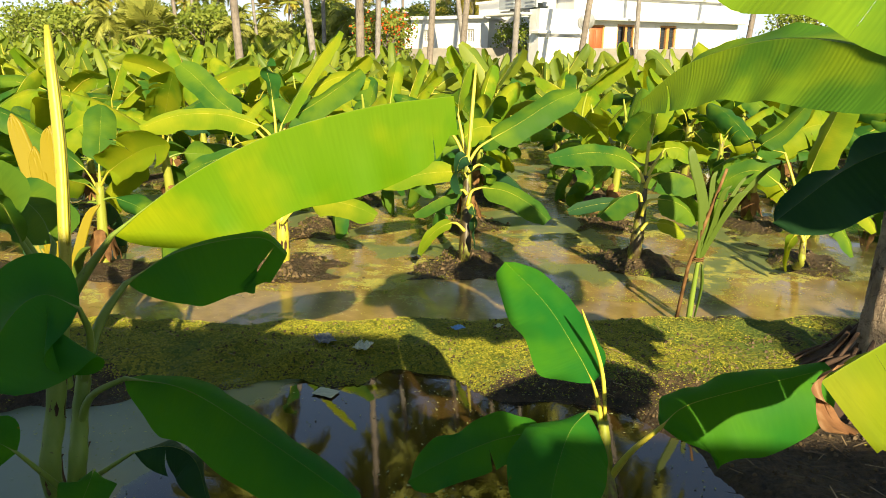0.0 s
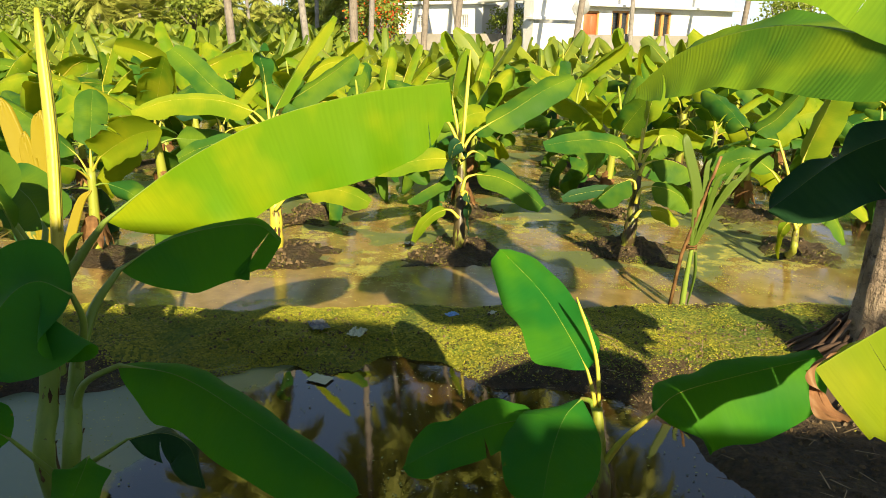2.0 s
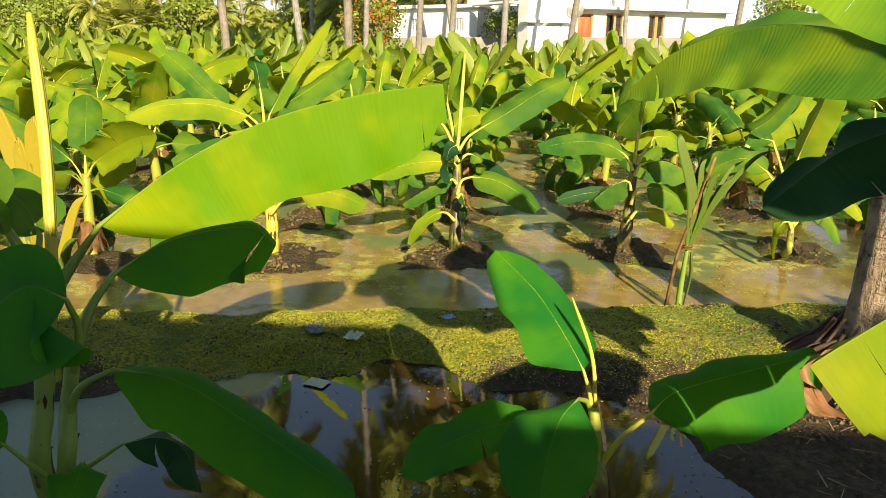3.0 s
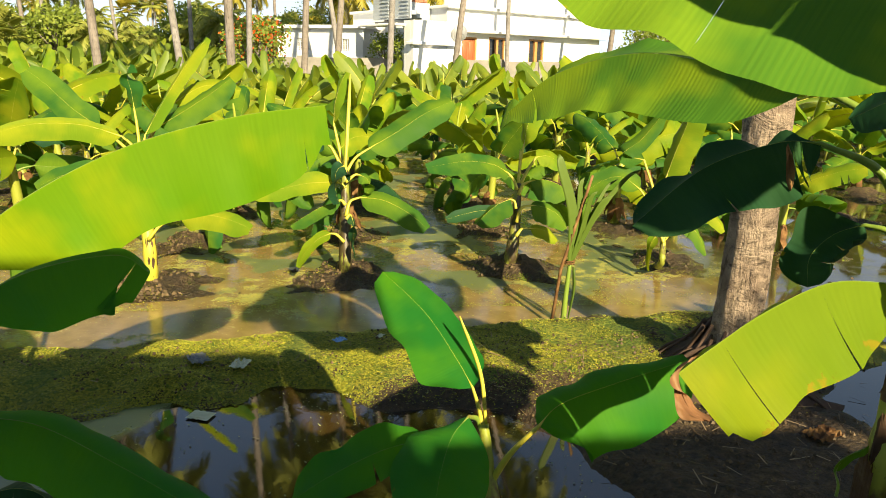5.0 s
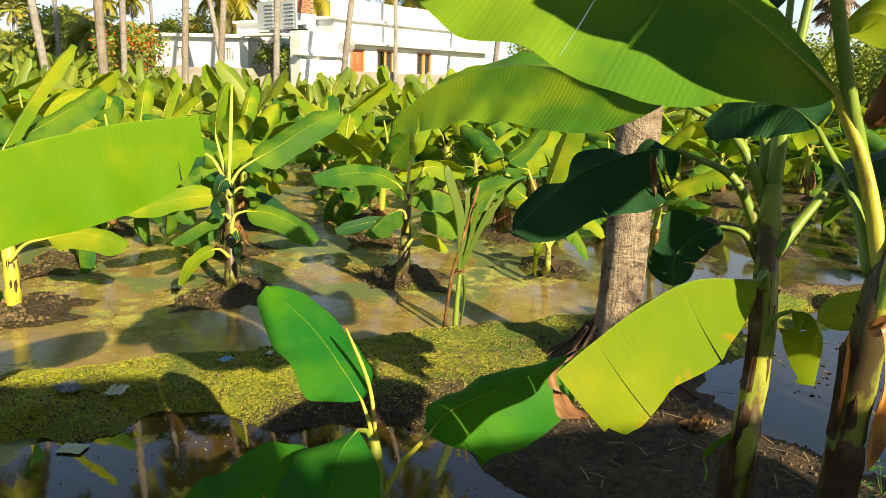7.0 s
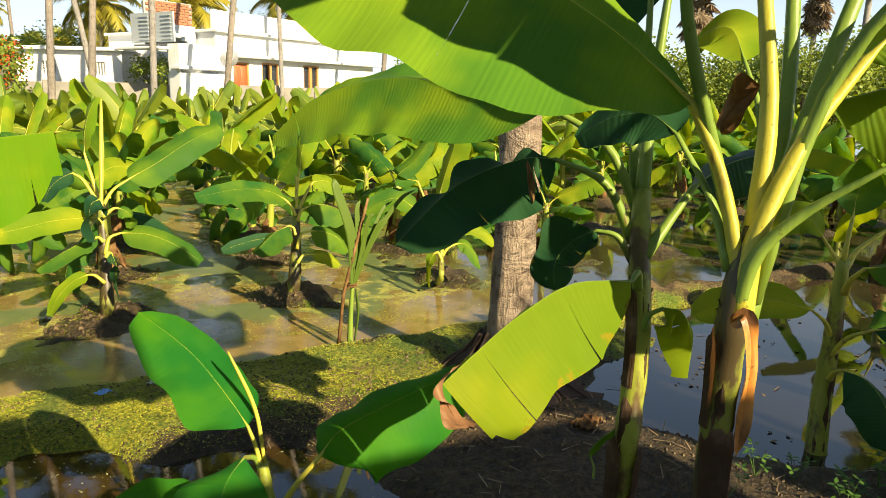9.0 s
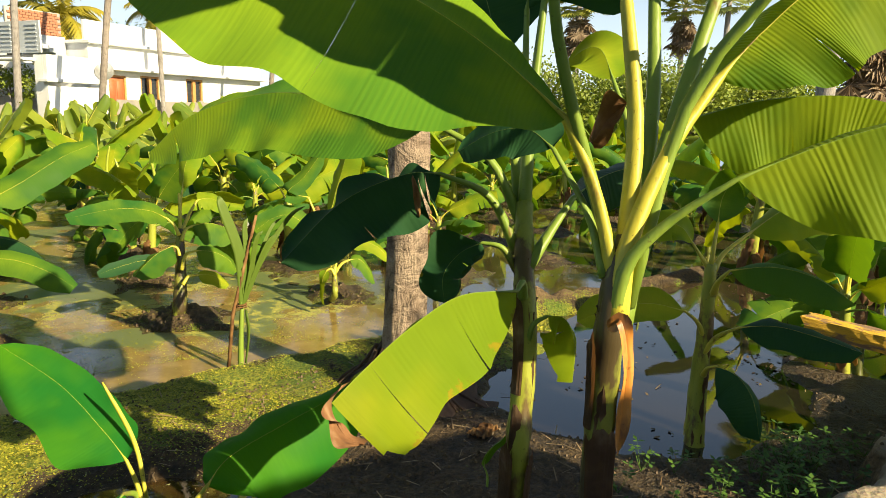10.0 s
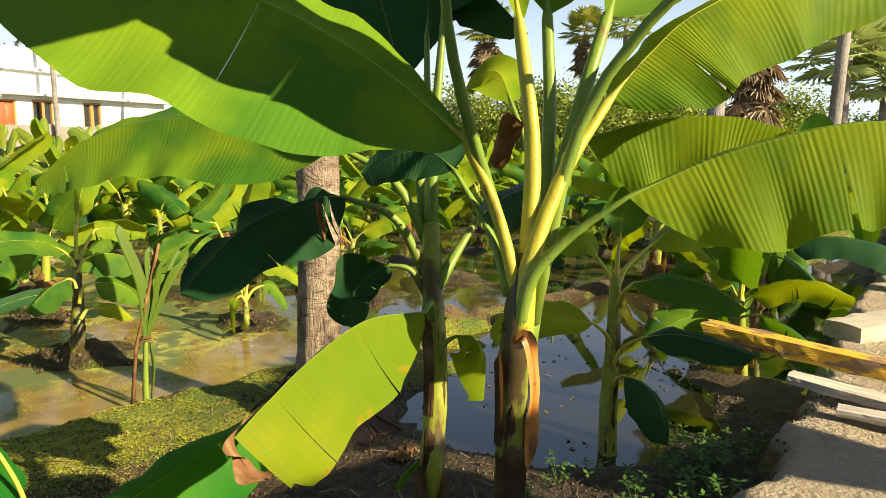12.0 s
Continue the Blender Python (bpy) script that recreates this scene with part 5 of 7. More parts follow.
leaf(plant_d, [(1.962, 1.138, 1.557), (2.087, 1.173, 1.706), (2.196, 1.176, 1.826)], [(2.196, 1.176, 1.826), (2.342, 1.068, 1.878), (2.46, 0.909, 1.892), (2.53, 0.78, 1.858)], 0, LEAF_PLEATED, 0.0154, 0.0092, STALK, halves=(((-0.22, -0.28, -0.93), 0.222, 0.2), ((0.62, 0.77, 0.12), 0.148, -0.5)), tears=((0.45, -1, 0.6),), seed=9, n=32, m=7, ruffle=0.04, tip=0.5)
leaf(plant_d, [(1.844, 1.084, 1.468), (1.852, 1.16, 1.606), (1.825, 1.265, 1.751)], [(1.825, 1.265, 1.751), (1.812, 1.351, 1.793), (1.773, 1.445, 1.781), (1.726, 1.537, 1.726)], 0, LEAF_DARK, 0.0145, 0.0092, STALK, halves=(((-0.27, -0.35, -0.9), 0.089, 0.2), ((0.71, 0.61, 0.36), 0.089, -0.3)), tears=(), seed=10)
leaf(plant_d, [(2.041, 1.21, 1.705), (2.077, 1.271, 1.821), (2.094, 1.346, 1.928)], [(2.094, 1.346, 1.928), (2.107, 1.419, 2.012), (2.089, 1.496, 1.996), (2.06, 1.562, 1.891)], 0, LEAF_BRIGHT, 0.0115, 0.0077, STALK, halves=(((-0.47, -0.16, -0.87), 0.102, 0.3), ((0.9, 0.36, 0.26), 0.099, -0.3)), tears=(), seed=11)
part("dead_leaf", blade([(2.006, 1.208, 1.862), (1.966, 1.231, 1.821), (1.934, 1.245, 1.761)], 0.032, face=(-0.54, -0.66, 0.52), ruffle=0.2, fold=(0.7, 0.5), seed=4, n=18, m=5), DRY, plant_d, "crumpled brown dead leaf")
part("peeling_sheath", blade([(1.81, 1.03, 1.361), (1.816, 0.998, 1.387), (1.822, 0.976, 1.309), (1.812, 0.969, 1.206), (1.805, 0.967, 1.079)], 0.016, face=(-0.35, -0.87, 0.34), fold=(0.5, 0.2), droop=(0.2, -0.3), ruffle=0.03, seed=8, n=24, m=4, tip=0.8, start=0.12), SHEATH, plant_d, "orange-brown sheath peeling off the stem")
# two leaves added above the view to throw shade on the large leaf
leaf(plant_d, [(1.90, 1.06, 1.4), (2.02, 1.02, 1.9), (2.10, 0.75, 2.22), (2.03, 0.43, 2.26)], [(2.03, 0.43, 2.26), (1.85, 0.50, 2.41), (1.65, 0.60, 2.53), (1.40, 0.76, 2.61)], 0, LEAF, 0.0203, 0.0125, STALK, halves=(((-0.18, -0.49, -0.85), 0.26, 0.2), ((0.18, 0.49, 0.85), 0.22, -0.2)), seed=71, n=36, m=6, start=0.15, ruffle=0.09, tears=((0.55, -1, 0.4),), spread=0.4)
leaf(plant_d, [(1.93, 1.15, 1.5), (1.72, 1.15, 2.0), (1.62, 1.08, 2.35)], [(1.62, 1.08, 2.35), (1.52, 0.85, 2.65), (1.36, 0.55, 2.78), (1.15, 0.20, 2.68)], 0, LEAF, 0.0203, 0.0125, STALK, halves=(((-0.8, 0.4, -0.25), 0.25, 0.2), ((0.8, -0.3, -0.25), 0.25, -0.2)), seed=72, n=24, m=5, tears=((0.5, -1, 0.8), (0.6, 1, 0.8)))

C_STEM = [(1.93, 1.5, 0.1), (1.856, 1.389, 0.807), (1.883, 1.41, 1.002), (1.906, 1.432, 1.194), (1.934, 1.488, 1.379), (2.01, 1.596, 1.56)]
C_RADII = [0.046, 0.0365, 0.034, 0.032, 0.030, 0.027]
plant_c = thing("banana_plant", Matrix(), "green banana plant with a drooping torn yellowing leaf", "banana plant")
trunk(plant_c, C_STEM, C_RADII, STEM, "stem")
dry_wrap(plant_c, C_STEM, C_RADII, 0.03, 0.30, 2.4, 3.8, 6)
dry_wrap(plant_c, C_STEM, C_RADII, 0.05, 0.26, 4.6, 5.9, 7)
dry_wrap(plant_c, C_STEM, C_RADII, 0.45, 0.78, 2.9, 3.9, 8)
leaf(plant_c, [(1.896, 1.442, 1.327), (1.868, 1.412, 1.378), (1.823, 1.379, 1.365)], [(1.823, 1.379, 1.365), (1.622, 1.351, 1.382), (1.441, 1.293, 1.338), (1.294, 1.23, 1.283), (1.216, 1.206, 1.24)], 0, LEAF_YELLOW, 0.016, 0.0089, STALK, halves=(((0.08, -0.44, -0.89), 0.191, 0.15), ((0.44, 0.68, -0.59), 0.057, -0.3)), tears=((0.30, -1, 0.7), (0.70, -1, 1.0)), seed=13, n=36, m=8, ruffle=0.012, tip=0.9, blunt=0.8, spread=0.25)
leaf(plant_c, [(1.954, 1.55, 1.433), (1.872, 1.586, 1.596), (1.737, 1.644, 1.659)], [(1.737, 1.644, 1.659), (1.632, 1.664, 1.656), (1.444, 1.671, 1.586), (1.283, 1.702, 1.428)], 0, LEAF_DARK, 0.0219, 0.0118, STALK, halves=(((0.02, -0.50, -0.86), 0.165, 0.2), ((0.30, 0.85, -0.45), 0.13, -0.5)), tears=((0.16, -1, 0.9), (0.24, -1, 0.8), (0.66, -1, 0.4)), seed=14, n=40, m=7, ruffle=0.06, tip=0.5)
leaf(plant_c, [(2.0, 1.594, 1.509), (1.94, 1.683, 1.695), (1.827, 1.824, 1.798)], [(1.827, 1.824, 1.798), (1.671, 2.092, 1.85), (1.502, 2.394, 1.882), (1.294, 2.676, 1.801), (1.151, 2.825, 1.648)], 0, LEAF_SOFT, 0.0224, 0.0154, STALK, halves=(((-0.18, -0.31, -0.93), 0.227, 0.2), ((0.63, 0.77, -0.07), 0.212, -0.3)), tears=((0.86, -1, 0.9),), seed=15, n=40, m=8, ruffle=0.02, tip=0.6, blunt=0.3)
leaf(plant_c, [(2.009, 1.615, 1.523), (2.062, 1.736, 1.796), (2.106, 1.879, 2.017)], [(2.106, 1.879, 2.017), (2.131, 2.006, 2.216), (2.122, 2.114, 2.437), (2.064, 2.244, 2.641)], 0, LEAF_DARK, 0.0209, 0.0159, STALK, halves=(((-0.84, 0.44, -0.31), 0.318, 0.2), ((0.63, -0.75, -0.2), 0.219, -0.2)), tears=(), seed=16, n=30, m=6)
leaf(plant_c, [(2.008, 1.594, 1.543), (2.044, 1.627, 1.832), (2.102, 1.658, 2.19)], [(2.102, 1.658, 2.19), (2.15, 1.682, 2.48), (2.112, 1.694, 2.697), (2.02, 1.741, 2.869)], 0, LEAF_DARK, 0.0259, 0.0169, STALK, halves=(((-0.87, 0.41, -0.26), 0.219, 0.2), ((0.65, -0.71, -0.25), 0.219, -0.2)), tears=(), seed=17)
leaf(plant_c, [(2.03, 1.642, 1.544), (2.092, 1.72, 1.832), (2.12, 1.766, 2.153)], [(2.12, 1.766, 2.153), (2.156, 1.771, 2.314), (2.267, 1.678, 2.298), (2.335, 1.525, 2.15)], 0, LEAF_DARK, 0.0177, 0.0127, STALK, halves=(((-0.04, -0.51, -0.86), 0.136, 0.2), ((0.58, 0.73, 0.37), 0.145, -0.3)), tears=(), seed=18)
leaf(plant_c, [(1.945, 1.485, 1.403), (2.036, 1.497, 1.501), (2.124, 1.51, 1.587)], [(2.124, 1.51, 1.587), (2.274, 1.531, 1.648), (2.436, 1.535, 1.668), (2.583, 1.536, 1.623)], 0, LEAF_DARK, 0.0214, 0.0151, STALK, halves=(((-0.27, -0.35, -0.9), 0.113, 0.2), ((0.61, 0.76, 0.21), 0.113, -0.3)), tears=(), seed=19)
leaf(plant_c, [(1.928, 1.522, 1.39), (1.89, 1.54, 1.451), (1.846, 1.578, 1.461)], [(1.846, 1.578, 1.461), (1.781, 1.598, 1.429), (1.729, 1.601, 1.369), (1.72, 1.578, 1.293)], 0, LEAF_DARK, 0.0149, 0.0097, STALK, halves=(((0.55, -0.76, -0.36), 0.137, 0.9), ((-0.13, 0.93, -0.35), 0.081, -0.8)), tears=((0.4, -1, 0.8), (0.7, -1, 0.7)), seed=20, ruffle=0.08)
leaf(plant_c, [(1.898, 1.414, 1.201), (1.903, 1.396, 1.257), (1.927, 1.369, 1.283)], [(1.927, 1.369, 1.283), (1.963, 1.338, 1.277), (1.986, 1.318, 1.209), (1.987, 1.318, 1.092)], 0, LEAF_YELLOW, 0.0112, 0.0079, STALK, halves=(((-0.88, 0.42, -0.21), 0.092, 0.5), ((0.87, 0.43, -0.25), 0.056, -0.6)), tears=((0.5, -1, 0.8),), seed=21, ruffle=0.06, n=20, blunt=0.5)
leaf(plant_c, [(1.752, 1.382, 0.808), (1.755, 1.386, 0.838), (1.749, 1.397, 0.865)], [(1.749, 1.397, 0.865), (1.75, 1.38, 0.91), (1.767, 1.361, 0.946), (1.78, 1.343, 0.97)], 0, LEAF, 0.0047, 0.0046, STALK, halves=(((-0.85, 0.16, -0.5), 0.025, 0.2), ((0.63, -0.31, -0.71), 0.015, -0.2)), tears=(), seed=22, n=14)
part("dry_tip", blade([(1.227, 1.181, 1.285), (1.208, 1.188, 1.249), (1.213, 1.176, 1.209), (1.229, 1.157, 1.181), (1.255, 1.133, 1.17)], 0.010, face=(-0.59, -0.72, 0.36), ruffle=0.3, seed=5, n=40, m=4, blunt=0.6), DRY_PALE, plant_c, "scorched brown torn leaf end")
part("dead_leaf", blade([(1.625, 1.605, 1.661), (1.623, 1.583, 1.613), (1.627, 1.566, 1.549)], 0.009, face=(-0.35, -0.87, 0.34), ruffle=0.05, seed=9, n=14, m=3), DRY, plant_c, "shrivelled dead leaf strip")

plant_e = thing("banana_plant", Matrix(), "young banana plant standing in dark pool water", "banana plant")
trunk(plant_e, [(3.877, 2.268, -0.097), (3.889, 2.286, 0.034), (3.923, 2.322, 0.329), (3.929, 2.317, 0.675), (3.928, 2.321, 1.043)], [0.06509, 0.0566, 0.0499, 0.0427, 0.0323], STEM, "stem")
leaf(plant_e, [(3.922, 2.308, 0.61), (3.852, 2.313, 0.723), (3.757, 2.33, 0.795)], [(3.757, 2.33, 0.795), (3.569, 2.418, 0.839), (3.366, 2.502, 0.813), (3.184, 2.562, 0.751)], 0, LEAF_BRIGHT, 0.0197, 0.0124, STALK_PALE, halves=(((-0.32, -0.41, -0.85), 0.105, 0.2), ((0.6, 0.74, 0.29), 0.124, -0.3)), tears=(), seed=31, n=18, m=4)
leaf(plant_e, [(3.926, 2.288, 0.884), (3.855, 2.215, 0.974), (3.857, 2.154, 1.048)], [(3.857, 2.154, 1.048), (3.976, 1.989, 1.087), (4.084, 1.819, 1.054), (4.167, 1.652, 0.947)], 0, LEAF, 0.0226, 0.012, STALK_PALE, halves=(((-0.39, -0.35, -0.85), 0.144, 0.2), ((0.61, 0.76, 0.21), 0.135, -0.3)), tears=(), seed=32, n=18, m=4)
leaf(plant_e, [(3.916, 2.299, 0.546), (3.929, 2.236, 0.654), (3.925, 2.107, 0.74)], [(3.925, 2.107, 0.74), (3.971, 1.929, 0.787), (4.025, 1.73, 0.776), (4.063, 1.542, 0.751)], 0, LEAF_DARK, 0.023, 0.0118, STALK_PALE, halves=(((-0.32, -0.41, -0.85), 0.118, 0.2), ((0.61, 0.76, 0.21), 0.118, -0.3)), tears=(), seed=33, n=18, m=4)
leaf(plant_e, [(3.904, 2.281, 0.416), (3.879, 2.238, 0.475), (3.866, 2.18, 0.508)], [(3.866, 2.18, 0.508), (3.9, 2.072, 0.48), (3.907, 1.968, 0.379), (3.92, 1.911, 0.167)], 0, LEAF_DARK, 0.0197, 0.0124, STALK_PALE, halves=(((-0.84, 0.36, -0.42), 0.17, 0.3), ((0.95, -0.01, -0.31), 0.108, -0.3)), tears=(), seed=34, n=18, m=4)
leaf(plant_e, [(3.92, 2.32, 1.011), (3.894, 2.356, 1.074), (3.859, 2.401, 1.153)], [(3.859, 2.401, 1.153), (3.821, 2.449, 1.232), (3.76, 2.502, 1.247), (3.679, 2.554, 1.182)], 0, LEAF_BRIGHT, 0.0194, 0.0129, STALK_PALE, halves=(((-0.12, -0.46, -0.88), 0.116, 0.2), ((0.6, 0.74, 0.29), 0.129, -0.3)), tears=(), seed=35, n=18, m=4)
leaf(plant_e, [(3.938, 2.306, 1.011), (4.033, 2.323, 1.097), (4.195, 2.289, 1.202)], [(4.195, 2.289, 1.202), (4.416, 2.215, 1.339), (4.658, 2.1, 1.368), (4.823, 1.95, 1.294)], 0, LEAF_BRIGHT, 0.0194, 0.0137, STALK_PALE, halves=(((-0.22, -0.44, -0.87), 0.188, 0.2), ((0.6, 0.74, 0.29), 0.137, -0.3)), tears=(), seed=36, n=18, m=4)
leaf(plant_e, [(3.928, 2.321, 1.043), (3.951, 2.33, 1.171), (4.018, 2.37, 1.258)], [(4.018, 2.37, 1.258), (4.091, 2.413, 1.381), (4.145, 2.391, 1.48), (4.224, 2.33, 1.498)], 0, LEAF, 0.0162, 0.0133, STALK_PALE, halves=(((-0.86, 0.39, -0.34), 0.133, 0.2), ((0.56, -0.76, -0.32), 0.133, -0.2)), tears=(), seed=37, n=18, m=4)

plant_b = thing("banana_plant", Matrix(), "small banana plant with soft green leaves in the pool", "banana plant")
trunk(plant_b, [(0.97, 1.93, -0.1), (0.955, 1.793, 0.465), (0.946, 1.835, 0.615), (0.935, 1.875, 0.756)], [0.035765, 0.0311, 0.0224, 0.0155], STEM, "stem")
leaf(plant_b, [(0.933, 1.868, 0.731), (0.92, 1.888, 0.805), (0.901, 1.904, 0.867)], [(0.901, 1.904, 0.867), (0.857, 1.972, 0.933), (0.765, 2.101, 1.042), (0.625, 2.224, 1.149)], 0, LEAF_FRESH, 0.0104, 0.0092, STALK_PALE, halves=(((-0.93, -0.29, -0.24), 0.152, 0.25), ((0.81, 0.58, -0.06), 0.078, -0.5)), tears=(), seed=41, n=28, m=6, tip=0.5)
spear(plant_b, [(0.942, 1.876, 0.756), (0.924, 1.92, 0.913), (0.861, 1.963, 1.082)], 0.0062, STALK_PALE)
leaf(plant_b, [(0.936, 1.863, 0.714), (0.918, 1.879, 0.772), (0.88, 1.834, 0.809)], [(0.88, 1.834, 0.809), (0.82, 1.749, 0.786), (0.775, 1.642, 0.716), (0.751, 1.558, 0.614)], 0, LEAF_FRESH, 0.0121, 0.0094, STALK, halves=(((-0.95, -0.24, -0.21), 0.148, 0.4), ((0.95, -0.1, -0.29), 0.164, -0.4)), tears=((0.35, -1, 0.5),), seed=42, n=26, m=6, ruffle=0.03, tip=0.6)
leaf(plant_b, [(0.933, 1.849, 0.664), (0.853, 1.861, 0.73), (0.752, 1.87, 0.716)], [(0.752, 1.87, 0.716), (0.614, 1.877, 0.673), (0.454, 1.89, 0.581), (0.327, 1.904, 0.486)], 0, LEAF_FRESH, 0.0121, 0.009, STALK, halves=(((0.05, -0.58, -0.82), 0.087, 0.2), ((-0.08, 0.98, 0.18), 0.09, -0.3)), tears=((0.4, -1, 0.7),), seed=43, n=26, m=6, ruffle=0.03, tip=0.6)
leaf(plant_b, [(0.952, 1.826, 0.581), (1.009, 1.811, 0.693), (1.087, 1.794, 0.792)], [(1.087, 1.794, 0.792), (1.159, 1.816, 0.851), (1.33, 1.844, 0.899), (1.574, 1.881, 0.956)], 0, LEAF_FRESH, 0.0155, 0.0115, STALK_PALE, halves=(((0.06, -0.67, -0.74), 0.189, 0.3), ((-0.34, 0.93, 0.18), 0.099, -0.3)), tears=(), seed=44, n=30, m=7, ruffle=0.035, tip=0.75, blunt=0.3)

plant_a = thing("banana_plant", Matrix(), "banana plant with dark arching leaves beside the pool", "banana plant")
trunk(plant_a, [(-0.62, 1.35, 0.0), (-0.428, 1.352, 0.774), (-0.431, 1.424, 0.954), (-0.441, 1.486, 1.063)], [0.028, 0.022, 0.020, 0.017], STALK, "stem")
leaf(plant_a, [(-0.443, 1.482, 1.049), (-0.421, 1.55, 1.169), (-0.37, 1.6, 1.254)], [(-0.37, 1.6, 1.254), (-0.25, 1.681, 1.321), (-0.082, 1.802, 1.33), (-0.011, 1.841, 1.267)], 0, LEAF_FRESH, 0.0187, 0.0128, STALK, halves=(((0.09, -0.53, -0.84), 0.157, 0.15), ((-0.08, 0.99, 0.1), 0.128, -0.4)), tears=((0.84, -1, 0.9),), seed=51, n=34, m=7, ruffle=0.015, tip=0.85, blunt=0.6)
leaf(plant_a, [(-0.446, 1.466, 0.994), (-0.399, 1.463, 1.152), (-0.399, 1.438, 1.244)], [(-0.399, 1.438, 1.244), (-0.454, 1.395, 1.291), (-0.496, 1.329, 1.255), (-0.537, 1.236, 1.126)], 0, LEAF_FRESH, 0.0144, 0.0102, STALK, halves=(((0.57, -0.41, -0.71), 0.242, 0.2), ((-0.5, 0.86, 0.01), 0.153, -0.4)), tears=(), seed=52, n=30, m=8, ruffle=0.02, tip=0.7)
leaf(plant_a, [(-0.433, 1.416, 0.927), (-0.395, 1.425, 1.018), (-0.302, 1.427, 1.07)], [(-0.302, 1.427, 1.07), (-0.123, 1.379, 1.07), (0.076, 1.303, 1.006), (0.324, 1.235, 0.88)], 0, LEAF_FRESH, 0.0156, 0.0115, STALK, halves=(((-0.23, -0.54, -0.81), 0.121, 0.2), ((0.18, 0.97, 0.18), 0.076, -0.4)), tears=(), seed=53, n=32, m=7, ruffle=0.012, tip=0.75)
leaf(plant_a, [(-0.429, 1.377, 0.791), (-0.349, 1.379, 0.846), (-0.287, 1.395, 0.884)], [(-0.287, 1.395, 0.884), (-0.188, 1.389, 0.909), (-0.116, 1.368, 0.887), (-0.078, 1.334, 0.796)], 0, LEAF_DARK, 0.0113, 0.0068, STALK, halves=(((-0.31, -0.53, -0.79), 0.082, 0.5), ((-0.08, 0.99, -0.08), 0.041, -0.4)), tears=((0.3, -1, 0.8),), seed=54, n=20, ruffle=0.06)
leaf(plant_a, [(-0.431, 1.352, 0.776), (-0.469, 1.321, 0.859), (-0.504, 1.289, 0.939)], [(-0.504, 1.289, 0.939), (-0.556, 1.274, 0.975), (-0.617, 1.244, 0.961), (-0.683, 1.209, 0.893)], 0, LEAF_FRESH, 0.0126, 0.0077, STALK, halves=(((0.54, -0.43, -0.73), 0.115, 0.2), ((-0.08, 0.99, -0.08), 0.077, -0.4)), tears=(), seed=55, n=18)
leaf(plant_a, [(-0.423, 1.349, 0.763), (-0.374, 1.325, 0.847), (-0.337, 1.309, 0.888)], [(-0.337, 1.309, 0.888), (-0.32, 1.268, 0.889), (-0.327, 1.224, 0.846), (-0.332, 1.16, 0.806)], 0, LEAF_FRESH, 0.0098, 0.0076, STALK, halves=(((-0.92, -0.34, -0.22), 0.076, 0.3), ((0.96, -0.18, -0.22), 0.057, -0.3)), tears=(), seed=56, n=18)

F_MID = [(-0.632, 2.001, 1.272), (-0.391, 2.056, 1.450), (-0.124, 2.112, 1.584), (0.179, 2.152, 1.668), (0.451, 2.157, 1.705)]
plant_f = thing("banana_plant", Matrix(), "banana plant with one long sunlit leaf and a rolled new leaf", "banana plant")
trunk(plant_f, [(-0.88, 2.02, -0.05), (-0.797, 1.764, 0.498), (-0.797, 1.824, 0.707), (-0.79, 1.885, 0.915), (-0.782, 1.934, 1.08)], [0.040, 0.032, 0.030, 0.028, 0.026], STALK, "stem")
leaf(plant_f, [(-0.771, 1.932, 1.072), (-0.707, 1.965, 1.168), (-0.632, 2.001, 1.272)], F_MID, 0, LEAF_FLAG, 0.0271, 0.0161, STALK, halves=(((0.13, -0.31, -0.94), 0.262, 0.12), ((-0.08, 1.0, -0.25), 0.121, -0.4)), tears=((0.93, -1, 0.4),), seed=61, n=40, m=8, ruffle=0.012, tip=0.75, blunt=0.45)
spear(plant_f, [(-0.771, 1.934, 1.08), (-0.801, 2.055, 1.506), (-0.858, 2.168, 1.914)], 0.0199, STALK_PALE)
leaf(plant_f, [(-0.794, 1.93, 1.072), (-0.846, 1.918, 1.225), (-0.875, 1.894, 1.33)], [(-0.875, 1.894, 1.33), (-0.9, 1.864, 1.415), (-0.947, 1.82, 1.457), (-1.035, 1.754, 1.435)], 0, LEAF, 0.0235, 0.0132, STALK, halves=(((0.4, -0.47, -0.78), 0.148, 0.2), ((-0.08, 0.99, 0.1), 0.132, -0.3)), tears=(), seed=62, n=20)
leaf(plant_f, [(-0.803, 1.924, 1.054), (-0.793, 1.86, 1.189), (-0.813, 1.834, 1.286)], [(-0.813, 1.834, 1.286), (-0.83, 1.811, 1.394), (-0.844, 1.779, 1.466), (-0.87, 1.736, 1.506)], 0, LEAF, 0.0199, 0.0112, STALK, halves=(((0.72, -0.38, -0.58), 0.096, 0.2), ((-0.58, 0.69, -0.43), 0.096, -0.3)), tears=(), seed=63, n=20)
leaf(plant_f, [(-0.819, 1.96, 1.001), (-0.887, 2.032, 1.091), (-0.913, 2.115, 1.205)], [(-0.913, 2.115, 1.205), (-0.997, 2.184, 1.286), (-1.112, 2.24, 1.332), (-1.27, 2.277, 1.322)], 0, LEAF, 0.0185, 0.0141, STALK, halves=(((0.23, -0.51, -0.83), 0.121, 0.2), ((-0.08, 0.99, 0.1), 0.121, -0.3)), tears=(), seed=64, n=20)

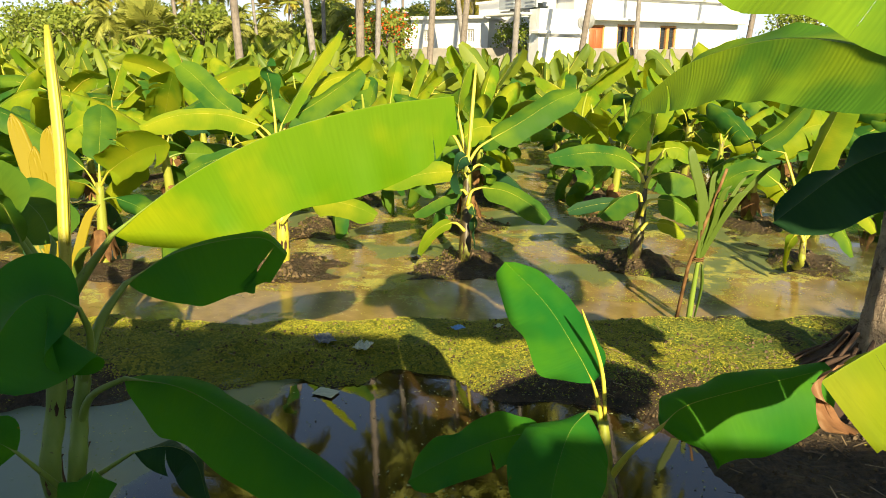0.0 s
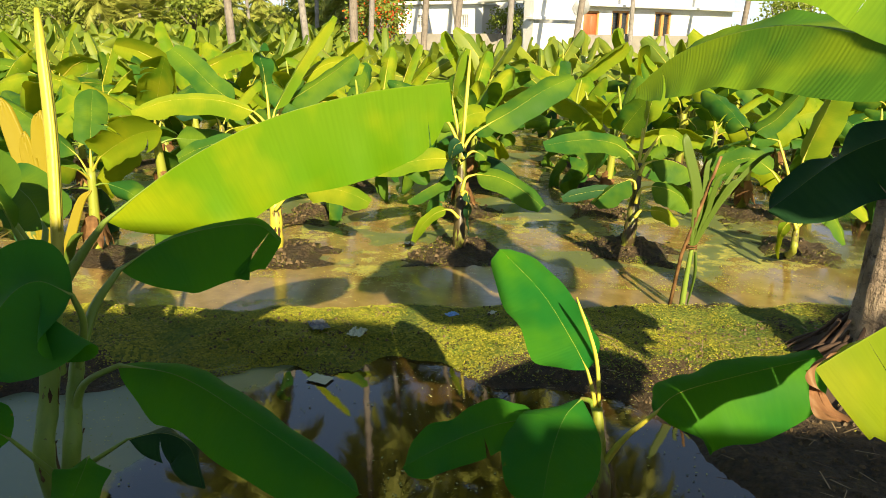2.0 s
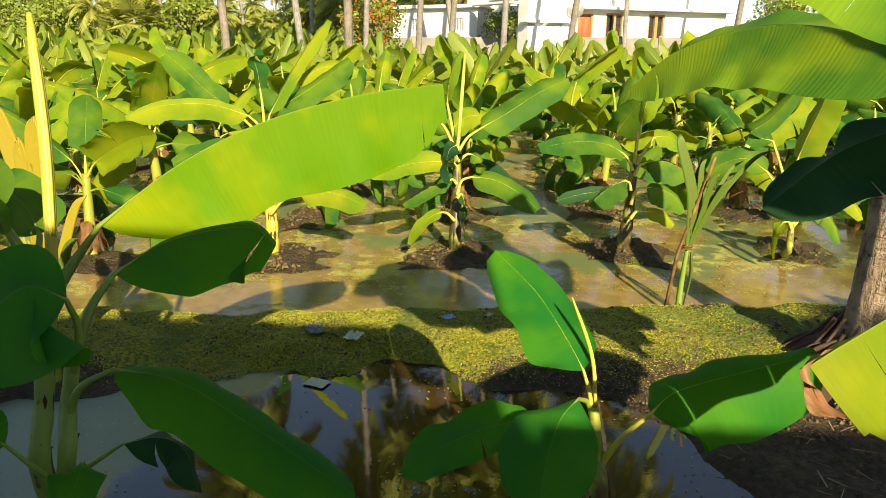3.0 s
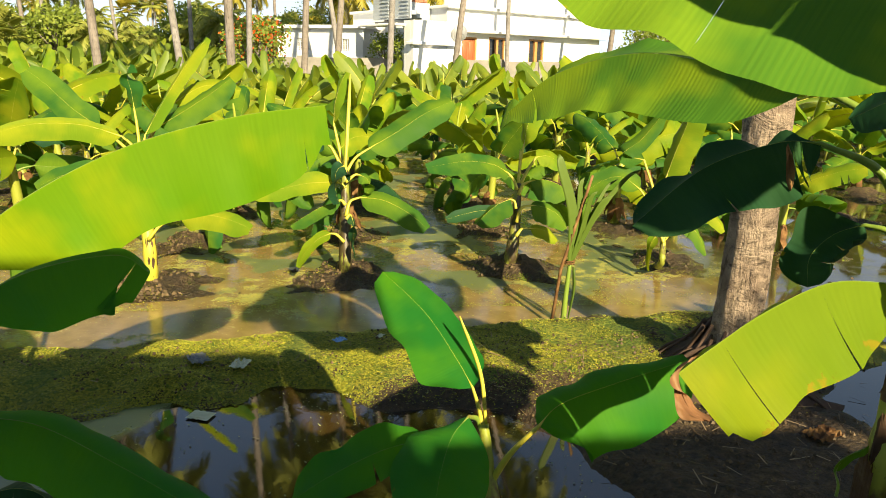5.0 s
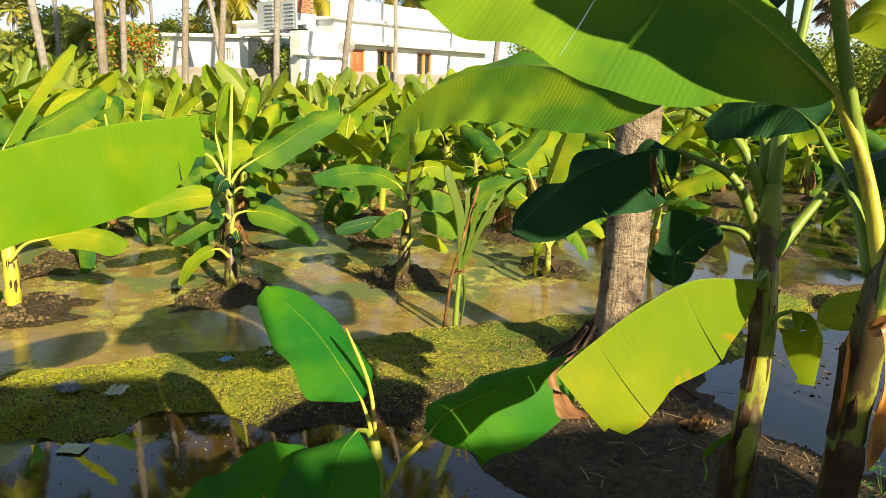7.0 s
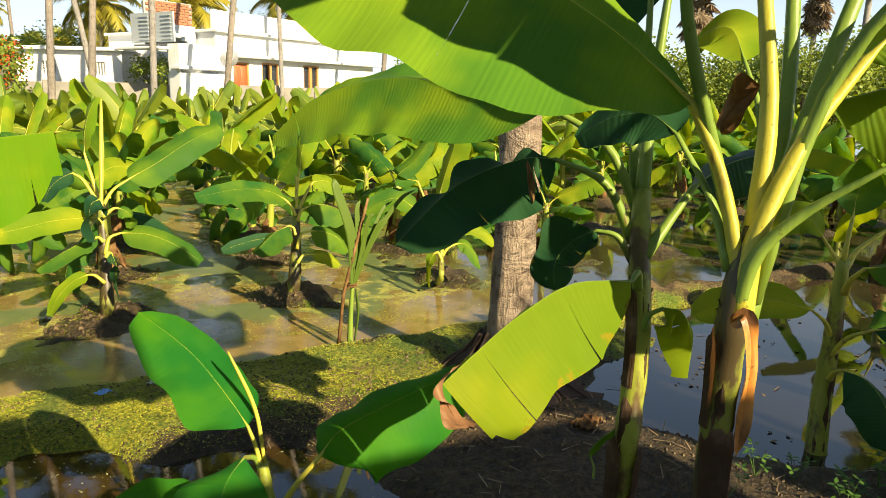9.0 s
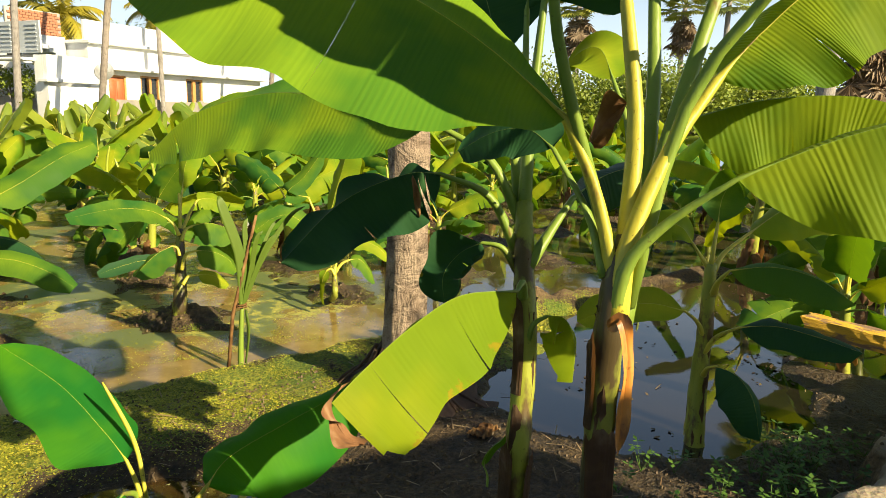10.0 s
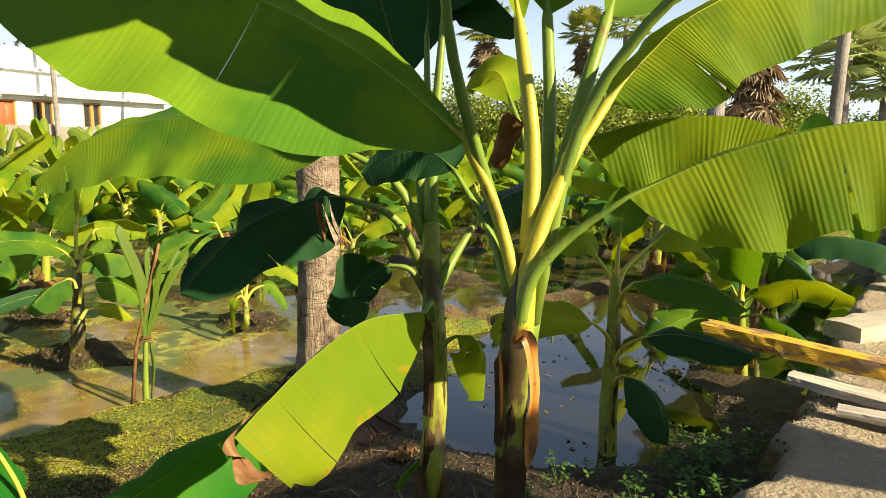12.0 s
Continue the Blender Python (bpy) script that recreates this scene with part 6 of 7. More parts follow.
plant_g = thing("banana_plant", Matrix(), "banana plant with dark hanging old leaves and new spear", "banana plant")
trunk(plant_g, [(0.31, 5.86, -0.05), (0.319, 5.78, 0.153), (0.321, 5.895, 0.534), (0.319, 6.01, 0.916)], [0.06290499999999999, 0.0547, 0.0448, 0.0298], STEM_BROWN, "stem")
leaf(plant_g, [(0.321, 5.917, 0.781), (0.29, 5.926, 0.819), (0.24, 5.926, 0.828)], [(0.24, 5.926, 0.828), (-0.0, 5.806, 0.832), (-0.226, 5.677, 0.801), (-0.445, 5.553, 0.785)], 0, LEAF_BRIGHT, 0.0197, 0.0143, STALK_PALE, halves=(((0.1, -0.54, -0.83), 0.112, 0.2), ((-0.06, 0.68, 0.73), 0.094, -0.25)), tears=(), seed=71, n=18, m=4, blunt=0.45, tip=0.7, start=0.16)
leaf(plant_g, [(0.328, 5.826, 0.65), (0.292, 5.835, 0.687), (0.249, 5.826, 0.668)], [(0.249, 5.826, 0.668), (0.123, 5.806, 0.629), (-0.021, 5.773, 0.552), (-0.135, 5.742, 0.476)], 0, LEAF, 0.0196, 0.0147, STALK_PALE, halves=(((0.1, -0.54, -0.83), 0.108, 0.2), ((-0.05, 0.83, -0.55), 0.098, -0.3)), tears=(), seed=72, n=18, m=4, blunt=0.45, tip=0.7, start=0.16)
leaf(plant_g, [(0.32, 5.685, 0.358), (0.256, 5.699, 0.417), (0.207, 5.698, 0.426)], [(0.207, 5.698, 0.426), (0.097, 5.676, 0.378), (-0.006, 5.638, 0.275), (-0.065, 5.598, 0.153)], 0, LEAF_YELLOW, 0.0194, 0.0145, STALK_PALE, halves=(((0.1, -0.54, -0.83), 0.062, 0.2), ((-0.06, 0.68, 0.73), 0.051, -0.25)), tears=(), seed=73, n=18, m=4, blunt=0.45, tip=0.7, start=0.16)
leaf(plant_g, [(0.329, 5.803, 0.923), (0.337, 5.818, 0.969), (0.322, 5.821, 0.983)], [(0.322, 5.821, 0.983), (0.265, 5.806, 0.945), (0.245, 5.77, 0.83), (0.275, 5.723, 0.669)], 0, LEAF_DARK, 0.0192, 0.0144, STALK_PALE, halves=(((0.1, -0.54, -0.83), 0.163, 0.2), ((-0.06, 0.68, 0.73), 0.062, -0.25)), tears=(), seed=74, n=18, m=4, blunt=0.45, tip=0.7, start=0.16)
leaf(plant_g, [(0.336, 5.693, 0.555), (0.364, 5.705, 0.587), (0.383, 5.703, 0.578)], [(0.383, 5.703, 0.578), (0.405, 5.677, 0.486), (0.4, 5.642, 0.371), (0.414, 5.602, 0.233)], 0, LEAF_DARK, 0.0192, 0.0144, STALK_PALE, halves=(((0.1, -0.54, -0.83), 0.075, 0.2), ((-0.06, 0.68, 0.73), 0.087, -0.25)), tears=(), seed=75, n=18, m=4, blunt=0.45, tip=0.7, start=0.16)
leaf(plant_g, [(0.329, 5.847, 0.545), (0.364, 5.885, 0.664), (0.451, 5.901, 0.698)], [(0.451, 5.901, 0.698), (0.658, 5.84, 0.68), (0.863, 5.757, 0.589), (1.026, 5.661, 0.469)], 0, LEAF, 0.0197, 0.0145, STALK_PALE, halves=(((0.1, -0.54, -0.83), 0.125, 0.2), ((-0.06, 0.68, 0.73), 0.088, -0.25)), tears=(), seed=76, n=18, m=4, blunt=0.45, tip=0.7, start=0.16)
leaf(plant_g, [(0.322, 6.053, 0.884), (0.408, 6.098, 1.015), (0.526, 6.129, 1.093)], [(0.526, 6.129, 1.093), (0.768, 6.253, 1.219), (1.046, 6.393, 1.387), (1.305, 6.512, 1.494)], 0, LEAF, 0.0201, 0.0154, STALK_PALE, halves=(((0.1, -0.54, -0.83), 0.160, 0.2), ((-0.06, 0.68, 0.73), 0.133, -0.25)), tears=(), seed=77, n=18, m=4, blunt=0.45, tip=0.7, start=0.16)
leaf(plant_g, [(0.303, 6.256, 0.867), (0.263, 6.286, 0.976), (0.235, 6.302, 1.035)], [(0.235, 6.302, 1.035), (0.357, 6.446, 1.14), (0.485, 6.564, 1.156), (0.648, 6.662, 1.096)], 0, LEAF_BRIGHT, 0.0207, 0.016, STALK_PALE, halves=(((0.1, -0.54, -0.83), 0.125, 0.2), ((-0.06, 0.68, 0.73), 0.111, -0.25)), tears=(), seed=78, n=18, m=4, blunt=0.45, tip=0.7, start=0.16)
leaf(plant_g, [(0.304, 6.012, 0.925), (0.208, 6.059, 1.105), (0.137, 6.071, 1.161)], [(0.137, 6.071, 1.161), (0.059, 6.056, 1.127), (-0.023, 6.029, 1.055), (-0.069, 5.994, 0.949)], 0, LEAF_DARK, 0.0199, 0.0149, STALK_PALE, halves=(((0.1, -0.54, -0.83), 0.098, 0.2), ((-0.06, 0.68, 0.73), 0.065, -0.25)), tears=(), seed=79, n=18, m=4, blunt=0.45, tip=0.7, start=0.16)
leaf(plant_g, [(0.307, 6.162, 0.902), (0.253, 6.229, 1.136), (0.217, 6.273, 1.292)], [(0.217, 6.273, 1.292), (0.227, 6.322, 1.453), (0.273, 6.377, 1.625), (0.33, 6.416, 1.742)], 0, LEAF_BRIGHT, 0.0204, 0.0153, STALK_PALE, halves=(((0.1, -0.54, -0.83), 0.086, 0.2), ((-0.06, 0.68, 0.73), 0.060, -0.25)), tears=(), seed=80, n=18, m=4, blunt=0.45, tip=0.7, start=0.16)
leaf(plant_g, [(0.331, 5.882, 0.837), (0.407, 5.905, 0.894), (0.446, 5.908, 0.895)], [(0.446, 5.908, 0.895), (0.506, 5.902, 0.863), (0.537, 5.887, 0.807), (0.51, 5.864, 0.736)], 0, LEAF, 0.0196, 0.0147, STALK_PALE, halves=(((0.1, -0.54, -0.83), 0.077, 0.2), ((-0.06, 0.68, 0.73), 0.051, -0.25)), tears=(), seed=81, n=18, m=4, blunt=0.45, tip=0.7, start=0.16)
spear(plant_g, [(0.324, 6.01, 0.916), (0.346, 6.126, 1.297), (0.37, 6.309, 1.725)], 0.0159, STALK_PALE)

plant_h = thing("banana_plant", Matrix(), "young banana plant with a reddish dried foot", "banana plant")
trunk(plant_h, [(1.8, 6.0, -0.05), (1.807, 5.886, 0.171), (1.847, 5.975, 0.457), (1.876, 6.077, 0.791)], [0.068655, 0.0597, 0.0448, 0.0298], STEM_BROWN, "stem")
leaf(plant_h, [(1.857, 6.012, 0.752), (1.825, 6.035, 0.837), (1.774, 6.049, 0.893)], [(1.774, 6.049, 0.893), (1.616, 5.96, 0.981), (1.36, 5.85, 1.021), (1.012, 5.712, 0.986)], 0, LEAF, 0.0197, 0.0143, STALK_PALE, halves=(((0.1, -0.54, -0.83), 0.137, 0.2), ((-0.06, 0.68, 0.73), 0.074, -0.25)), tears=(), seed=82, n=18, m=4, blunt=0.45, tip=0.7, start=0.16)
leaf(plant_h, [(1.822, 5.862, 0.608), (1.81, 5.879, 0.668), (1.771, 5.882, 0.686)], [(1.771, 5.882, 0.686), (1.652, 5.859, 0.638), (1.543, 5.828, 0.558), (1.463, 5.798, 0.478)], 0, LEAF, 0.0194, 0.0145, STALK_PALE, halves=(((0.1, -0.54, -0.83), 0.164, 0.2), ((-0.05, 0.83, -0.55), 0.147, -0.3)), tears=(), seed=83, n=18, m=4, blunt=0.45, tip=0.7, start=0.16)
leaf(plant_h, [(1.844, 6.003, 0.552), (1.754, 6.004, 0.575), (1.665, 5.995, 0.564)], [(1.665, 5.995, 0.564), (1.517, 5.983, 0.558), (1.359, 5.963, 0.528), (1.211, 5.941, 0.488)], 0, LEAF_DARK, 0.0199, 0.0149, STALK_PALE, halves=(((0.1, -0.54, -0.83), 0.072, 0.2), ((-0.06, 0.68, 0.73), 0.052, -0.25)), tears=(), seed=84, n=18, m=4, blunt=0.45, tip=0.7, start=0.16)
leaf(plant_h, [(1.897, 6.121, 0.758), (1.978, 6.17, 0.903), (2.059, 6.21, 1.015)], [(2.059, 6.21, 1.015), (2.149, 6.219, 1.026), (2.225, 6.217, 1.002), (2.328, 6.195, 0.908)], 0, LEAF_BRIGHT, 0.0201, 0.015, STALK_PALE, halves=(((0.1, -0.54, -0.83), 0.104, 0.2), ((-0.06, 0.68, 0.73), 0.091, -0.25)), tears=(), seed=85, n=18, m=4, blunt=0.45, tip=0.7, start=0.16)
leaf(plant_h, [(1.869, 5.999, 0.705), (1.91, 6.027, 0.791), (1.973, 6.04, 0.82)], [(1.973, 6.04, 0.82), (2.106, 6.053, 0.831), (2.23, 6.05, 0.794), (2.355, 6.036, 0.72)], 0, LEAF, 0.0197, 0.0148, STALK_PALE, halves=(((0.1, -0.54, -0.83), 0.192, 0.2), ((-0.05, 0.83, -0.55), 0.173, -0.3)), tears=(), seed=86, n=18, m=4, blunt=0.45, tip=0.7, start=0.16)
leaf(plant_h, [(1.836, 5.877, 0.48), (1.881, 5.915, 0.598), (1.968, 5.928, 0.622)], [(1.968, 5.928, 0.622), (2.101, 5.931, 0.6), (2.225, 5.918, 0.531), (2.302, 5.888, 0.415)], 0, LEAF, 0.0196, 0.0147, STALK_PALE, halves=(((0.1, -0.54, -0.83), 0.152, 0.2), ((-0.06, 0.68, 0.73), 0.064, -0.25)), tears=(), seed=87, n=18, m=4, blunt=0.45, tip=0.7, start=0.16)
leaf(plant_h, [(1.82, 5.792, 0.375), (1.876, 5.814, 0.436), (1.949, 5.819, 0.437)], [(1.949, 5.819, 0.437), (2.061, 5.821, 0.42), (2.144, 5.813, 0.374), (2.199, 5.8, 0.319)], 0, LEAF_BRIGHT, 0.0194, 0.0145, STALK_PALE, halves=(((0.1, -0.54, -0.83), 0.082, 0.2), ((-0.06, 0.68, 0.73), 0.051, -0.25)), tears=(), seed=88, n=18, m=4, blunt=0.45, tip=0.7, start=0.16)
leaf(plant_h, [(1.908, 6.229, 0.765), (1.932, 6.289, 0.961), (1.968, 6.336, 1.107)], [(1.968, 6.336, 1.107), (2.012, 6.398, 1.303), (2.109, 6.449, 1.451), (2.26, 6.474, 1.501)], 0, LEAF_BRIGHT, 0.0204, 0.0153, STALK_PALE, halves=(((0.1, -0.54, -0.83), 0.120, 0.2), ((-0.06, 0.68, 0.73), 0.092, -0.25)), tears=(), seed=89, n=18, m=4, blunt=0.45, tip=0.7, start=0.16)
spear(plant_h, [(1.876, 6.077, 0.791), (1.895, 6.129, 0.958), (1.901, 6.168, 1.087)], 0.0129, STALK_PALE)

plant_i = thing("banana_plant", Matrix(), "sunlit banana plant with a pale yellow stem", "banana plant")
trunk(plant_i, [(-1.3, 5.68, -0.05), (-1.277, 5.662, 0.29), (-1.319, 5.772, 0.668), (-1.351, 5.884, 1.045)], [0.062444999999999994, 0.0543, 0.0444, 0.0345], STALK_PALE, "stem")
leaf(plant_i, [(-1.259, 5.594, 0.409), (-1.151, 5.636, 0.526), (-1.007, 5.656, 0.56)], [(-1.007, 5.656, 0.56), (-0.799, 5.614, 0.605), (-0.592, 5.55, 0.576), (-0.413, 5.475, 0.52)], 0, LEAF_BRIGHT, 0.0194, 0.0142, STALK_PALE, halves=(((0.1, -0.54, -0.83), 0.124, 0.2), ((-0.06, 0.68, 0.73), 0.074, -0.25)), tears=(), seed=91, n=18, m=4, blunt=0.45, tip=0.7, start=0.16)
leaf(plant_i, [(-1.372, 5.969, 0.984), (-1.366, 6.005, 1.104), (-1.349, 6.035, 1.201)], [(-1.349, 6.035, 1.201), (-1.208, 6.125, 1.467), (-1.018, 6.232, 1.781), (-0.846, 6.313, 2.009)], 0, LEAF_BRIGHT, 0.0201, 0.015, STALK_PALE, halves=(((0.1, -0.54, -0.83), 0.098, 0.2), ((-0.06, 0.68, 0.73), 0.058, -0.25)), tears=(), seed=92, n=18, m=4, blunt=0.45, tip=0.7, start=0.16)
leaf(plant_i, [(-1.317, 5.771, 1.012), (-1.38, 5.806, 1.141), (-1.464, 5.823, 1.215)], [(-1.464, 5.823, 1.215), (-1.742, 5.729, 1.313), (-2.075, 5.603, 1.318), (-2.356, 5.452, 1.226)], 0, LEAF_BRIGHT, 0.0194, 0.0141, STALK_PALE, halves=(((0.1, -0.54, -0.83), 0.170, 0.2), ((-0.06, 0.68, 0.73), 0.048, -0.25)), tears=(), seed=93, n=18, m=4, blunt=0.45, tip=0.7, start=0.16)
leaf(plant_i, [(-1.405, 6.074, 0.995), (-1.34, 6.138, 1.191), (-1.267, 6.165, 1.265)], [(-1.267, 6.165, 1.265), (-1.067, 6.216, 1.389), (-0.843, 6.276, 1.538), (-0.67, 6.328, 1.672)], 0, LEAF, 0.0204, 0.0153, STALK_PALE, halves=(((0.1, -0.54, -0.83), 0.159, 0.2), ((-0.06, 0.68, 0.73), 0.092, -0.25)), tears=(), seed=94, n=18, m=4, blunt=0.45, tip=0.7, start=0.16)
leaf(plant_i, [(-1.384, 5.982, 1.032), (-1.412, 6.053, 1.272), (-1.436, 6.094, 1.416)], [(-1.436, 6.094, 1.416), (-1.461, 6.136, 1.56), (-1.495, 6.17, 1.679), (-1.468, 6.2, 1.776)], 0, LEAF, 0.0201, 0.015, STALK_PALE, halves=(((0.1, -0.54, -0.83), 0.104, 0.2), ((-0.06, 0.68, 0.73), 0.117, -0.25)), tears=(), seed=95, n=18, m=4, blunt=0.45, tip=0.7, start=0.16)
leaf(plant_i, [(-1.414, 6.066, 0.97), (-1.593, 6.105, 1.139), (-1.749, 6.131, 1.259)], [(-1.749, 6.131, 1.259), (-1.958, 6.16, 1.403), (-2.167, 6.204, 1.596), (-2.324, 6.229, 1.716)], 0, LEAF, 0.0204, 0.0153, STALK_PALE, halves=(((0.1, -0.54, -0.83), 0.146, 0.2), ((-0.06, 0.68, 0.73), 0.120, -0.25)), tears=(), seed=96, n=18, m=4, blunt=0.45, tip=0.7, start=0.16)
leaf(plant_i, [(-1.26, 5.62, 0.844), (-1.397, 5.649, 0.97), (-1.541, 5.644, 0.987)], [(-1.541, 5.644, 0.987), (-1.73, 5.625, 0.966), (-1.918, 5.594, 0.905), (-2.059, 5.563, 0.834)], 0, LEAF, 0.0191, 0.0143, STALK_PALE, halves=(((0.1, -0.54, -0.83), 0.099, 0.2), ((-0.06, 0.68, 0.73), 0.074, -0.25)), tears=(), seed=97, n=18, m=4, blunt=0.45, tip=0.7, start=0.16)
leaf(plant_i, [(-1.437, 6.173, 0.981), (-1.322, 6.263, 1.255), (-1.174, 6.333, 1.455)], [(-1.174, 6.333, 1.455), (-0.971, 6.385, 1.582), (-0.817, 6.403, 1.608), (-0.609, 6.403, 1.561)], 0, LEAF_BRIGHT, 0.0207, 0.0155, STALK_PALE, halves=(((0.1, -0.54, -0.83), 0.135, 0.2), ((-0.06, 0.68, 0.73), 0.095, -0.25)), tears=(), seed=98, n=18, m=4, blunt=0.45, tip=0.7, start=0.16)

plant_j = thing("banana_plant", Matrix(), "small banana plant with two drooping leaves", "banana plant")
trunk(plant_j, [(3.26, 6.12, -0.03), (3.101, 5.617, 0.166), (3.111, 5.647, 0.292), (3.125, 5.675, 0.417)], [0.032775, 0.0285, 0.0259, 0.0207], STEM, "stem")
leaf(plant_j, [(3.103, 5.612, 0.354), (3.075, 5.634, 0.413), (3.035, 5.642, 0.402)], [(3.035, 5.642, 0.402), (2.992, 5.633, 0.326), (2.979, 5.611, 0.226), (2.97, 5.581, 0.101)], 0, LEAF_BRIGHT, 0.0206, 0.0154, STALK_PALE, halves=(((-0.05, -0.51, -0.86), 0.060, 0.2), ((0.14, 0.64, 0.76), 0.047, -0.25)), tears=(), seed=101, n=18, m=4, blunt=0.45, tip=0.7, start=0.16)
leaf(plant_j, [(3.123, 5.663, 0.367), (3.191, 5.665, 0.445), (3.267, 5.654, 0.477)], [(3.267, 5.654, 0.477), (3.357, 5.629, 0.47), (3.424, 5.588, 0.381), (3.47, 5.543, 0.252)], 0, LEAF, 0.0207, 0.0155, STALK_PALE, halves=(((-0.05, -0.51, -0.86), 0.087, 0.2), ((0.14, 0.64, 0.76), 0.053, -0.25)), tears=(), seed=102, n=18, m=4, blunt=0.45, tip=0.7, start=0.16)
leaf(plant_j, [(3.124, 5.669, 0.392), (3.169, 5.697, 0.544), (3.272, 5.69, 0.623)], [(3.272, 5.69, 0.623), (3.423, 5.652, 0.627), (3.546, 5.604, 0.565), (3.618, 5.558, 0.457)], 0, LEAF_BRIGHT, 0.0207, 0.0155, STALK_PALE, halves=(((-0.05, -0.51, -0.86), 0.081, 0.2), ((0.14, 0.64, 0.76), 0.053, -0.25)), tears=(), seed=103, n=18, m=4, blunt=0.45, tip=0.7, start=0.16)
leaf(plant_j, [(3.163, 5.76, 0.369), (3.151, 5.828, 0.624), (3.18, 5.887, 0.88)], [(3.18, 5.887, 0.88), (3.253, 5.921, 1.086), (3.336, 5.952, 1.292), (3.393, 5.98, 1.457)], 0, LEAF_BRIGHT, 0.021, 0.0158, STALK_PALE, halves=(((-0.05, -0.51, -0.86), 0.178, 0.2), ((0.14, 0.64, 0.76), 0.137, -0.25)), tears=(), seed=104, n=18, m=4, blunt=0.45, tip=0.7, start=0.16)
leaf(plant_j, [(3.192, 5.853, 0.346), (3.097, 5.943, 0.602), (2.999, 6.008, 0.755)], [(2.999, 6.008, 0.755), (2.847, 6.073, 0.854), (2.691, 6.106, 0.823), (2.532, 6.119, 0.715)], 0, LEAF, 0.0214, 0.016, STALK_PALE, halves=(((-0.05, -0.51, -0.86), 0.125, 0.2), ((0.14, 0.64, 0.76), 0.098, -0.25)), tears=(), seed=105, n=18, m=4, blunt=0.45, tip=0.7, start=0.16)
leaf(plant_j, [(3.192, 5.853, 0.346), (3.127, 5.962, 0.707), (3.033, 6.066, 1.015)], [(3.033, 6.066, 1.015), (2.854, 6.125, 1.061), (3.013, 6.118, 1.195), (3.202, 6.13, 1.434)], 0, LEAF, 0.0214, 0.016, STALK_PALE, halves=(((-0.05, -0.51, -0.86), 0.098, 0.2), ((0.14, 0.64, 0.76), 0.098, -0.25)), tears=(), seed=106, n=18, m=4, blunt=0.45, tip=0.7, start=0.16)

# ---- small things on mud and water ----
def weed_material(name, a, b):
    k = Mat(name)
    r = k.t.nodes.new("ShaderNodeNewGeometry").outputs["Random Per Island"]
    k.surface(k.mix(r, a, b), 0.6, None, spec=0.3)
    return k.m


WEED = weed_material("duckweed", (0.10, 0.145, 0.012), (0.46, 0.42, 0.04))
WEED_GREEN = weed_material("green_weed", (0.022, 0.070, 0.010), (0.080, 0.160, 0.020))
WEED_POOL = weed_material("pool_duckweed", (0.12, 0.16, 0.05), (0.36, 0.38, 0.16))
CLOD = weed_material("mud_clod", (0.05, 0.034, 0.018), (0.14, 0.098, 0.05))
STRAW = weed_material("straw", (0.10, 0.06, 0.03), (0.36, 0.27, 0.15))


def scatter(name, count, where, size, material, label, category, seed, flat=True, lumps=False):
    """Many tiny pieces lying on mud or water, joined into one."""
    rnd = random.Random(seed)
    s = Shape()
    made = tries = 0
    while made < count and tries < count * 12:
        tries += 1
        x, y, keep = where(rnd)
        if rnd.random() > keep:
            continue
        h0 = height(x, y)
        if lumps and h0 < 0.008:
            continue
        z = max(h0, 0.0) + 0.004
        r = size * rnd.uniform(0.5, 1.5)
        a = rnd.uniform(0, 6.28)
        d = Vector((math.cos(a), math.sin(a), rnd.uniform(-0.3, 0.5)))
        q = Vector((-math.sin(a), math.cos(a), rnd.uniform(-0.3, 0.3)))
        c = Vector((x, y, z + (0.3 * r if lumps else 0.004 * rnd.random())))
        if lumps:
            top = [c + Vector((math.cos(t) * r * rnd.uniform(0.7, 1.2), math.sin(t) * r * rnd.uniform(0.7, 1.2), -0.5 * r)) for t in (0, 1.26, 2.5, 3.8, 5.0)]
            ids = [s.add(v) for v in top]
            up = [s.add(v * 0.45 + c * 0.55 + Vector((0, 0, r * rnd.uniform(0.5, 0.9)))) for v in top]
            for i in range(5):
                s.face(ids[i], ids[(i + 1) % 5], up[(i + 1) % 5], up[i])
            s.face(*up)
        elif flat:
            s.face(s.add(c - d * r), s.add(c + q * r * 0.7), s.add(c + d * r), s.add(c - q * r * 0.7))
        else:
            e = c + d * r * 9 + Vector((0, 0, 0.01 - d.z * r * 7))
            s.face(s.add(c - q * r * 0.35), s.add(c + q * r * 0.35), s.add(e + q * r * 0.25), s.add(e - q * r * 0.25))
        made += 1
    ob = part(name, s, material, smooth=False)
    return tagged(ob, label, category, kind="stuff")


def strip(rnd):
    """The weedy strip between pool and channel, in drifts."""
    x = rnd.uniform(-2.6, 3.4)
    y = channel_mid(x) - 0.88 - 0.03 * x + rnd.gauss(0, 0.31)
    n1 = noise.noise(Vector((x * 1.1, y * 1.1, 2.0))) + 0.6 * noise.noise(Vector((x * 4, y * 4, 2.0)))
    return x, y, min(1.0, max(0.0, 0.55 + 1.2 * n1)) if height(x, y) > -0.004 else 0.0


def open_field(rnd):
    y = 5.0 + 4.5 * rnd.random() ** 1.5
    x = rnd.uniform(-3.4, 1.2 + 0.8 * (y - 3))
    n1 = noise.noise(Vector((x * 0.9, y * 0.9, 7.0))) + 0.5 * noise.noise(Vector((x * 3, y * 3, 5.0)))
    return x, y, min(1.0, max(0.0, 0.25 + 1.5 * n1)) * (1.0 if x < 3 else 0.3)


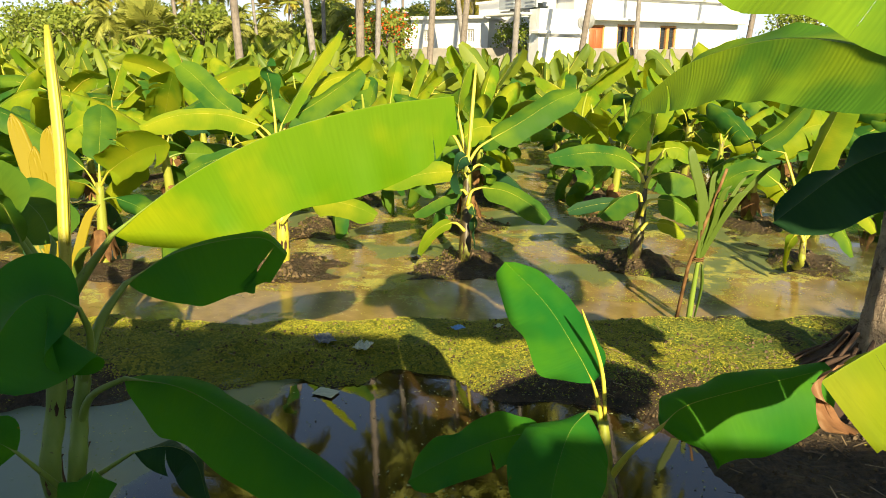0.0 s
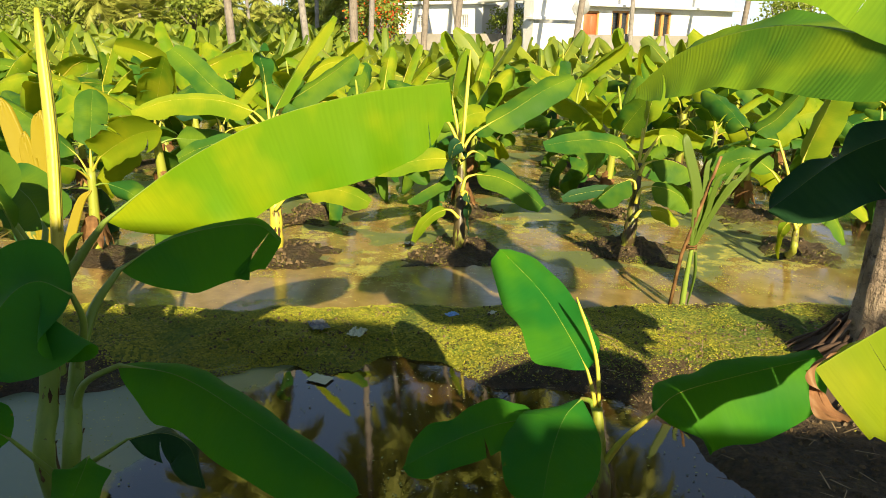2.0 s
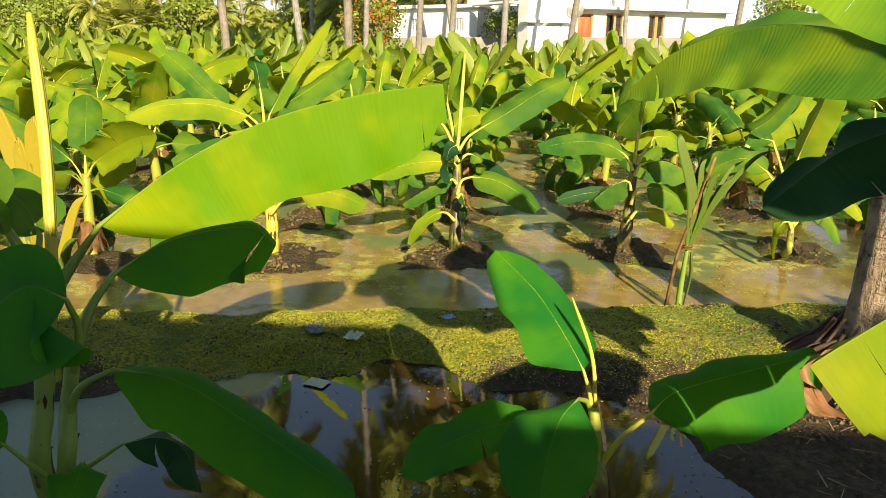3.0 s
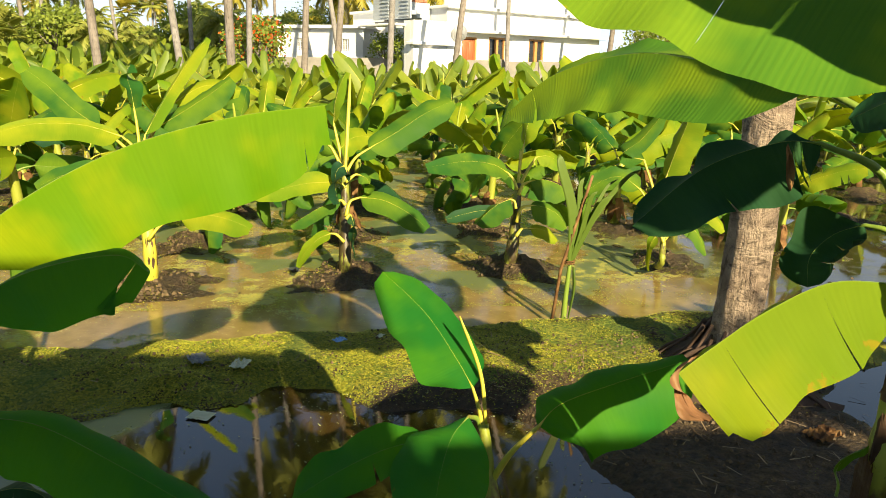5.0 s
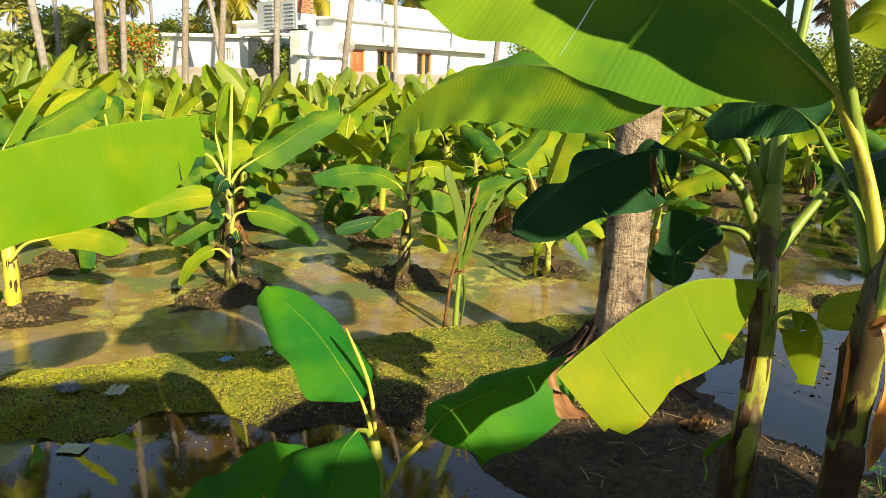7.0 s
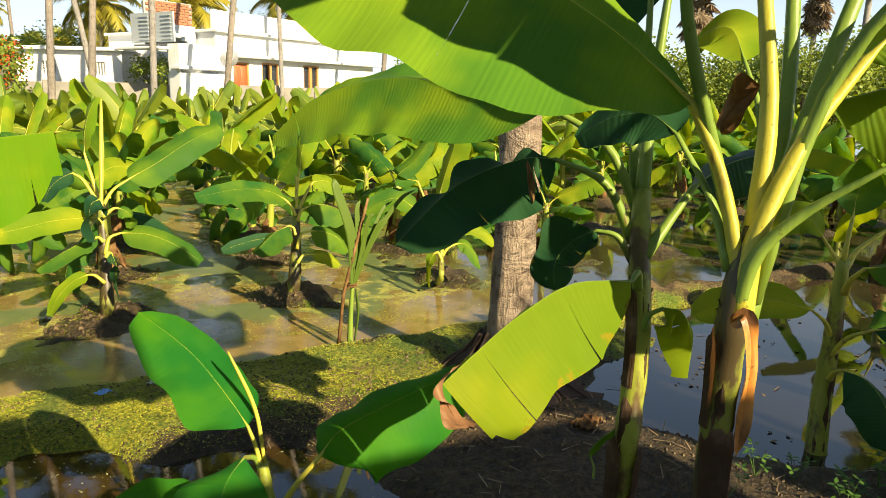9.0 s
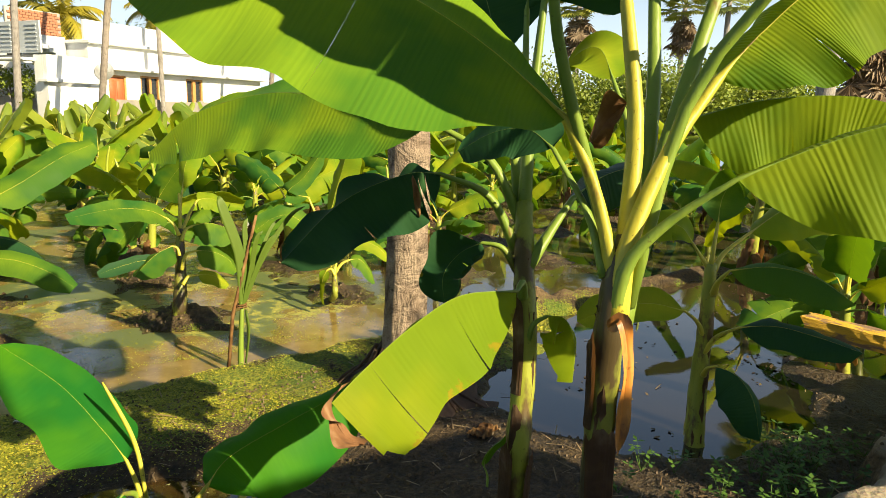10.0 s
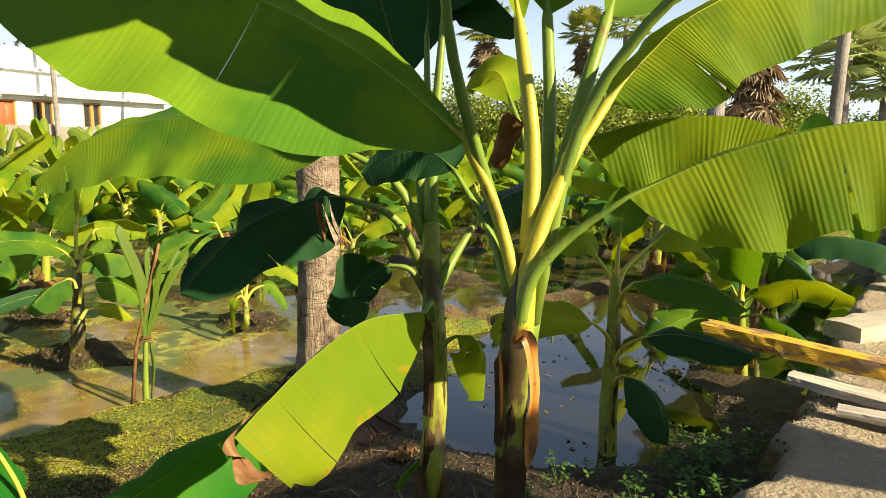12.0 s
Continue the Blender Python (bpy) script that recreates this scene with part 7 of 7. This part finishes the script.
def pool_edge(rnd):
    x, y = rnd.uniform(-1.9, 1.8), rnd.uniform(1.6, 3.7)
    n1 = noise.noise(Vector((x * 1.3, y * 1.3, 9.0)))
    return x, y, max(0.0, 0.10 + 1.1 * n1) + (0.5 if x < -0.7 and y > 2.6 else 0.0)


def mud_side(rnd):
    x, y = rnd.uniform(1.0, 5.2), rnd.uniform(1.4, 4.2)
    return x, y, 0.6 if height(x, y) > 0.0 else 0.05


def bank_foot(rnd):
    x = rnd.uniform(1.5, 6.0)
    y = bank_edge(x) + abs(rnd.gauss(0, 0.45)) + 0.1
    return x, y, 0.8 if height(x, y) > 0.0 else 0.0


def channel(rnd):
    x = rnd.uniform(-2.5, 4.0)
    return x, channel_mid(x) + rnd.gauss(0.1, 0.35), 0.5


scatter("duckweed", 90000, strip, 0.0052, WEED, "yellow-green duckweed covering the wet strip", "duckweed", 1)
scatter("pond_weed", 22000, open_field, 0.0050, WEED, "duckweed drifting between the banana plants", "duckweed", 2)
scatter("pool_weed", 1500, pool_edge, 0.0055, WEED_POOL, "scattered green duckweed on the pool", "duckweed", 3)
scatter("channel_weed", 1500, channel, 0.0045, WEED, "specks of duckweed on the muddy channel", "duckweed", 9)
def pool_bits(rnd):
    x, y = rnd.uniform(3.4, 8.0), rnd.uniform(2.3, 6.5)
    return x, y, max(0.0, 0.05 + 1.3 * noise.noise(Vector((x * 1.6, y * 1.6, 4.0)))) if height(x, y) < 0.0 else 0.0


scatter("mud_bits", 420, pool_bits, 0.016, CLOD, "dark flecks of mud and rotting leaf on the pool", "mud", 11)
scatter("mud_clods", 1500, mud_side, 0.009, CLOD, "dark crumbs of mud on the wet ground", "mud", 4, lumps=True)
scatter("strip_clods", 500, strip, 0.009, CLOD, "brown crumbs of mud along the weedy strip", "mud", 5, lumps=True)
scatter("straw_bits", 500, mud_side, 0.008, STRAW, "dry straw and stalk bits on dark mud", "straw", 6, flat=False)
scatter("strip_straw", 320, strip, 0.006, STRAW, "dry stalk bits along the weedy strip", "straw", 7, flat=False)
scatter("field_clods", 1500, open_field, 0.016, CLOD, "wet mud lumps round the banana plants", "mud", 8, lumps=True)


def herbs():
    """Low green weeds at the foot of the path."""
    rnd = random.Random(21)
    s = Shape()
    for i in range(230):
        x, y, keep = bank_foot(rnd)
        if rnd.random() > keep or x < 2.3 or x > 4.6:
            continue
        z = height(x, y)
        for j in range(rnd.randrange(4, 9)):
            a = rnd.uniform(0, 6.28)
            hgt = rnd.uniform(0.03, 0.15)
            b = Vector((x, y, z))
            t = b + Vector((math.cos(a) * 0.06, math.sin(a) * 0.06, hgt))
            s.tube([b, t], [0.002, 0.001], 3, cap=False)
            for k in range(3):
                d = Vector((math.cos(a + k * 2.1), math.sin(a + k * 2.1), rnd.uniform(-0.2, 0.5))).normalized()
                w = d.cross(Vector((0, 0, 1))).normalized() * 0.011
                s.face(s.add(t), s.add(t + d * 0.02 + w), s.add(t + d * 0.040), s.add(t + d * 0.02 - w))
    ob = part("weeds", s, WEED_GREEN, smooth=False)
    tagged(ob, "low green weeds at the path's foot", "weeds", kind="stuff")


herbs()
CONCRETE = plain("pale_stone", (0.42, 0.38, 0.30), 0.9, 0.0, 0.3, 20.0)
PLASTIC_BLUE = plain("blue_plastic", (0.16, 0.34, 0.60), 0.35)
PLASTIC_PALE = plain("pale_plastic", (0.46, 0.48, 0.34), 0.35)
PLASTIC_GREY = plain("grey_plastic", (0.11, 0.12, 0.13), 0.35)


def stone(at, r, squash, seed, material=CONCRETE, label="pale rough stone lying on weedy mud"):
    rnd = random.Random(seed)
    s = Shape()
    rows = []
    for i in range(7):
        t = math.pi * i / 6
        row = []
        for k in range(12):
            a = 2 * math.pi * k / 12
            v = Vector((math.sin(t) * math.cos(a), math.sin(t) * math.sin(a), math.cos(t)))
            f = 1 + 0.28 * noise.noise(v * 1.7 + Vector((seed, 0, 0))) + 0.10 * noise.noise(v * 5 + Vector((seed, 0, 0)))
            row.append(s.add((v.x * r * squash[0] * f, v.y * r * squash[1] * f, v.z * r * squash[2] * f)))
        rows.append(row)
    for a, b in zip(rows, rows[1:]):
        for k in range(12):
            s.face(a[k], b[k], b[(k + 1) % 12], a[(k + 1) % 12])
    ob = part("stone", s, material)
    ob.matrix_basis = pose(*at, 0, 0, rnd.uniform(0, 360))
    return tagged(ob, label, "stone")


stone((1.735, 3.64, 0.06), 0.055, (1.2, 0.8, 0.55), 3)
stone((2.02, 3.72, 0.05), 0.12, (1.5, 0.8, 0.32), 5, plain("grey_stone", (0.24, 0.22, 0.18), 0.9, 0.0, 0.3, 20.0), "flat grey stone lying on weedy mud")
stone((-1.05, 4.02, 0.05), 0.03, (1.1, 0.8, 0.6), 7)
stone((2.14, 4.45, 0.06), 0.06, (1.5, 1.0, 0.5), 9)


def scrap(at, size, material, label, seed, crumple=1.0):
    """A crumpled piece of plastic film."""
    s = Shape()
    n = 8
    for j in range(n + 1):
        for i in range(n + 1):
            x, y = (i / n - 0.5) * size, (j / n - 0.5) * size * 0.7
            z = 0.012 + crumple * size * 0.16 * noise.noise(Vector((i * 0.9, j * 0.9, seed))) + crumple * size * 0.08 * noise.noise(Vector((i * 2.0, j * 2.0, seed + 3)))
            s.add((x * (1 + 0.2 * noise.noise(Vector((i, j, 5 + seed)))), y, z))
    for j in range(n):
        for i in range(n):
            a = j * (n + 1) + i
            s.face(a, a + 1, a + n + 2, a + n + 1)
    ob = part("plastic_scrap", s, material, smooth=False)
    ob.matrix_basis = pose(at[0], at[1], max(0.0, height(at[0], at[1])) + 0.12 * size * crumple - 0.006, 3 * crumple, 2 * crumple, seed * 40)
    return tagged(ob, label, "litter")


scrap((0.357, 4.12), 0.085, PLASTIC_BLUE, "crumpled blue plastic scrap on weedy mud", 1)
scrap((-0.209, 3.82), 0.13, PLASTIC_PALE, "crumpled pale plastic bag on weedy mud", 2)
scrap((-0.46, 3.86), 0.16, PLASTIC_GREY, "dirty grey plastic bag half sunk in mud", 3)
scrap((-0.332, 3.366), 0.13, PLASTIC_PALE, "pale plastic bag floating on the pool", 4, 0.22)
scrap((2.84, 2.89), 0.17, DRY, "dry grey-brown leaf scrap on dark mud", 5)
scrap((0.62, 4.17), 0.06, PLASTIC_PALE, "pale plastic scrap on weedy mud", 6)


# ---- beams lying on the path ----
def beam_material():
    k = Mat("weathered_beam")
    p = k.coord("Object")
    grain = k.noise(k.mapped(p, (3.0, 40.0, 40.0)), 1.0, 5, 0.65)
    flake = k.noise(k.mapped(p, (2.5, 9.0, 9.0)), 1.6, 5, 0.7)
    c = k.mix(grain, (0.10, 0.055, 0.03), (0.32, 0.21, 0.13))
    c = k.mix(k.ramp(flake, (0.45, 0.0), (0.52, 0.95)), c, (0.60, 0.36, 0.03))
    k.surface(c, 0.75, k.bump(k.math("ADD", grain, flake), 0.8, 0.012), spec=0.3)
    return k.m


def grey_wood_material():
    k = Mat("grey_wood")
    p = k.coord("Object")
    grain = k.noise(k.mapped(p, (2.0, 30.0, 30.0)), 1.0, 5, 0.65)
    c = k.mix(k.ramp(grain, (0.3, 0.0), (0.7, 1.0)), (0.24, 0.21, 0.18), (0.62, 0.58, 0.52))
    k.surface(c, 0.85, k.bump(grain, 0.7, 0.01), spec=0.2)
    return k.m


BEAM, GREY_WOOD = beam_material(), grey_wood_material()


def rough_beam(name, a, b, w, h, material, label, seed, n=26, warp=0.02):
    """A hewn timber from a to b, with broken ends and split edges."""
    a, b = Vector(a), Vector(b)
    ln = (b - a).length
    s = Shape()
    rows = []
    for i in range(n + 1):
        x = ln * i / n
        row = []
        for k, (yy, zz) in enumerate(((-1, -1), (0, -1.04), (1, -1), (1.03, 0), (1, 0.9), (0.5, 1), (0, 1.05), (-0.5, 1), (-1, 0.9), (-1.03, 0))):
            f = 1 + 0.16 * noise.noise(Vector((x * 7, k * 1.7, seed))) + 0.07 * noise.noise(Vector((x * 23, k * 3.1, seed)))
            end = (0.05 * noise.noise(Vector((k * 2.3, seed, 1))) if i in (0, n) else 0.0)
            row.append(s.add((x + end, yy * w / 2 * f, zz * h / 2 * f + warp * math.sin(x * 2 + seed)), (x, k / 10)))
        rows.append(row)
    for r0, r1 in zip(rows, rows[1:]):
        for k in range(10):
            s.face(r0[k], r1[k], r1[(k + 1) % 10], r0[(k + 1) % 10])
    s.face(*rows[0])
    s.face(*reversed(rows[-1]))
    ob = part(name, s, material, smooth=False)
    d = (b - a).normalized()
    ob.matrix_basis = Matrix.Translation(a) @ d.to_track_quat("X", "Z").to_matrix().to_4x4()
    return tagged(ob, label, "timber")


rough_beam("timber_beam", (4.72, 2.20, 0.61), (5.25, 0.75, 0.53), 0.14, 0.105, BEAM, "weathered beam with flaking yellow paint on the path", 2)
rough_beam("plank", (4.80, 1.68, 0.46), (5.0, 0.85, 0.40), 0.16, 0.05, GREY_WOOD, "grey weathered plank lying under the beam", 4)
rough_beam("plank", (4.62, 1.34, 0.375), (4.78, 0.86, 0.37), 0.11, 0.04, GREY_WOOD, "short grey plank lying on the gravel path", 7, 14)
rough_beam("concrete_slab", (6.25, 1.95, 0.40), (7.15, 1.75, 0.40), 0.30, 0.13, CONCRETE, "pale broken concrete slab on the gravel path", 9, 12, 0.0)
